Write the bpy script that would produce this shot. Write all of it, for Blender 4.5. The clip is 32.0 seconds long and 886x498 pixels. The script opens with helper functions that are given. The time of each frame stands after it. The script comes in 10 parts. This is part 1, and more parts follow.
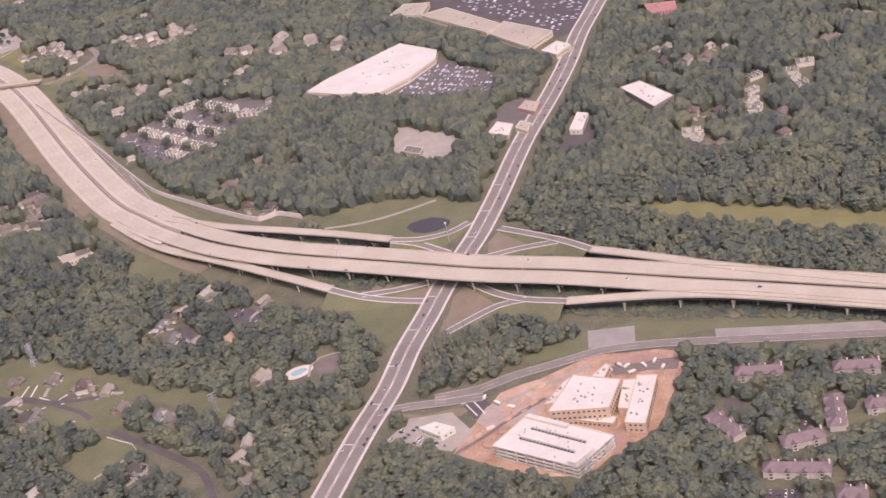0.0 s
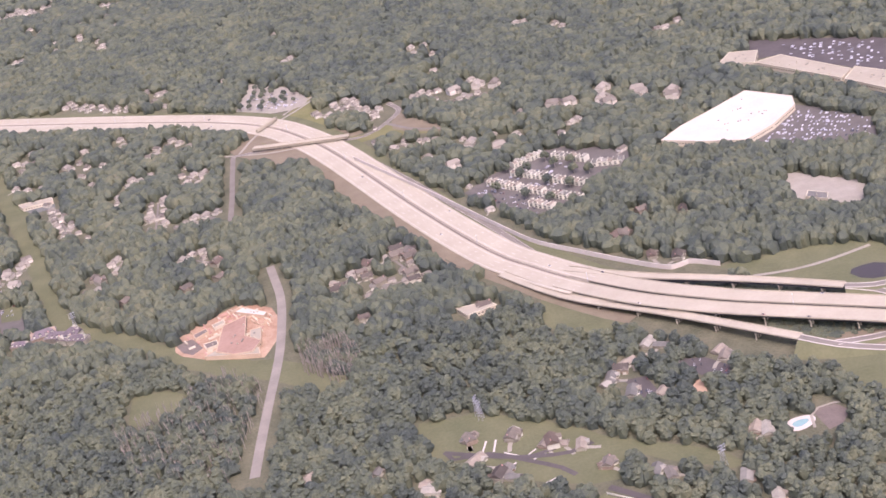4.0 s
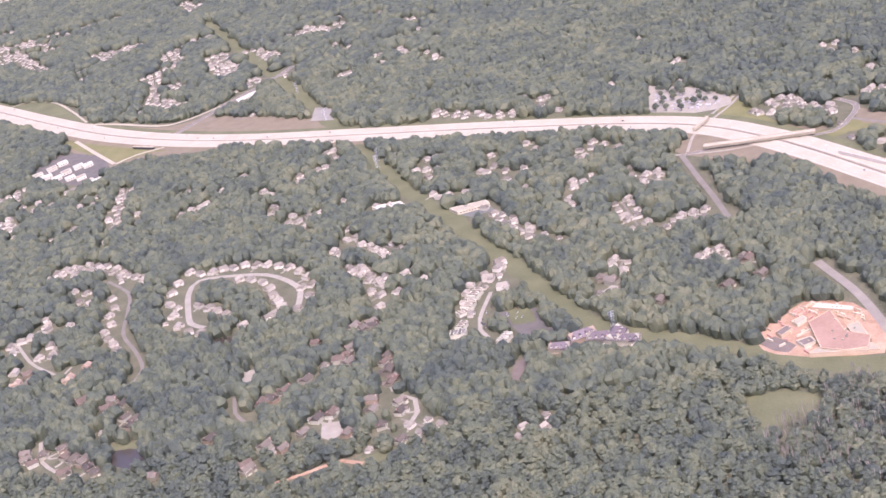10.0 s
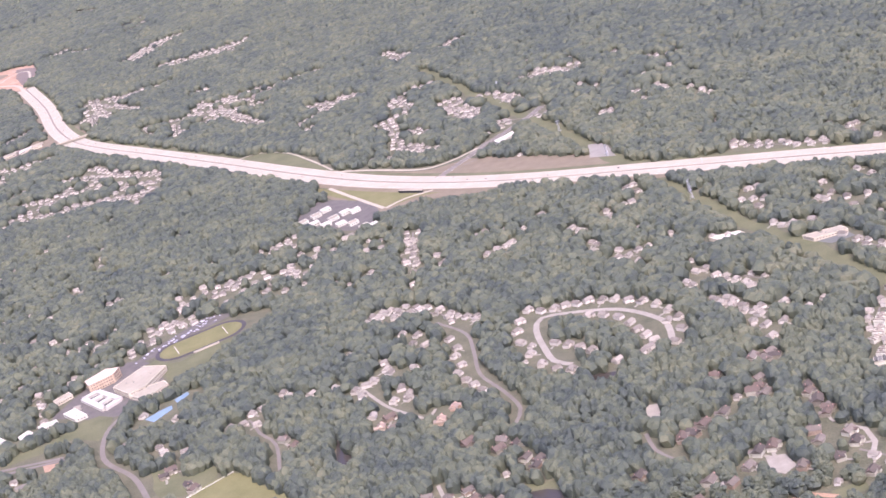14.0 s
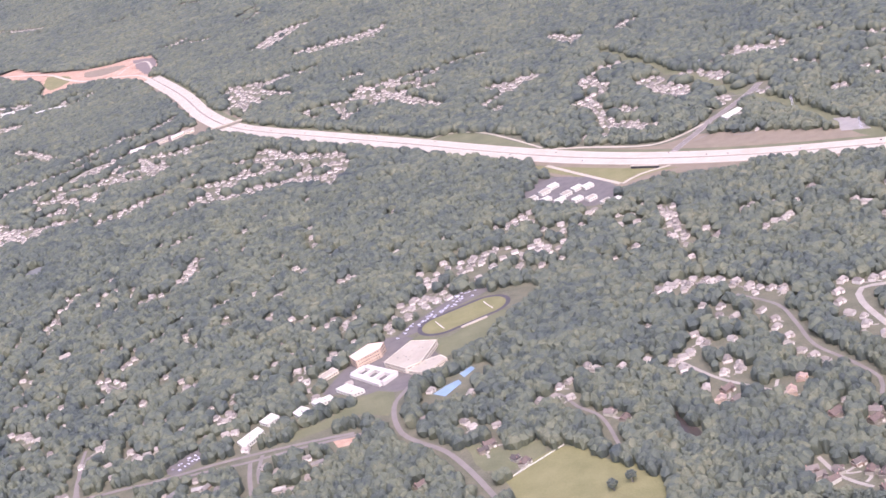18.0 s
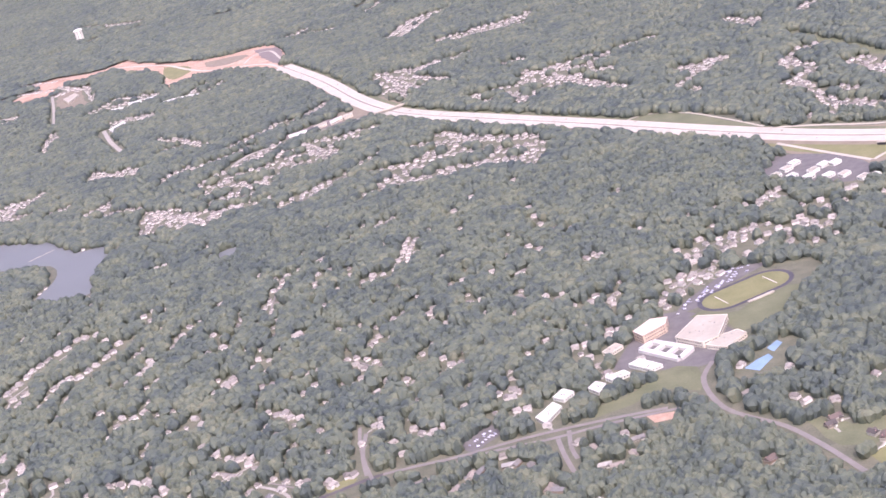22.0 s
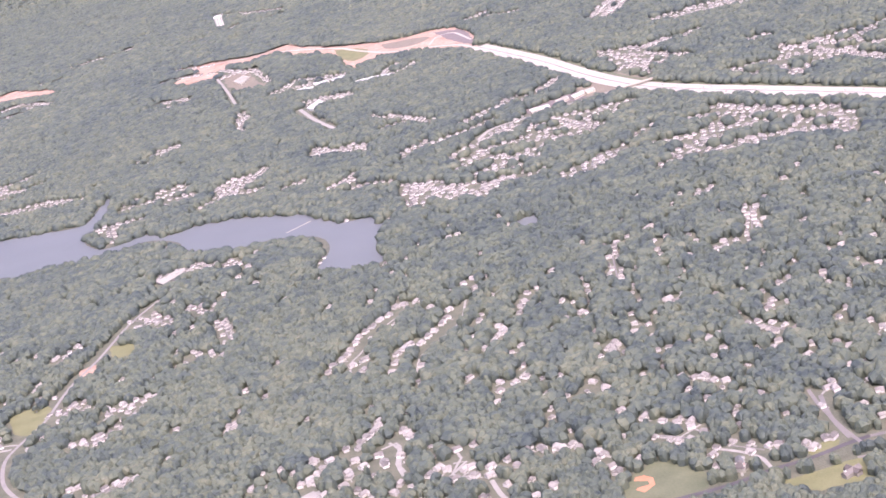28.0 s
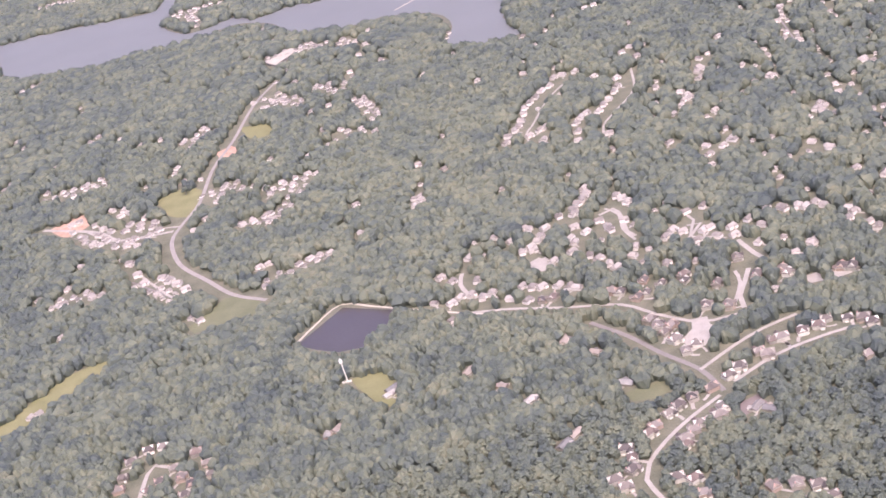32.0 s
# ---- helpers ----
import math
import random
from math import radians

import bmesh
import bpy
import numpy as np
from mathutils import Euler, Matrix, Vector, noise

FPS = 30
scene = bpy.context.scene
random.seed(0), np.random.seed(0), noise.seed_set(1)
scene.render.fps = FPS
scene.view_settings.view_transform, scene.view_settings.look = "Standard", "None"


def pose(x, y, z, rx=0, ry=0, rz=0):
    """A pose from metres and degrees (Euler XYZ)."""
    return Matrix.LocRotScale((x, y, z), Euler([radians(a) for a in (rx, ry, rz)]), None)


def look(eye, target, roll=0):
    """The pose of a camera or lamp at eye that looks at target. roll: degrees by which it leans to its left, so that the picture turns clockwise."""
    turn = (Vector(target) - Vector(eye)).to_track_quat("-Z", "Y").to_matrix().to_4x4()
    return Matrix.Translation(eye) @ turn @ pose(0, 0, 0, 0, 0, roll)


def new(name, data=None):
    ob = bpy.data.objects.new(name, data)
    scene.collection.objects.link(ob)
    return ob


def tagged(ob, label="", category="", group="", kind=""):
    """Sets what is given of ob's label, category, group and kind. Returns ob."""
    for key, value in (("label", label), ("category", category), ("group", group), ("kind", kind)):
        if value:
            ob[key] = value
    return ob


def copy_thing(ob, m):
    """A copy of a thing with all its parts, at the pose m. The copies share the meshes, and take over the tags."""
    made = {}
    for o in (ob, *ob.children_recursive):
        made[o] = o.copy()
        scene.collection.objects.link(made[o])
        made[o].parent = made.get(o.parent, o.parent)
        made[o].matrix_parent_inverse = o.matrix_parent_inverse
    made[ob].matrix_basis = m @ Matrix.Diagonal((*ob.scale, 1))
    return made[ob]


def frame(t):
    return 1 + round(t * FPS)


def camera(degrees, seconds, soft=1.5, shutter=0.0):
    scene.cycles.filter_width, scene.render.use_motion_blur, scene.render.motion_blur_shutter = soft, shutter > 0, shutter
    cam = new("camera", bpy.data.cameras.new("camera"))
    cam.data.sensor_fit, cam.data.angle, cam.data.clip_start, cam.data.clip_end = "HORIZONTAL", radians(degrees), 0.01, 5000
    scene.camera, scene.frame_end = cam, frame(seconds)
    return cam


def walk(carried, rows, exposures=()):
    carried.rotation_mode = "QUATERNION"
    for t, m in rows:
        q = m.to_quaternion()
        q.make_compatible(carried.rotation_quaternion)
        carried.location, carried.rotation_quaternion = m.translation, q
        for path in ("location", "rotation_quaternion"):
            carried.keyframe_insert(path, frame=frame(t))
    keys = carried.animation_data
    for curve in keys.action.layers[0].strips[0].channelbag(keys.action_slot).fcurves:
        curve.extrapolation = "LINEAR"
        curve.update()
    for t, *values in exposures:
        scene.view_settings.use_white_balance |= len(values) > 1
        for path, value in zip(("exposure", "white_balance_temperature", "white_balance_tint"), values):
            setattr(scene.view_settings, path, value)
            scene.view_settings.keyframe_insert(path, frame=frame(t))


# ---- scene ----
# The camera: looks out to the side of a climbing aeroplane.
cam = camera(33.0, 32.0, soft=1.6)
PATH = [
    (0, -0.00, 0.00, 272.80, -28.59, 11.95, -5.53),
    (0.5, -18.91, 4.79, 273.62, -28.36, 12.13, -5.33),
    (1, -37.79, 9.47, 274.53, -27.71, 12.37, -4.99),
    (1.5, -56.56, 13.90, 275.58, -26.75, 12.83, -4.70),
    (2, -75.30, 18.08, 276.69, -26.10, 13.05, -4.49),
    (2.5, -94.14, 22.19, 277.79, -25.60, 13.18, -4.38),
    (3, -113.06, 26.24, 278.77, -25.35, 13.17, -4.25),
    (3.5, -132.14, 30.33, 279.68, -25.26, 13.17, -4.18),
    (5.5, -208.70, 46.01, 283.88, -24.93, 12.97, -3.63),
    (6, -227.57, 50.70, 284.19, -24.54, 13.24, -3.59),
    (6.5, -246.32, 55.60, 284.32, -23.97, 13.59, -3.51),
    (7, -264.91, 60.69, 284.23, -23.38, 13.85, -3.37),
    (7.5, -283.29, 65.87, 283.99, -23.08, 13.91, -3.24),
    (8, -301.52, 71.06, 283.79, -23.00, 13.99, -3.10),
    (8.5, -319.65, 76.08, 283.78, -22.91, 13.94, -2.92),
    (9, -337.96, 80.77, 284.08, -22.85, 13.95, -2.80),
    (9.5, -356.51, 84.99, 284.71, -22.81, 13.99, -2.65),
    (10, -375.15, 88.74, 285.64, -22.76, 14.04, -2.48),
    (10.5, -393.81, 92.28, 286.78, -22.70, 14.16, -2.37),
    (11, -412.57, 95.88, 288.05, -22.64, 14.24, -2.25),
    (11.5, -431.38, 99.71, 289.42, -22.60, 14.26, -2.17),
    (12, -450.13, 103.71, 290.86, -22.46, 14.49, -1.99),
    (12.5, -468.72, 107.68, 292.37, -22.05, 14.96, -1.66),
    (13, -487.28, 111.53, 293.94, -21.15, 15.60, -1.18),
    (13.5, -505.88, 115.21, 295.54, -20.14, 16.12, -0.82),
    (14, -524.46, 118.73, 297.14, -19.80, 16.32, -0.69),
    (14.5, -542.99, 122.23, 298.67, -19.76, 16.30, -0.60),
    (16.5, -616.15, 136.35, 302.79, -19.69, 16.29, -0.12),
    (17, -634.62, 139.91, 303.79, -19.59, 16.32, 0.00),
    (17.5, -653.11, 143.47, 304.84, -19.52, 16.33, 0.10),
    (18, -671.54, 146.94, 305.92, -19.19, 16.37, 0.17),
    (18.5, -689.54, 150.09, 306.84, -18.86, 16.40, 0.18),
    (19, -707.18, 152.99, 307.84, -18.78, 16.40, 0.32),
    (19.5, -724.71, 155.65, 309.08, -18.68, 16.37, 0.47),
    (20, -742.37, 158.16, 310.65, -18.69, 16.39, 0.66),
    (20.5, -760.18, 160.64, 312.43, -18.66, 16.38, 0.79),
    (21, -778.08, 163.16, 314.28, -18.65, 16.41, 0.93),
    (21.5, -796.01, 165.74, 316.11, -18.64, 16.38, 1.07),
    (22, -813.97, 168.41, 317.77, -18.62, 16.37, 1.23),
    (22.5, -831.93, 171.09, 319.26, -18.60, 16.40, 1.36),
    (23, -849.85, 173.70, 320.64, -18.70, 16.41, 1.49),
    (23.5, -867.79, 176.18, 321.97, -18.74, 16.40, 1.62),
    (24, -886.00, 178.66, 323.39, -18.71, 16.40, 1.77),
    (24.5, -904.41, 181.15, 324.91, -18.69, 16.40, 1.91),
    (25, -922.83, 183.60, 326.38, -18.67, 16.39, 2.06),
    (25.5, -941.31, 186.04, 327.78, -18.62, 16.40, 2.20),
    (27.5, -1014.84, 195.87, 332.55, -17.90, 15.96, 2.31),
    (28, -1032.94, 198.02, 333.93, -17.88, 15.94, 2.47),
    (28.5, -1051.10, 200.06, 335.40, -17.85, 15.95, 2.66),
    (29, -1069.42, 201.86, 336.99, -18.11, 15.89, 2.61),
    (29.5, -1088.05, 203.38, 338.66, -19.01, 15.79, 2.21),
    (30, -1107.07, 204.67, 340.40, -20.46, 15.70, 1.78),
    (30.5, -1126.43, 205.78, 342.13, -22.28, 15.72, 1.21),
    (31, -1145.94, 206.85, 343.95, -23.85, 15.86, 0.78),
    (31.5, -1165.47, 207.92, 345.84, -25.13, 16.04, 0.30),
    (32, -1185.00, 209.01, 347.79, -26.12, 16.20, -0.26),
]
walk(cam, [(t, pose(x, y, z, 90 + pitch, roll, yaw)) for t, x, y, z, pitch, roll, yaw in PATH],
     exposures=[(0, 0.6, 6150, 40.6), (3, 0.83, 5930, 39.6), (6, 1.15, 5760, 38.8), (13, 1.23, 5590, 39.3), (25, 1.39, 5470, 40.6), (29.5, 1.48, 5490, 41), (32, 1.42, 5690, 41)])

# ---- light ----
world = bpy.data.worlds.new("hazy_sky")
scene.world = world
world.use_nodes = True
wn = world.node_tree
sky = wn.nodes.new("ShaderNodeTexSky")
sky.sky_type = "NISHITA"
sky.sun_disc = False
SUN_UP, SUN_ROUND = radians(56), radians(168)      # height over the horizon; turn from +y towards +x
sky.sun_elevation, sky.sun_rotation = SUN_UP, SUN_ROUND
sky.air_density, sky.dust_density = 1.0, 7.0
wn.nodes["Background"].inputs[1].default_value = 0.15
wn.links.new(sky.outputs[0], wn.nodes["Background"].inputs[0])
sun = new("sun", bpy.data.lights.new("sun", "SUN"))
sun.data.energy, sun.data.angle, sun.data.color = 0.85, radians(20), (1.0, 0.92, 0.82)
sun.matrix_world = look((0, 0, 0), (-math.sin(SUN_ROUND) * math.cos(SUN_UP), -math.cos(SUN_ROUND) * math.cos(SUN_UP), -math.sin(SUN_UP)))


# ---- materials ----
def surface(name, low, high, scale, rough=0.85, metal=0.0, bump=0.0, fine=6.0, spec=0.3, piece=0.0, big=0.0):
    """Two tones mixed by noise at two sizes (metres), some change from piece to piece, and a fine relief."""
    m = bpy.data.materials.new(name)
    m.use_nodes = True
    t, n, l = m.node_tree, m.node_tree.nodes, m.node_tree.links
    b = n["Principled BSDF"]
    geo = n.new("ShaderNodeNewGeometry")
    a = n.new("ShaderNodeTexNoise")
    a.inputs["Scale"].default_value, a.inputs["Detail"].default_value = 1 / scale, 4
    c = n.new("ShaderNodeTexNoise")
    c.inputs["Scale"].default_value, c.inputs["Detail"].default_value = fine / scale, 3
    for q in (a, c):
        l.new(geo.outputs["Position"], q.inputs["Vector"])
    add = n.new("ShaderNodeMath")
    add.operation = "MULTIPLY_ADD"
    l.new(c.outputs["Fac"], add.inputs[0])
    add.inputs[1].default_value = 0.55
    l.new(a.outputs["Fac"], add.inputs[2])
    value = add.outputs[0]
    middle = 0.775
    if piece:
        k = n.new("ShaderNodeMath")
        k.operation = "MULTIPLY_ADD"
        l.new(geo.outputs["Random Per Island"], k.inputs[0])
        k.inputs[1].default_value = piece
        l.new(value, k.inputs[2])
        value = k.outputs[0]
        middle += piece / 2
    if big:
        g = n.new("ShaderNodeTexNoise")
        g.inputs["Scale"].default_value, g.inputs["Detail"].default_value = 1 / big, 3
        l.new(geo.outputs["Position"], g.inputs["Vector"])
        k = n.new("ShaderNodeMath")
        k.operation = "MULTIPLY_ADD"
        l.new(g.outputs["Fac"], k.inputs[0])
        k.inputs[1].default_value = 1.0
        l.new(value, k.inputs[2])
        value = k.outputs[0]
        middle += 0.5
    fit = n.new("ShaderNodeMapRange")
    spread = 0.3 + piece / 2.2 + (0.15 if big else 0)
    fit.inputs["From Min"].default_value, fit.inputs["From Max"].default_value = middle - spread, middle + spread
    l.new(value, fit.inputs["Value"])
    mix = n.new("ShaderNodeMix")
    mix.data_type = "RGBA"
    l.new(fit.outputs[0], mix.inputs["Factor"])
    mix.inputs["A"].default_value, mix.inputs["B"].default_value = (*low, 1), (*high, 1)
    l.new(mix.outputs["Result"], b.inputs["Base Color"])
    b.inputs["Roughness"].default_value, b.inputs["Metallic"].default_value = rough, metal
    b.inputs["Specular IOR Level"].default_value = spec
    if bump:
        h = n.new("ShaderNodeBump")
        h.inputs["Strength"].default_value, h.inputs["Distance"].default_value = 1.0, bump
        l.new(c.outputs["Fac"], h.inputs["Height"])
        l.new(h.outputs[0], b.inputs["Normal"])
    return m


def foliage(name, tones, tree=4.4):
    """Leaves whose green changes from tree to tree, from stand to stand and from clump to clump."""
    m = bpy.data.materials.new(name)
    m.use_nodes = True
    n, l = m.node_tree.nodes, m.node_tree.links
    b = n["Principled BSDF"]
    geo = n.new("ShaderNodeNewGeometry")
    cell = n.new("ShaderNodeTexVoronoi")
    cell.voronoi_dimensions = "2D"
    cell.inputs["Scale"].default_value = 1 / tree
    l.new(geo.outputs["Position"], cell.inputs["Vector"])
    one = n.new("ShaderNodeSeparateColor")
    l.new(cell.outputs["Color"], one.inputs[0])
    value = None
    fine = None
    for source, weight in ((one.outputs[0], 0.40), (geo.outputs["Random Per Island"], 0.16), (0.45, 0.55), (1.6, 0.5), (11.0, 0.75), (40.0, 0.7), (300.0, 0.5)):
        if isinstance(source, float):
            q = n.new("ShaderNodeTexNoise")
            q.inputs["Scale"].default_value, q.inputs["Detail"].default_value = 1 / source, 3
            l.new(geo.outputs["Position"], q.inputs["Vector"])
            source = q.outputs["Fac"]
            fine = fine or source
        k = n.new("ShaderNodeMath")
        k.operation = "MULTIPLY_ADD"
        l.new(source, k.inputs[0])
        k.inputs[1].default_value = weight
        if value is None:
            k.inputs[2].default_value = -1.29
        else:
            l.new(value, k.inputs[2])
        value = k.outputs[0]
    ramp = n.new("ShaderNodeValToRGB")
    while len(ramp.color_ramp.elements) < len(tones):
        ramp.color_ramp.elements.new(0.5)
    for i, (e, c) in enumerate(zip(ramp.color_ramp.elements, tones)):
        e.position, e.color = i / (len(tones) - 1), (*c, 1)
    l.new(value, ramp.inputs["Fac"])
    l.new(ramp.outputs["Color"], b.inputs["Base Color"])
    b.inputs["Roughness"].default_value = 0.7
    b.inputs["Specular IOR Level"].default_value = 0.3
    h = n.new("ShaderNodeBump")
    h.inputs["Strength"].default_value, h.inputs["Distance"].default_value = 1.0, 0.3
    l.new(fine, h.inputs["Height"])
    l.new(h.outputs[0], b.inputs["Normal"])
    return m


LEAF = foliage("broadleaf_foliage", [(0.036, 0.047, 0.039), (0.051, 0.064, 0.049), (0.067, 0.081, 0.055), (0.089, 0.102, 0.060), (0.114, 0.122, 0.068), (0.140, 0.140, 0.080)])
FLOOR = surface("woodland_floor", (0.075, 0.082, 0.046), (0.15, 0.141, 0.084), 9, 0.95, bump=0.6, fine=8)
GRASS = surface("mown_grass", (0.088, 0.098, 0.046), (0.146, 0.145, 0.073), 14, 0.95, bump=0.2, fine=12)
DRY_GRASS = surface("dry_grass", (0.122, 0.124, 0.046), (0.184, 0.174, 0.074), 12, 0.95, bump=0.2, fine=12)
TAN_GRASS = surface("parched_tan_grass", (0.150, 0.125, 0.078), (0.205, 0.172, 0.112), 8, 0.95, bump=0.2, fine=12)
BARE = surface("bare_brown_earth", (0.120, 0.098, 0.078), (0.180, 0.150, 0.122), 6, 0.95, fine=8)
INFIELD = surface("orange_infield_clay", (0.36, 0.155, 0.07), (0.46, 0.22, 0.11), 6, 0.95, fine=8)
SITE_FLOOR = surface("packed_pale_clay", (0.255, 0.195, 0.150), (0.37, 0.30, 0.235), 6, 0.95, bump=0.3, fine=8, big=18)
CLAY = surface("bare_red_clay", (0.225, 0.122, 0.066), (0.470, 0.345, 0.230), 5, 0.95, bump=0.4, fine=7, big=26)
CONCRETE = surface("pale_concrete", (0.325, 0.292, 0.208), (0.4, 0.362, 0.262), 12, 0.8, bump=0.05, fine=10)
ASPHALT = surface("worn_asphalt", (0.144, 0.129, 0.102), (0.205, 0.185, 0.148), 8, 0.85, bump=0.03, fine=14)
DARK_ASPHALT = surface("new_asphalt", (0.064, 0.056, 0.05), (0.104, 0.092, 0.082), 8, 0.85, bump=0.03, fine=14)
PARKING = surface("car_park_asphalt", (0.092, 0.084, 0.070), (0.140, 0.128, 0.106), 5, 0.85, bump=0.03, fine=12)
PALE_ROAD = surface("bleached_asphalt", (0.185, 0.168, 0.132), (0.262, 0.238, 0.188), 8, 0.85, bump=0.03, fine=14)
DRIVE = surface("driveway_concrete", (0.232, 0.212, 0.16), (0.32, 0.296, 0.23), 5, 0.85, fine=8)
PAINT = surface("road_paint", (0.44, 0.4, 0.33), (0.56, 0.51, 0.43), 4, 0.7)
WHITE_ROOF = surface("white_roof_membrane", (0.430, 0.410, 0.330), (0.530, 0.508, 0.415), 9, 0.6, bump=0.03, fine=8)
GREY_WALL = surface("noise_wall_concrete", (0.200, 0.188, 0.150), (0.265, 0.250, 0.205), 6, 0.85, fine=8)
STEEL = surface("galvanised_steel", (0.450, 0.460, 0.470), (0.600, 0.610, 0.620), 3, 0.45, metal=0.6)
# near-black of the girders; in openings its colour stands in for shade
DARK = surface("near_black", (0.020, 0.020, 0.024), (0.050, 0.050, 0.055), 4, 0.5)
POND = surface("dark_reservoir_water", (0.050, 0.042, 0.032), (0.064, 0.055, 0.044), 40, 0.2, bump=0.01, fine=30, spec=0.4)
# base colour lifted in place of sky glare; the gloss itself is weak
WATER = surface("still_pond_water", (0.124, 0.13, 0.112), (0.142, 0.148, 0.128), 60, 0.5, bump=0.01, fine=40, spec=0.1)
BARK = surface("pale_dead_wood", (0.175, 0.16, 0.128), (0.27, 0.245, 0.2), 2, 0.9)


# ---- builders ----
def tri_mesh(name, verts, faces, material, smooth=False):
    me = bpy.data.meshes.new(name)
    me.from_pydata([tuple(v) for v in verts], [], faces)
    for m in (material if isinstance(material, (list, tuple)) else [material]):
        me.materials.append(m)
    if smooth:
        me.polygons.foreach_set("use_smooth", np.ones(len(me.polygons), dtype=bool))
    me.update()
    return me


def part(name, bm, material, parent=None, label=""):
    """Links a bmesh as one mesh object under a thing or a part."""
    me = bpy.data.meshes.new(name)
    bm.to_mesh(me)
    bm.free()
    me.materials.append(material)
    ob = new(name, me)
    if parent is not None:
        ob.parent = parent
    if label:
        ob["label"] = label
    return ob


def empty(name, x, y, z=0.0, turn=0.0):
    ob = new(name)
    ob.matrix_basis = pose(x, y, z, 0, 0, turn)
    return ob


def box(bm, cx, cy, cz, sx, sy, sz, turn=0.0):
    m = Matrix.Translation((cx, cy, cz)) @ Matrix.Rotation(radians(turn), 4, "Z") @ Matrix.Diagonal((sx, sy, sz, 1))
    return bmesh.ops.create_cube(bm, size=1, matrix=m)["verts"]


def gable(bm, cx, cy, z, lx, ly, rise, over=0.5, along_x=True):
    """A gable roof with eaves over a plan lx by ly."""
    hx, hy = lx / 2 + over, ly / 2 + over
    if along_x:
        rim = [(-hx, -hy), (hx, -hy), (hx, hy), (-hx, hy)]
        ridge = [(-hx, 0), (hx, 0)]
    else:
        rim = [(hx, -hy), (hx, hy), (-hx, hy), (-hx, -hy)]
        ridge = [(0, -hy), (0, hy)]
    v = [bm.verts.new((cx + x, cy + y, z)) for x, y in rim]
    r = [bm.verts.new((cx + x, cy + y, z + rise)) for x, y in ridge]
    for f in ((v[0], v[1], r[1], r[0]), (v[2], v[3], r[0], r[1]), (v[3], v[0], r[0]), (v[1], v[2], r[1]), (v[3], v[2], v[1], v[0])):
        bm.faces.new(f)


def hip(bm, cx, cy, z, lx, ly, rise, over=0.5):
    hx, hy = lx / 2 + over, ly / 2 + over
    k = min(hx, hy) * 0.9
    v = [bm.verts.new((cx + x, cy + y, z)) for x, y in ((-hx, -hy), (hx, -hy), (hx, hy), (-hx, hy))]
    if hx >= hy:
        r = [bm.verts.new((cx + x, cy, z + rise)) for x in (-hx + k, hx - k)]
        sides = ((v[0], v[1], r[1], r[0]), (v[2], v[3], r[0], r[1]), (v[3], v[0], r[0]), (v[1], v[2], r[1]))
    else:
        r = [bm.verts.new((cx, cy + y, z + rise)) for y in (-hy + k, hy - k)]
        sides = ((v[1], v[2], r[1], r[0]), (v[3], v[0], r[0], r[1]), (v[0], v[1], r[0]), (v[2], v[3], r[1]))
    for f in sides:
        bm.faces.new(f)
    bm.faces.new(v[::-1])


def smooth_line(points, step=12.0):
    """A Catmull-Rom line through plan points (x, y) or (x, y, z), cut to even steps."""
    p = [np.array((*q, 0.0)[:3] if len(q) == 2 else q, float) for q in points]
    if len(p) == 2:
        n = max(2, int(np.linalg.norm(p[1] - p[0]) / step))
        return [p[0] + (p[1] - p[0]) * i / n for i in range(n + 1)]
    p = [2 * p[0] - p[1], *p, 2 * p[-1] - p[-2]]
    out = []
    for i in range(1, len(p) - 2):
        a, b, c, d = p[i - 1:i + 3]
        n = max(1, int(np.linalg.norm(c - b) / step))
        for k in range(n):
            t = k / n
            out.append(0.5 * (2 * b + (c - a) * t + (2 * a - 5 * b + 4 * c - d) * t * t + (3 * b - a - 3 * c + d) * t ** 3))
    out.append(p[-2])
    return out


def offset_line(line, off):
    """The line moved sideways by off (to the left of its way)."""
    out = []
    for i, q in enumerate(line):
        d = line[min(i + 1, len(line) - 1)] - line[max(i - 1, 0)]
        d = d / (math.hypot(d[0], d[1]) or 1)
        out.append(q + np.array((-d[1] * off, d[0] * off, 0)))
    return out


def ribbon(bm, line, width, z, thick=0.0):
    """A strip along the line; with thick it is a slab of that depth."""
    left, right = offset_line(line, width / 2), offset_line(line, -width / 2)
    a = [bm.verts.new((q[0], q[1], q[2] + z)) for q in left]
    b = [bm.verts.new((q[0], q[1], q[2] + z)) for q in right]
    for i in range(len(a) - 1):
        bm.faces.new((b[i], b[i + 1], a[i + 1], a[i]))
    if thick:
        c = [bm.verts.new((q[0], q[1], q[2] + z - thick)) for q in left]
        d = [bm.verts.new((q[0], q[1], q[2] + z - thick)) for q in right]
        for i in range(len(a) - 1):
            bm.faces.new((a[i], a[i + 1], c[i + 1], c[i]))
            bm.faces.new((d[i], d[i + 1], b[i + 1], b[i]))
            bm.faces.new((c[i], c[i + 1], d[i + 1], d[i]))
        bm.faces.new((b[0], a[0], c[0], d[0]))
        bm.faces.new((a[-1], b[-1], d[-1], c[-1]))


def strip(name, points, width, z, material, parent=None, label="", thick=0.0, step=12.0):
    bm = bmesh.new()
    ribbon(bm, smooth_line(points, step), width, z, thick)
    return part(name, bm, material, parent, label)


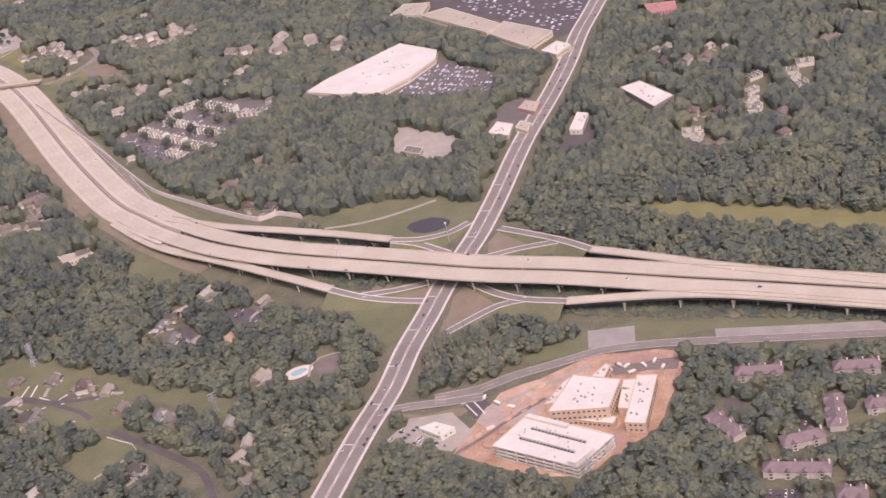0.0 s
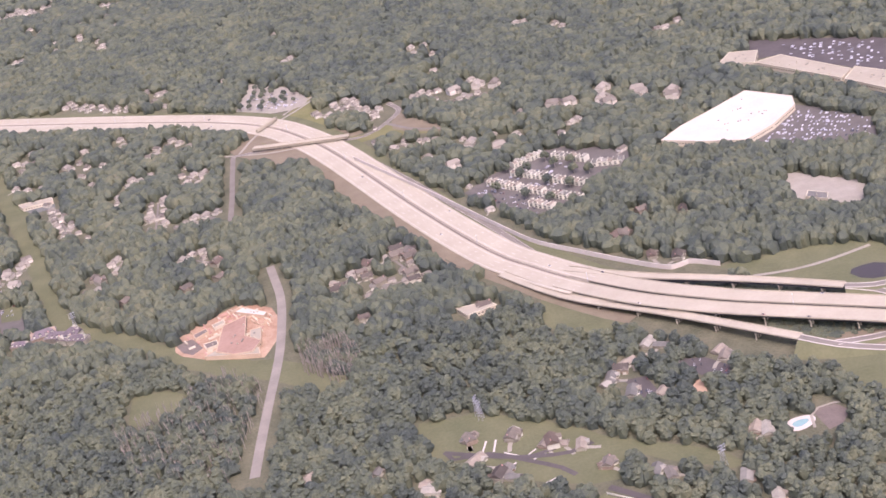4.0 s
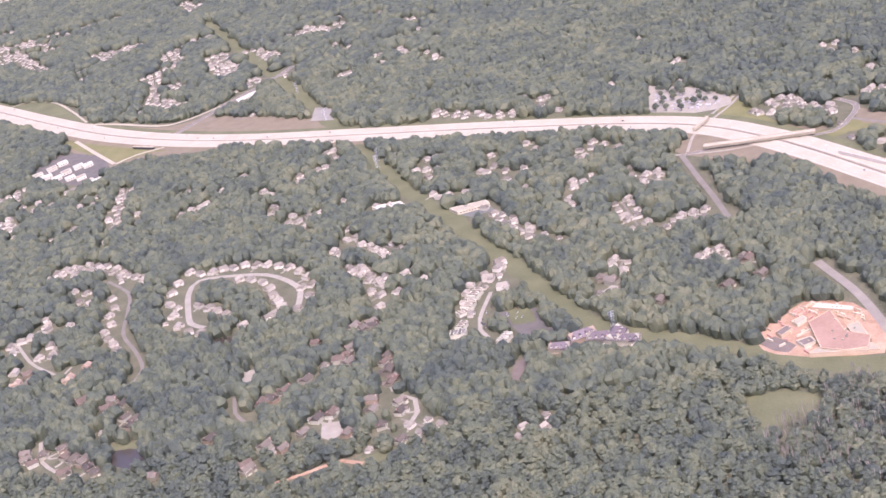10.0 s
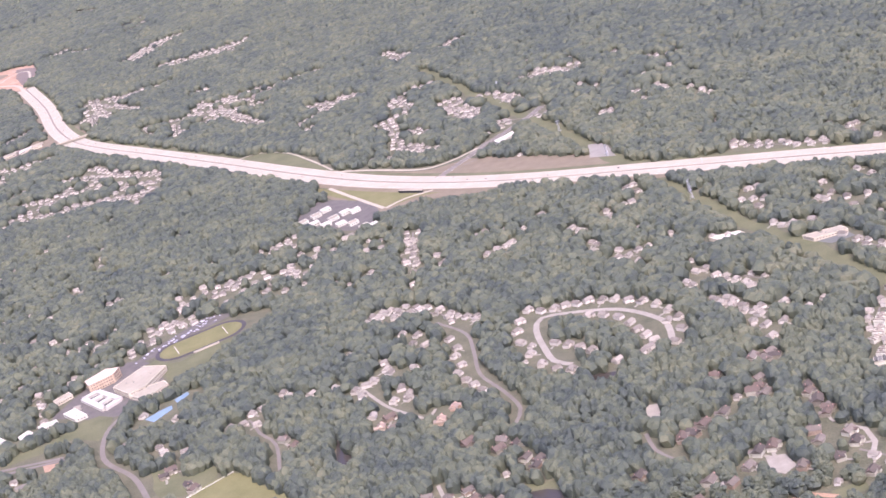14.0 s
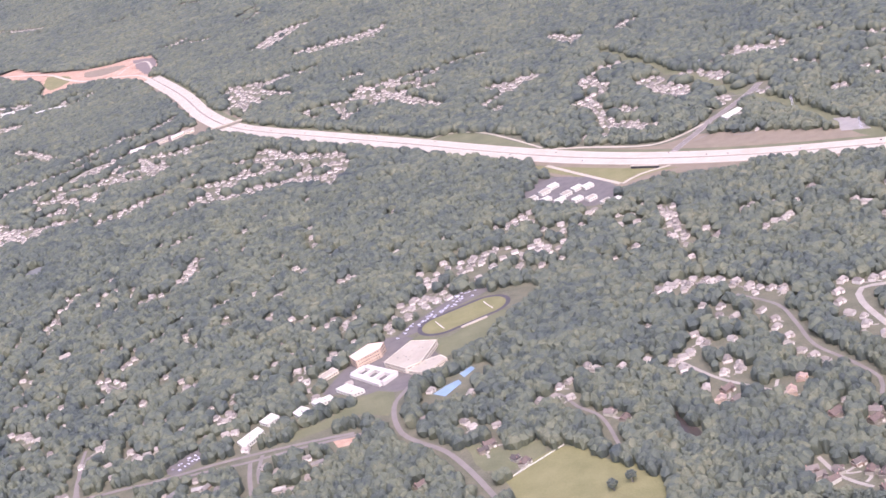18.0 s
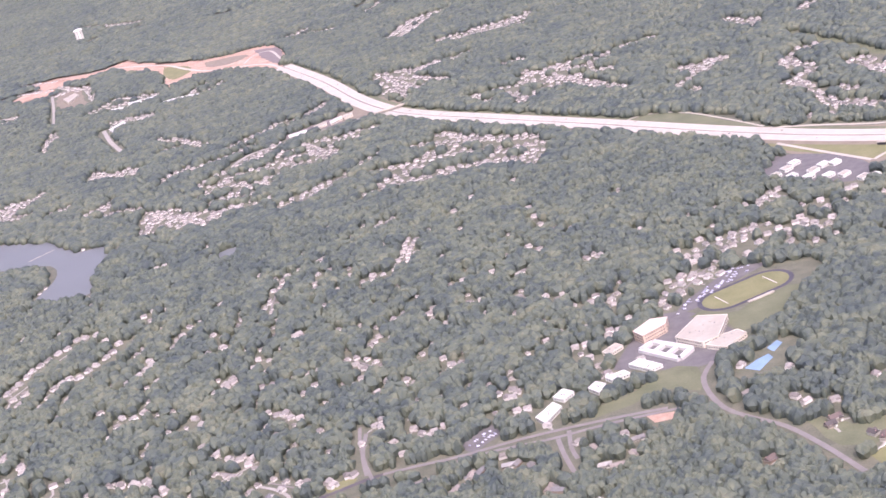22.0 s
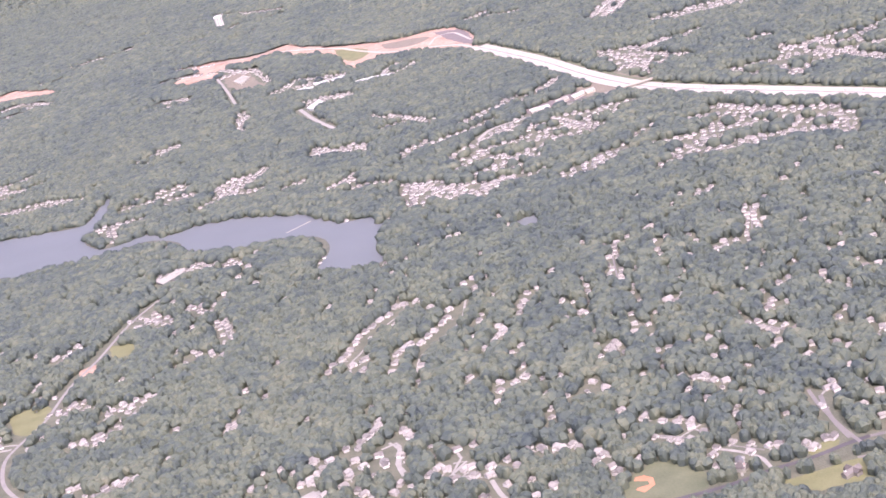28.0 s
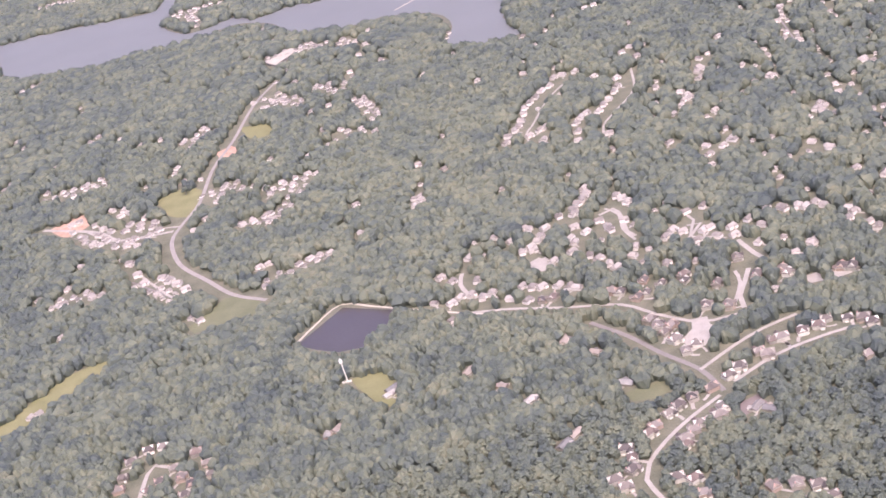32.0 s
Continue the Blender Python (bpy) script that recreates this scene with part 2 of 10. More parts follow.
def sheet(name, points, z, material, parent=None, label="", rough=6.0):
    """A patch of ground with an uneven rim."""
    line = smooth_line([*points, points[0]], 8.0)[:-1] if rough else [np.array((*q, 0)) for q in points]
    bm = bmesh.new()
    rng = random.Random(len(points) * 7 + int(points[0][0]))
    v = [bm.verts.new((q[0] + rng.uniform(-rough, rough) * 0.5, q[1] + rng.uniform(-rough, rough) * 0.5, z)) for q in line]
    f = bm.faces.new(v)
    f.normal_update()
    if f.normal.z < 0:
        f.normal_flip()
    bmesh.ops.triangulate(bm, faces=[f])
    return part(name, bm, material, parent, label)


# Where no tree grows: strips (points, half width) and patches (points).
CLEAR_LINES, CLEAR_AREAS = [], []


def clear_line(points, half):
    CLEAR_LINES.append((np.array([q[:2] for q in smooth_line(points, 40)]), half))


def clear_area(points):
    CLEAR_AREAS.append(np.array([q[:2] for q in points], float))


def in_area(x, y, poly):
    inside = np.zeros(len(x), bool)
    xa, ya = poly[-1]
    for xb, yb in poly:
        if ya != yb:
            inside ^= ((yb > y) != (ya > y)) & (x < (xa - xb) * (y - yb) / (ya - yb) + xb)
        xa, ya = xb, yb
    return inside


FAR_EDGE = 4300.0


def far_rise(y):
    """The ground is level, then curves up as an added backdrop for land past the clip distance."""
    return 0.0 if y < FAR_EDGE else 400 * ((y - FAR_EDGE) / 800) ** 1.7


# ---- ground ----
bm = bmesh.new()
ys = [-2500, 0, 1500, 3000, FAR_EDGE, *[FAR_EDGE + 1100 * (i + 1) / 14 for i in range(14)]]
rows = [[bm.verts.new((x, y, far_rise(y))) for x in range(-8000, 4001, 1500)] for y in ys]
for r0, r1 in zip(rows, rows[1:]):
    for i in range(len(r0) - 1):
        bm.faces.new((r0[i], r0[i + 1], r1[i + 1], r1[i]))
tagged(part("ground", bm, FLOOR), "wooded green ground that curves up far off as a backdrop", "ground", kind="structure")

# ---- more materials: buildings ----
def each(name, tones, rough=0.85, scale=2.0):
    """Paint that differs from object to object, with fine mottling."""
    m = surface(name, tones[0], tones[-1], scale, rough, bump=0.02)
    n, l = m.node_tree.nodes, m.node_tree.links
    info, ramp = n.new("ShaderNodeObjectInfo"), n.new("ShaderNodeValToRGB")
    ramp.color_ramp.interpolation = "CONSTANT"
    while len(ramp.color_ramp.elements) < len(tones):
        ramp.color_ramp.elements.new(0.5)
    for i, (e, c) in enumerate(zip(ramp.color_ramp.elements, tones)):
        e.position, e.color = i / len(tones), (*c, 1)
    l.new(info.outputs["Random"], ramp.inputs["Fac"])
    mix = [q for q in n if q.bl_idname == "ShaderNodeMix"][0]
    soft = n.new("ShaderNodeMix")
    soft.data_type, soft.blend_type = "RGBA", "MULTIPLY"
    soft.inputs["Factor"].default_value = 0.35
    l.new(ramp.outputs["Color"], soft.inputs["A"])
    grey = [q for q in n if q.bl_idname == "ShaderNodeMapRange"][0]
    l.new(grey.outputs[0], soft.inputs["B"])
    l.new(soft.outputs["Result"], n["Principled BSDF"].inputs["Base Color"])
    n.remove(mix)
    return m


SIDING = each("painted_siding", [(0.430, 0.415, 0.310), (0.300, 0.275, 0.200), (0.560, 0.545, 0.420), (0.250, 0.232, 0.172), (0.370, 0.352, 0.262), (0.320, 0.250, 0.175)])
ROOF = each("shingle_roof", [(0.194, 0.180, 0.143), (0.281, 0.270, 0.218), (0.233, 0.200, 0.151), (0.349, 0.330, 0.260), (0.165, 0.160, 0.134), (0.301, 0.260, 0.193)])
PALE_ROOF = each("pale_shingle_roof", [(0.120, 0.102, 0.078), (0.165, 0.143, 0.108), (0.088, 0.076, 0.060), (0.190, 0.166, 0.128), (0.140, 0.108, 0.080)])
TILE_ROOF = each("red_brown_roof", [(0.349, 0.260, 0.185), (0.310, 0.240, 0.176), (0.407, 0.330, 0.235), (0.291, 0.240, 0.185)])
DARK_ROOF = each("dark_shingle_roof", [(0.15, 0.125, 0.125), (0.18, 0.15, 0.15), (0.13, 0.12, 0.125)])
BRICK_HOUSE = each("brick_house_wall", [(0.446, 0.320, 0.218), (0.543, 0.440, 0.311), (0.485, 0.380, 0.260)])
WHITE_WALL = surface("white_render", (0.504, 0.490, 0.378), (0.621, 0.610, 0.479), 5)
PEACH_WALL = surface("peach_brick_wall", (0.407, 0.310, 0.202), (0.524, 0.410, 0.277), 5)
TAN_WALL = surface("tan_block_wall", (0.485, 0.430, 0.302), (0.582, 0.530, 0.386), 6)
BRICK_WALL = surface("red_brick_wall", (0.38, 0.22, 0.17), (0.48, 0.30, 0.24), 5)
TAN_ROOF = surface("tan_flat_roof", (0.272, 0.245, 0.172), (0.359, 0.325, 0.235), 14, 0.8)
CLAY_ROOF = surface("orange_deck_roof", (0.235, 0.145, 0.098), (0.335, 0.225, 0.16), 10, 0.8)
RED_ROOF = surface("red_metal_roof", (0.30, 0.14, 0.11), (0.38, 0.20, 0.165), 8, 0.6)
COURT_BLUE = surface("blue_sports_court", (0.14, 0.215, 0.265), (0.2, 0.285, 0.335), 6, 0.8)
TRACK_RED = surface("dark_running_track", (0.045, 0.042, 0.044), (0.075, 0.068, 0.070), 8, 0.9)
GLASS_DARK = surface("dark_window_glass", (0.03, 0.035, 0.04), (0.06, 0.065, 0.07), 4, 0.15, spec=0.5)
POOL_BLUE = surface("pool_water", (0.20, 0.34, 0.32), (0.26, 0.40, 0.37), 4, 0.1, spec=0.5)
CAR_PAINT = each("car_paint", [(0.80, 0.78, 0.72), (0.05, 0.05, 0.05), (0.62, 0.60, 0.56), (0.12, 0.11, 0.11), (0.28, 0.09, 0.07), (0.82, 0.80, 0.76), (0.07, 0.08, 0.11), (0.78, 0.76, 0.72)], 0.35)
RUBBER = surface("tyre_rubber", (0.02, 0.02, 0.02), (0.04, 0.04, 0.04), 1, 0.9)
luck = random.Random(11)


# ---- plan pieces ----
ROADS = []


def road(name, points, width, material, label, grow=1.5):
    ob = strip(name, points, width, 0.20 + 0.0017 * (len(ROADS) % 16), material, step=6.0)
    tagged(ob, label, "road", kind="structure")
    ROADS.append(name)
    if width > 3.1 and material in (ASPHALT, DARK_ASPHALT):
        line = smooth_line(points, 6.0)
        for off in (width / 2 - 0.3, -width / 2 + 0.3):
            bm = bmesh.new()
            ribbon(bm, offset_line(line, off), 0.3 if width > 8 else 0.13, 0.245)
            part("edge_line", bm, PAINT, ob)
        if width > 3.2:
            bm = bmesh.new()
            for a, b in list(zip(line, line[1:]))[::2]:
                ribbon(bm, [a, a + (b - a) * 0.6], 0.22 if width > 8 else 0.1, 0.245)
            part("lane_dashes", bm, PAINT, ob)
    line = smooth_line(points, 25.0)
    clear_line([(q[0], q[1] - grow * 0.5 - 2.0) for q in line], width / 2 + grow + 1.6)
    return ob


PATCHES = []


def field(name, points, material, label, z=0.08, rough=3.0):
    PATCHES.append(name)
    ob = sheet(name, points, z * 0.5 + 0.0011 * (len(PATCHES) % 70), material, rough=rough)
    tagged(ob, label, name.split("_")[-1], kind="structure")
    clear_area(points)
    for k in (4.0, 8.0):
        clear_area([(x, y - k * min(1.6, y / 800)) for x, y in points])
    return ob


def prism(bm, points, z0, z1):
    area = sum(a[0] * b[1] - b[0] * a[1] for a, b in zip(points, points[1:] + points[:1]))
    if area < 0:
        points = points[::-1]
    low = [bm.verts.new((*q[:2], z0)) for q in points]
    top = [bm.verts.new((*q[:2], z1)) for q in points]
    n = len(points)
    for i in range(n):
        bm.faces.new((low[i], low[(i + 1) % n], top[(i + 1) % n], top[i]))
    bm.faces.new(top)
    bm.faces.new(low[::-1])


def inset(points, d):
    c = (sum(q[0] for q in points) / len(points), sum(q[1] for q in points) / len(points))
    out = []
    for q in points:
        w = math.hypot(q[0] - c[0], q[1] - c[1])
        out.append((c[0] + (q[0] - c[0]) * (1 - d / w), c[1] + (q[1] - c[1]) * (1 - d / w)))
    return out


def wall_rows(thing, points, height, storeys, material=None, gap=1.6, tall=0.5, wide=0.75):
    """Rows of windows along the walls of a block, each a pane of its own."""
    pane = None
    n = len(points)
    area = sum(a[0] * b[1] - b[0] * a[1] for a, b in zip(points, points[1:] + points[:1]))
    ring = points if area > 0 else points[::-1]
    for i in range(n):
        a, b = ring[i], ring[(i + 1) % n]
        d = math.hypot(b[0] - a[0], b[1] - a[1])
        ux, uy = (b[0] - a[0]) / d, (b[1] - a[1]) / d
        if ux < -0.2 or d < 4:                    # walls that face away from the flight line stay plain
            continue
        count = int((d - 1) / gap)
        for s in range(storeys):
            for k in range(count):
                f = 0.9 + (k + 0.5) * (d - 1.8) / count
                if pane is None:
                    bm = bmesh.new()
                    box(bm, 0, 0, 0, wide, 0.12, tall)
                    pane = part("window", bm, material or GLASS_DARK, thing)
                    ob = pane
                else:
                    ob = new("window", pane.data)
                    ob.parent = thing
                ob.matrix_basis = pose(a[0] + ux * f + uy * 0.03, a[1] + uy * f - ux * 0.03, height * (s + 0.55) / storeys, 0, 0, math.degrees(math.atan2(uy, ux)))


def block(name, points, height, wall, roof, label, category):
    """A flat-roofed building on any plan: walls, roof deck, parapet, roof plant and windows."""
    thing = tagged(empty(name, 0, 0), label, category)
    bm = bmesh.new()
    prism(bm, points, 0, height)
    part("wall", bm, wall, thing)
    bm = bmesh.new()
    prism(bm, inset(points, 0.35), height + 0.004, height + 0.06)
    part("roof", bm, roof, thing)
    n = len(points)
    for i in range(n):
        a, b = np.array((*points[i], 0)), np.array((*points[(i + 1) % n], 0))
        bm = bmesh.new()
        ribbon(bm, [a, b], 0.25, height + 0.22, 0.21)
        part("parapet", bm, wall, thing)
    mid = inset(points, 0)
    cx, cy = sum(q[0] for q in mid) / n, sum(q[1] for q in mid) / n
    size = max(math.hypot(q[0] - cx, q[1] - cy) for q in mid)
    for k in range(min(24, int(size * (0.9 if category == 'hospital' else 0.45)))):
        p, q = luck.choice(points), luck.uniform(0.15, 0.7)
        r = luck.choice(points)
        s = luck.uniform(0, 0.5)
        x = cx + ((p[0] - cx) * (1 - s) + (r[0] - cx) * s) * q
        y = cy + ((p[1] - cy) * (1 - s) + (r[1] - cy) * s) * q
        bm = bmesh.new()
        box(bm, x, y, height + 0.26, luck.uniform(0.4, 0.8), luck.uniform(0.4, 0.8), 0.4, luck.uniform(0, 90))
        part("roof_unit", bm, luck.choice((GREY_WALL, CONCRETE)), thing)
    if height > 1.9:
        wall_rows(thing, list(points), height, 3 if height > 5 else 2 if height > 3 else 1)
    clear_area([(q[0] * 1.0, q[1]) for q in points])
    line = [*points, points[0]]
    clear_line([(q[0], q[1] - 2) for q in line], 4.0)
    return thing


HOUSE_KINDS = {}


def house_kind(key, lx, ly, eaves, rise, wall, roof, label, wing=True, units=1):
    thing = tagged(empty("house" if units == 1 else "town_house", 0, 0, -500), label, "house")
    bm = bmesh.new()
    box(bm, 0, 0, eaves / 2, lx, ly, eaves)
    if wing:
        box(bm, lx * 0.27, -ly * 0.5, eaves * 0.45, lx * 0.38, ly * 0.6, eaves * 0.9)
    if units == 1:
        gable(bm, 0, 0, eaves, lx, ly, rise * 0.9, over=-0.02, along_x=True)
    part("wall", bm, wall, thing)
    for i in range(units + 1 if units > 1 else 0):
        bm = bmesh.new()
        box(bm, -lx / 2 + lx * i / units, 0, (eaves + rise * 0.6) / 2, 0.14, ly + 0.3, eaves + rise * 0.6)
        part("party_wall", bm, WHITE_WALL, thing)
    bm = bmesh.new()
    if units > 1:
        for i in range(units):
            x = -lx / 2 + lx * (i + 0.5) / units
            gable(bm, x, (i % 2) * 0.25 - 0.12, eaves + 0.01, lx / units * 0.86, ly, rise * (1 if i % 2 else 0.85), over=0.05, along_x=bool(i % 2))
    elif key in ("brick", "white", "darkflats"):
        hip(bm, 0, 0, eaves + 0.01, lx, ly, rise, 0.25)
    else:
        gable(bm, 0, 0, eaves + 0.04, lx, ly, rise, 0.22, True)
    part("roof", bm, roof, thing)
    bm = bmesh.new()
    box(bm, 0, -ly / 2 - 0.24, eaves - 0.06, lx + 0.5, 0.1, 0.15)
    for sx in (-1, 1):
        box(bm, sx * (lx / 2 + 0.24), 0, eaves - 0.06, 0.1, ly + 0.4, 0.15)
        box(bm, sx * (lx / 2 + 0.02), -ly / 2 - 0.02, (eaves - 0.14) / 2, 0.18, 0.18, eaves - 0.14)
    box(bm, -lx * 0.2, -ly / 2 - 0.4, 0.15, lx * 0.34, 0.75, 0.3)
    part("trim", bm, SIDING, thing, "pale eaves, corner boards and porch")
    if wing:
        bm = bmesh.new()
        gable(bm, lx * 0.27, -ly * 0.5, eaves * 0.9 + 0.02, lx * 0.38, ly * 0.6, rise * 0.62, 0.18, False)
        part("wing_roof", bm, roof, thing)
        bm = bmesh.new()
        box(bm, lx * 0.27, -ly * 0.8 - 0.03, eaves * 0.3, lx * 0.24, 0.06, eaves * 0.5)
        part("garage_door", bm, WHITE_WALL, thing)
    for i in range(4 if key == "darkflats" else 0):
        bm = bmesh.new()
        box(bm, -lx * 0.36 + lx * 0.24 * i, -ly * 0.36, eaves + 0.5, 0.8, 1.0, 1.1)
        part("dormer", bm, WHITE_WALL, thing)
        bm = bmesh.new()
        gable(bm, -lx * 0.36 + lx * 0.24 * i, -ly * 0.36, eaves + 1.06, 0.8, 1.0, 0.45, 0.1, False)
        part("dormer_roof", bm, roof, thing)
    if units == 1 and key != "ranch":
        bm = bmesh.new()
        box(bm, -lx * 0.42, ly * 0.12, (eaves + rise) / 2 + 0.2, 0.3, 0.3, eaves + rise)
        part("chimney", bm, BRICK_WALL, thing)
    HOUSE_KINDS[key] = thing
    return thing


house_kind("house", 5.0, 3.6, 1.9, 1.35, SIDING, PALE_ROOF, "pale-sided house with a shingle roof among trees")
house_kind("ranch", 5.8, 3.2, 1.1, 1.0, SIDING, ROOF, "low pale ranch house with a shingle roof among trees")
house_kind("white", 4.9, 3.9, 2.0, 1.5, SIDING, PALE_ROOF, "two-storey pale house with a grey hipped roof")
house_kind("brick", 4.4, 3.6, 1.9, 1.5, BRICK_HOUSE, TILE_ROOF, "brick house with a red-brown hipped roof")
house_kind("town", 6.4, 3.4, 2.1, 1.2, WHITE_WALL, ROOF, "row of town houses with white party walls", False, 4)
house_kind("flats", 8.0, 4.4, 2.9, 1.4, PEACH_WALL, TILE_ROOF, "three-storey tan block of flats with gables", True)
house_kind("darkflats", 9.5, 5.0, 2.8, 2.0, SIDING, DARK_ROOF, "block of flats with a dark brown roof and pale gables", True)
ALL_HOUSES, FAR_HOUSES = [], []


def houses(points, kind, group):
    base = sum(map(ord, group)) % 90
    for x, y in points:
        turn = base + luck.choice((0, 90, 180, -20, 25)) + luck.uniform(-12, 12)
        if kind in ("town", "flats", "darkflats"):
            turn = luck.choice((20, -15, 60)) + luck.uniform(-8, 8)
        ALL_HOUSES.append((x, y, turn, kind, group))
        wide = 5.2 if kind in ("flats", "darkflats", "town") else 4.0
        clear_line([(x, y), (x + luck.uniform(-1, 1), y - max(6.0, (0.0062 if kind == "ranch" else 0.0088) * y))], wide * (0.78 if kind in ("ranch", "white") else 1.0))


def on_field(x, y):
    return any(poly[:, 0].min() < x < poly[:, 0].max() and poly[:, 1].min() < y < poly[:, 1].max() and in_area(np.array([x]), np.array([y]), poly)[0] for poly in CLEAR_AREAS)


def house_row(points):
    """Small far houses on both sides of a street, joined into one mesh later."""
    line = smooth_line(points, 4.1)
    for i, q in enumerate(line):
        d = line[min(i + 1, len(line) - 1)] - line[max(i - 1, 0)]
        d = d / (math.hypot(d[0], d[1]) or 1)
        if luck.random() < 0.8:
            off = (3.2 if i % 2 else -3.2) + luck.uniform(-1.2, 1.2)
            x, y = q[0] - d[1] * off, q[1] + d[0] * off
            if on_field(x, y) or any((x - h[0]) ** 2 + (y - h[1]) ** 2 < 14 for h in ALL_HOUSES + FAR_HOUSES):
                continue
            FAR_HOUSES.append((x, y, math.degrees(math.atan2(d[1], d[0])) + luck.choice((0, 90)) + luck.uniform(-12, 12), luck.uniform(0.6, 0.86)))
            clear_line([(x, y + 1), (x, y - 0.0085 * y)], 2.7)
    tagged(strip("far_street", points, 1.2, 0.187, ASPHALT), "thin pale street between far houses", "street", kind="structure")


def scatter(points, count):
    """Houses that peep out of the trees all over an old suburb."""
    poly = np.array(points, float)
    lo, hi = poly.min(0), poly.max(0)
    done = 0
    for k in range(count * 20):
        x, y = luck.uniform(lo[0], hi[0]), luck.uniform(lo[1], hi[1])
        if not in_area(np.array([x]), np.array([y]), poly)[0] or any((x - q[0]) ** 2 + (y - q[1]) ** 2 < 60 for q in ALL_HOUSES[-600:] + FAR_HOUSES[-300:]) or on_field(x, y):
            continue
        FAR_HOUSES.append((x, y, luck.choice((20, 65, 110)) + luck.uniform(-15, 15), luck.uniform(0.5, 0.78)))
        clear_line([(x, y), (x + luck.uniform(-2, 2), y - luck.uniform(0.007, 0.013) * y)], luck.uniform(1.9, 2.8))
        done += 1
        if done >= count:
            break


# ---- vehicles ----
def make_car():
    thing = tagged(empty("car", 0, 0, -500), "car in traffic or parked on the tarmac", "car")
    bm = bmesh.new()
    v = box(bm, 0, 0, 0.26, 1.52, 0.62, 0.24)
    bmesh.ops.bevel(bm, geom=bm.edges[:], offset=0.06, segments=1, affect="EDGES")
    part("body", bm, CAR_PAINT, thing)
    bm = bmesh.new()
    v = box(bm, -0.08, 0, 0.46, 0.86, 0.54, 0.18)
    for q in v:
        if q.co.z > 0.5:
            q.co.x = -0.08 + (q.co.x + 0.08) * 0.7
            q.co.y *= 0.85
    part("cabin", bm, GLASS_DARK, thing)
    for x in (-0.48, 0.48):
        for y in (-0.3, 0.3):
            bm = bmesh.new()
            bmesh.ops.create_cone(bm, cap_ends=True, segments=8, radius1=0.11, radius2=0.11, depth=0.09, matrix=Matrix.Translation((x, y, 0.11)) @ Matrix.Rotation(radians(90), 4, "X"))
            part("wheel", bm, RUBBER, thing)
    return thing


CAR = make_car()
PARKED = []


def parked(points, count):
    """Cars in rows over a car park: the far ones are joined, the near ones stand alone."""
    poly = np.array(points)
    lo, hi = poly.min(0), poly.max(0)
    d = poly[1] - poly[0]
    a = math.atan2(d[1], d[0])
    spots = []
    for i in range(-60, 60):
        for j in range(-40, 40):
            p = (lo + hi) / 2 + np.array((math.cos(a) * i * 0.85 - math.sin(a) * ((j // 2) * 5.0 + (j % 2) * 1.7), math.sin(a) * i * 0.85 + math.cos(a) * ((j // 2) * 5.0 + (j % 2) * 1.7)))
            if lo[0] < p[0] < hi[0] and lo[1] < p[1] < hi[1] and in_area(np.array([p[0]]), np.array([p[1]]), poly)[0]:
                spots.append(p)
    luck.shuffle(spots)
    for p in spots[:count]:
        PARKED.append((p[0], p[1], math.degrees(a) + 90 + luck.uniform(-3, 3)))


# ---- the plan ----
# the crossing under the highway and its shops
ARTERIAL = [(-61, 367.7), (-46.1, 402.5), (-35.3, 425), (-27.3, 447.2), (-18.5, 467), (-9.5, 488.3), (1.7, 510.4), (8.3, 524.2), (19.5, 552.3), (30, 580.9), (39.1, 603.5), (49.7, 627), (59.4, 649.3), (69, 673.4), (80.6, 706.5), (90.8, 730.2), (104.6, 762.8)]
road('arterial_road', ARTERIAL, 9, ASPHALT, 'wide worn grey arterial road with painted lanes', 3)
road('side_road', [(-20.7, 413.4), (-5.5, 412.6), (5.4, 415.6), (24, 417.6), (35.8, 419), (52.5, 416), (73.6, 409.2), (95.8, 401.5), (128.7, 390.1)], 4.6, ASPHALT, 'grey side road past the building site', 2)
field('paved_pad', [(34.5, 432.9), (50.1, 429.3), (48.4, 419.6), (32.8, 421.7)], GREY_WALL, 'flat grey paved pad in the grass', 0.14, 0)
field('paved_pad', [(74.6, 416.4), (101.3, 407), (134.6, 396), (131.6, 388.1), (99.4, 401), (73.6, 410.3)], GREY_WALL, 'long pale grey paved strip beside the road', 0.14, 0)
field('grass_verge', [(3.3, 421.1), (16.1, 429), (34.4, 432.2), (51.3, 433), (76.5, 420.1), (135.1, 397.2), (133.4, 392.9), (74.4, 415.8), (43, 416.5), (24.4, 420.3)], GRASS, 'green and tan grass verge under the ramps', 0.06, 3)
field('grass_verge', [(-64, 569), (-38.1, 570.8), (-4.6, 562.5), (10.2, 543.8), (5.2, 530.9), (-6.9, 514.7), (-28.6, 527.4), (-48.7, 549.6)], GRASS, 'mown green grass inside the ramp loop', 0.06, 3)
field('grass_verge', [(7.2, 500.7), (15.4, 520.6), (36.3, 502.7), (45.8, 488.6), (36, 487.9)], TAN_GRASS, 'dry tan grass between the ramps', 0.06, 3)
field('grass_verge', [(-50.4, 498.7), (-28, 502.5), (-12.4, 491.9), (-20.1, 478.1), (-37.7, 488.4)], TAN_GRASS, 'dry tan grass between the ramps', 0.06, 3)
field('grass_verge', [(-15, 453.4), (-2.5, 482.8), (17.1, 462.2), (6.4, 459.7)], TAN_GRASS, 'dry tan grass between the ramps', 0.06, 3)
field('grass_patch', [(-44.4, 485.1), (-20.9, 476.4), (-25.9, 458.2), (-33.4, 454.5), (-43.3, 462)], GRASS, 'green grass corner beside the arterial road', 0.06, 3)
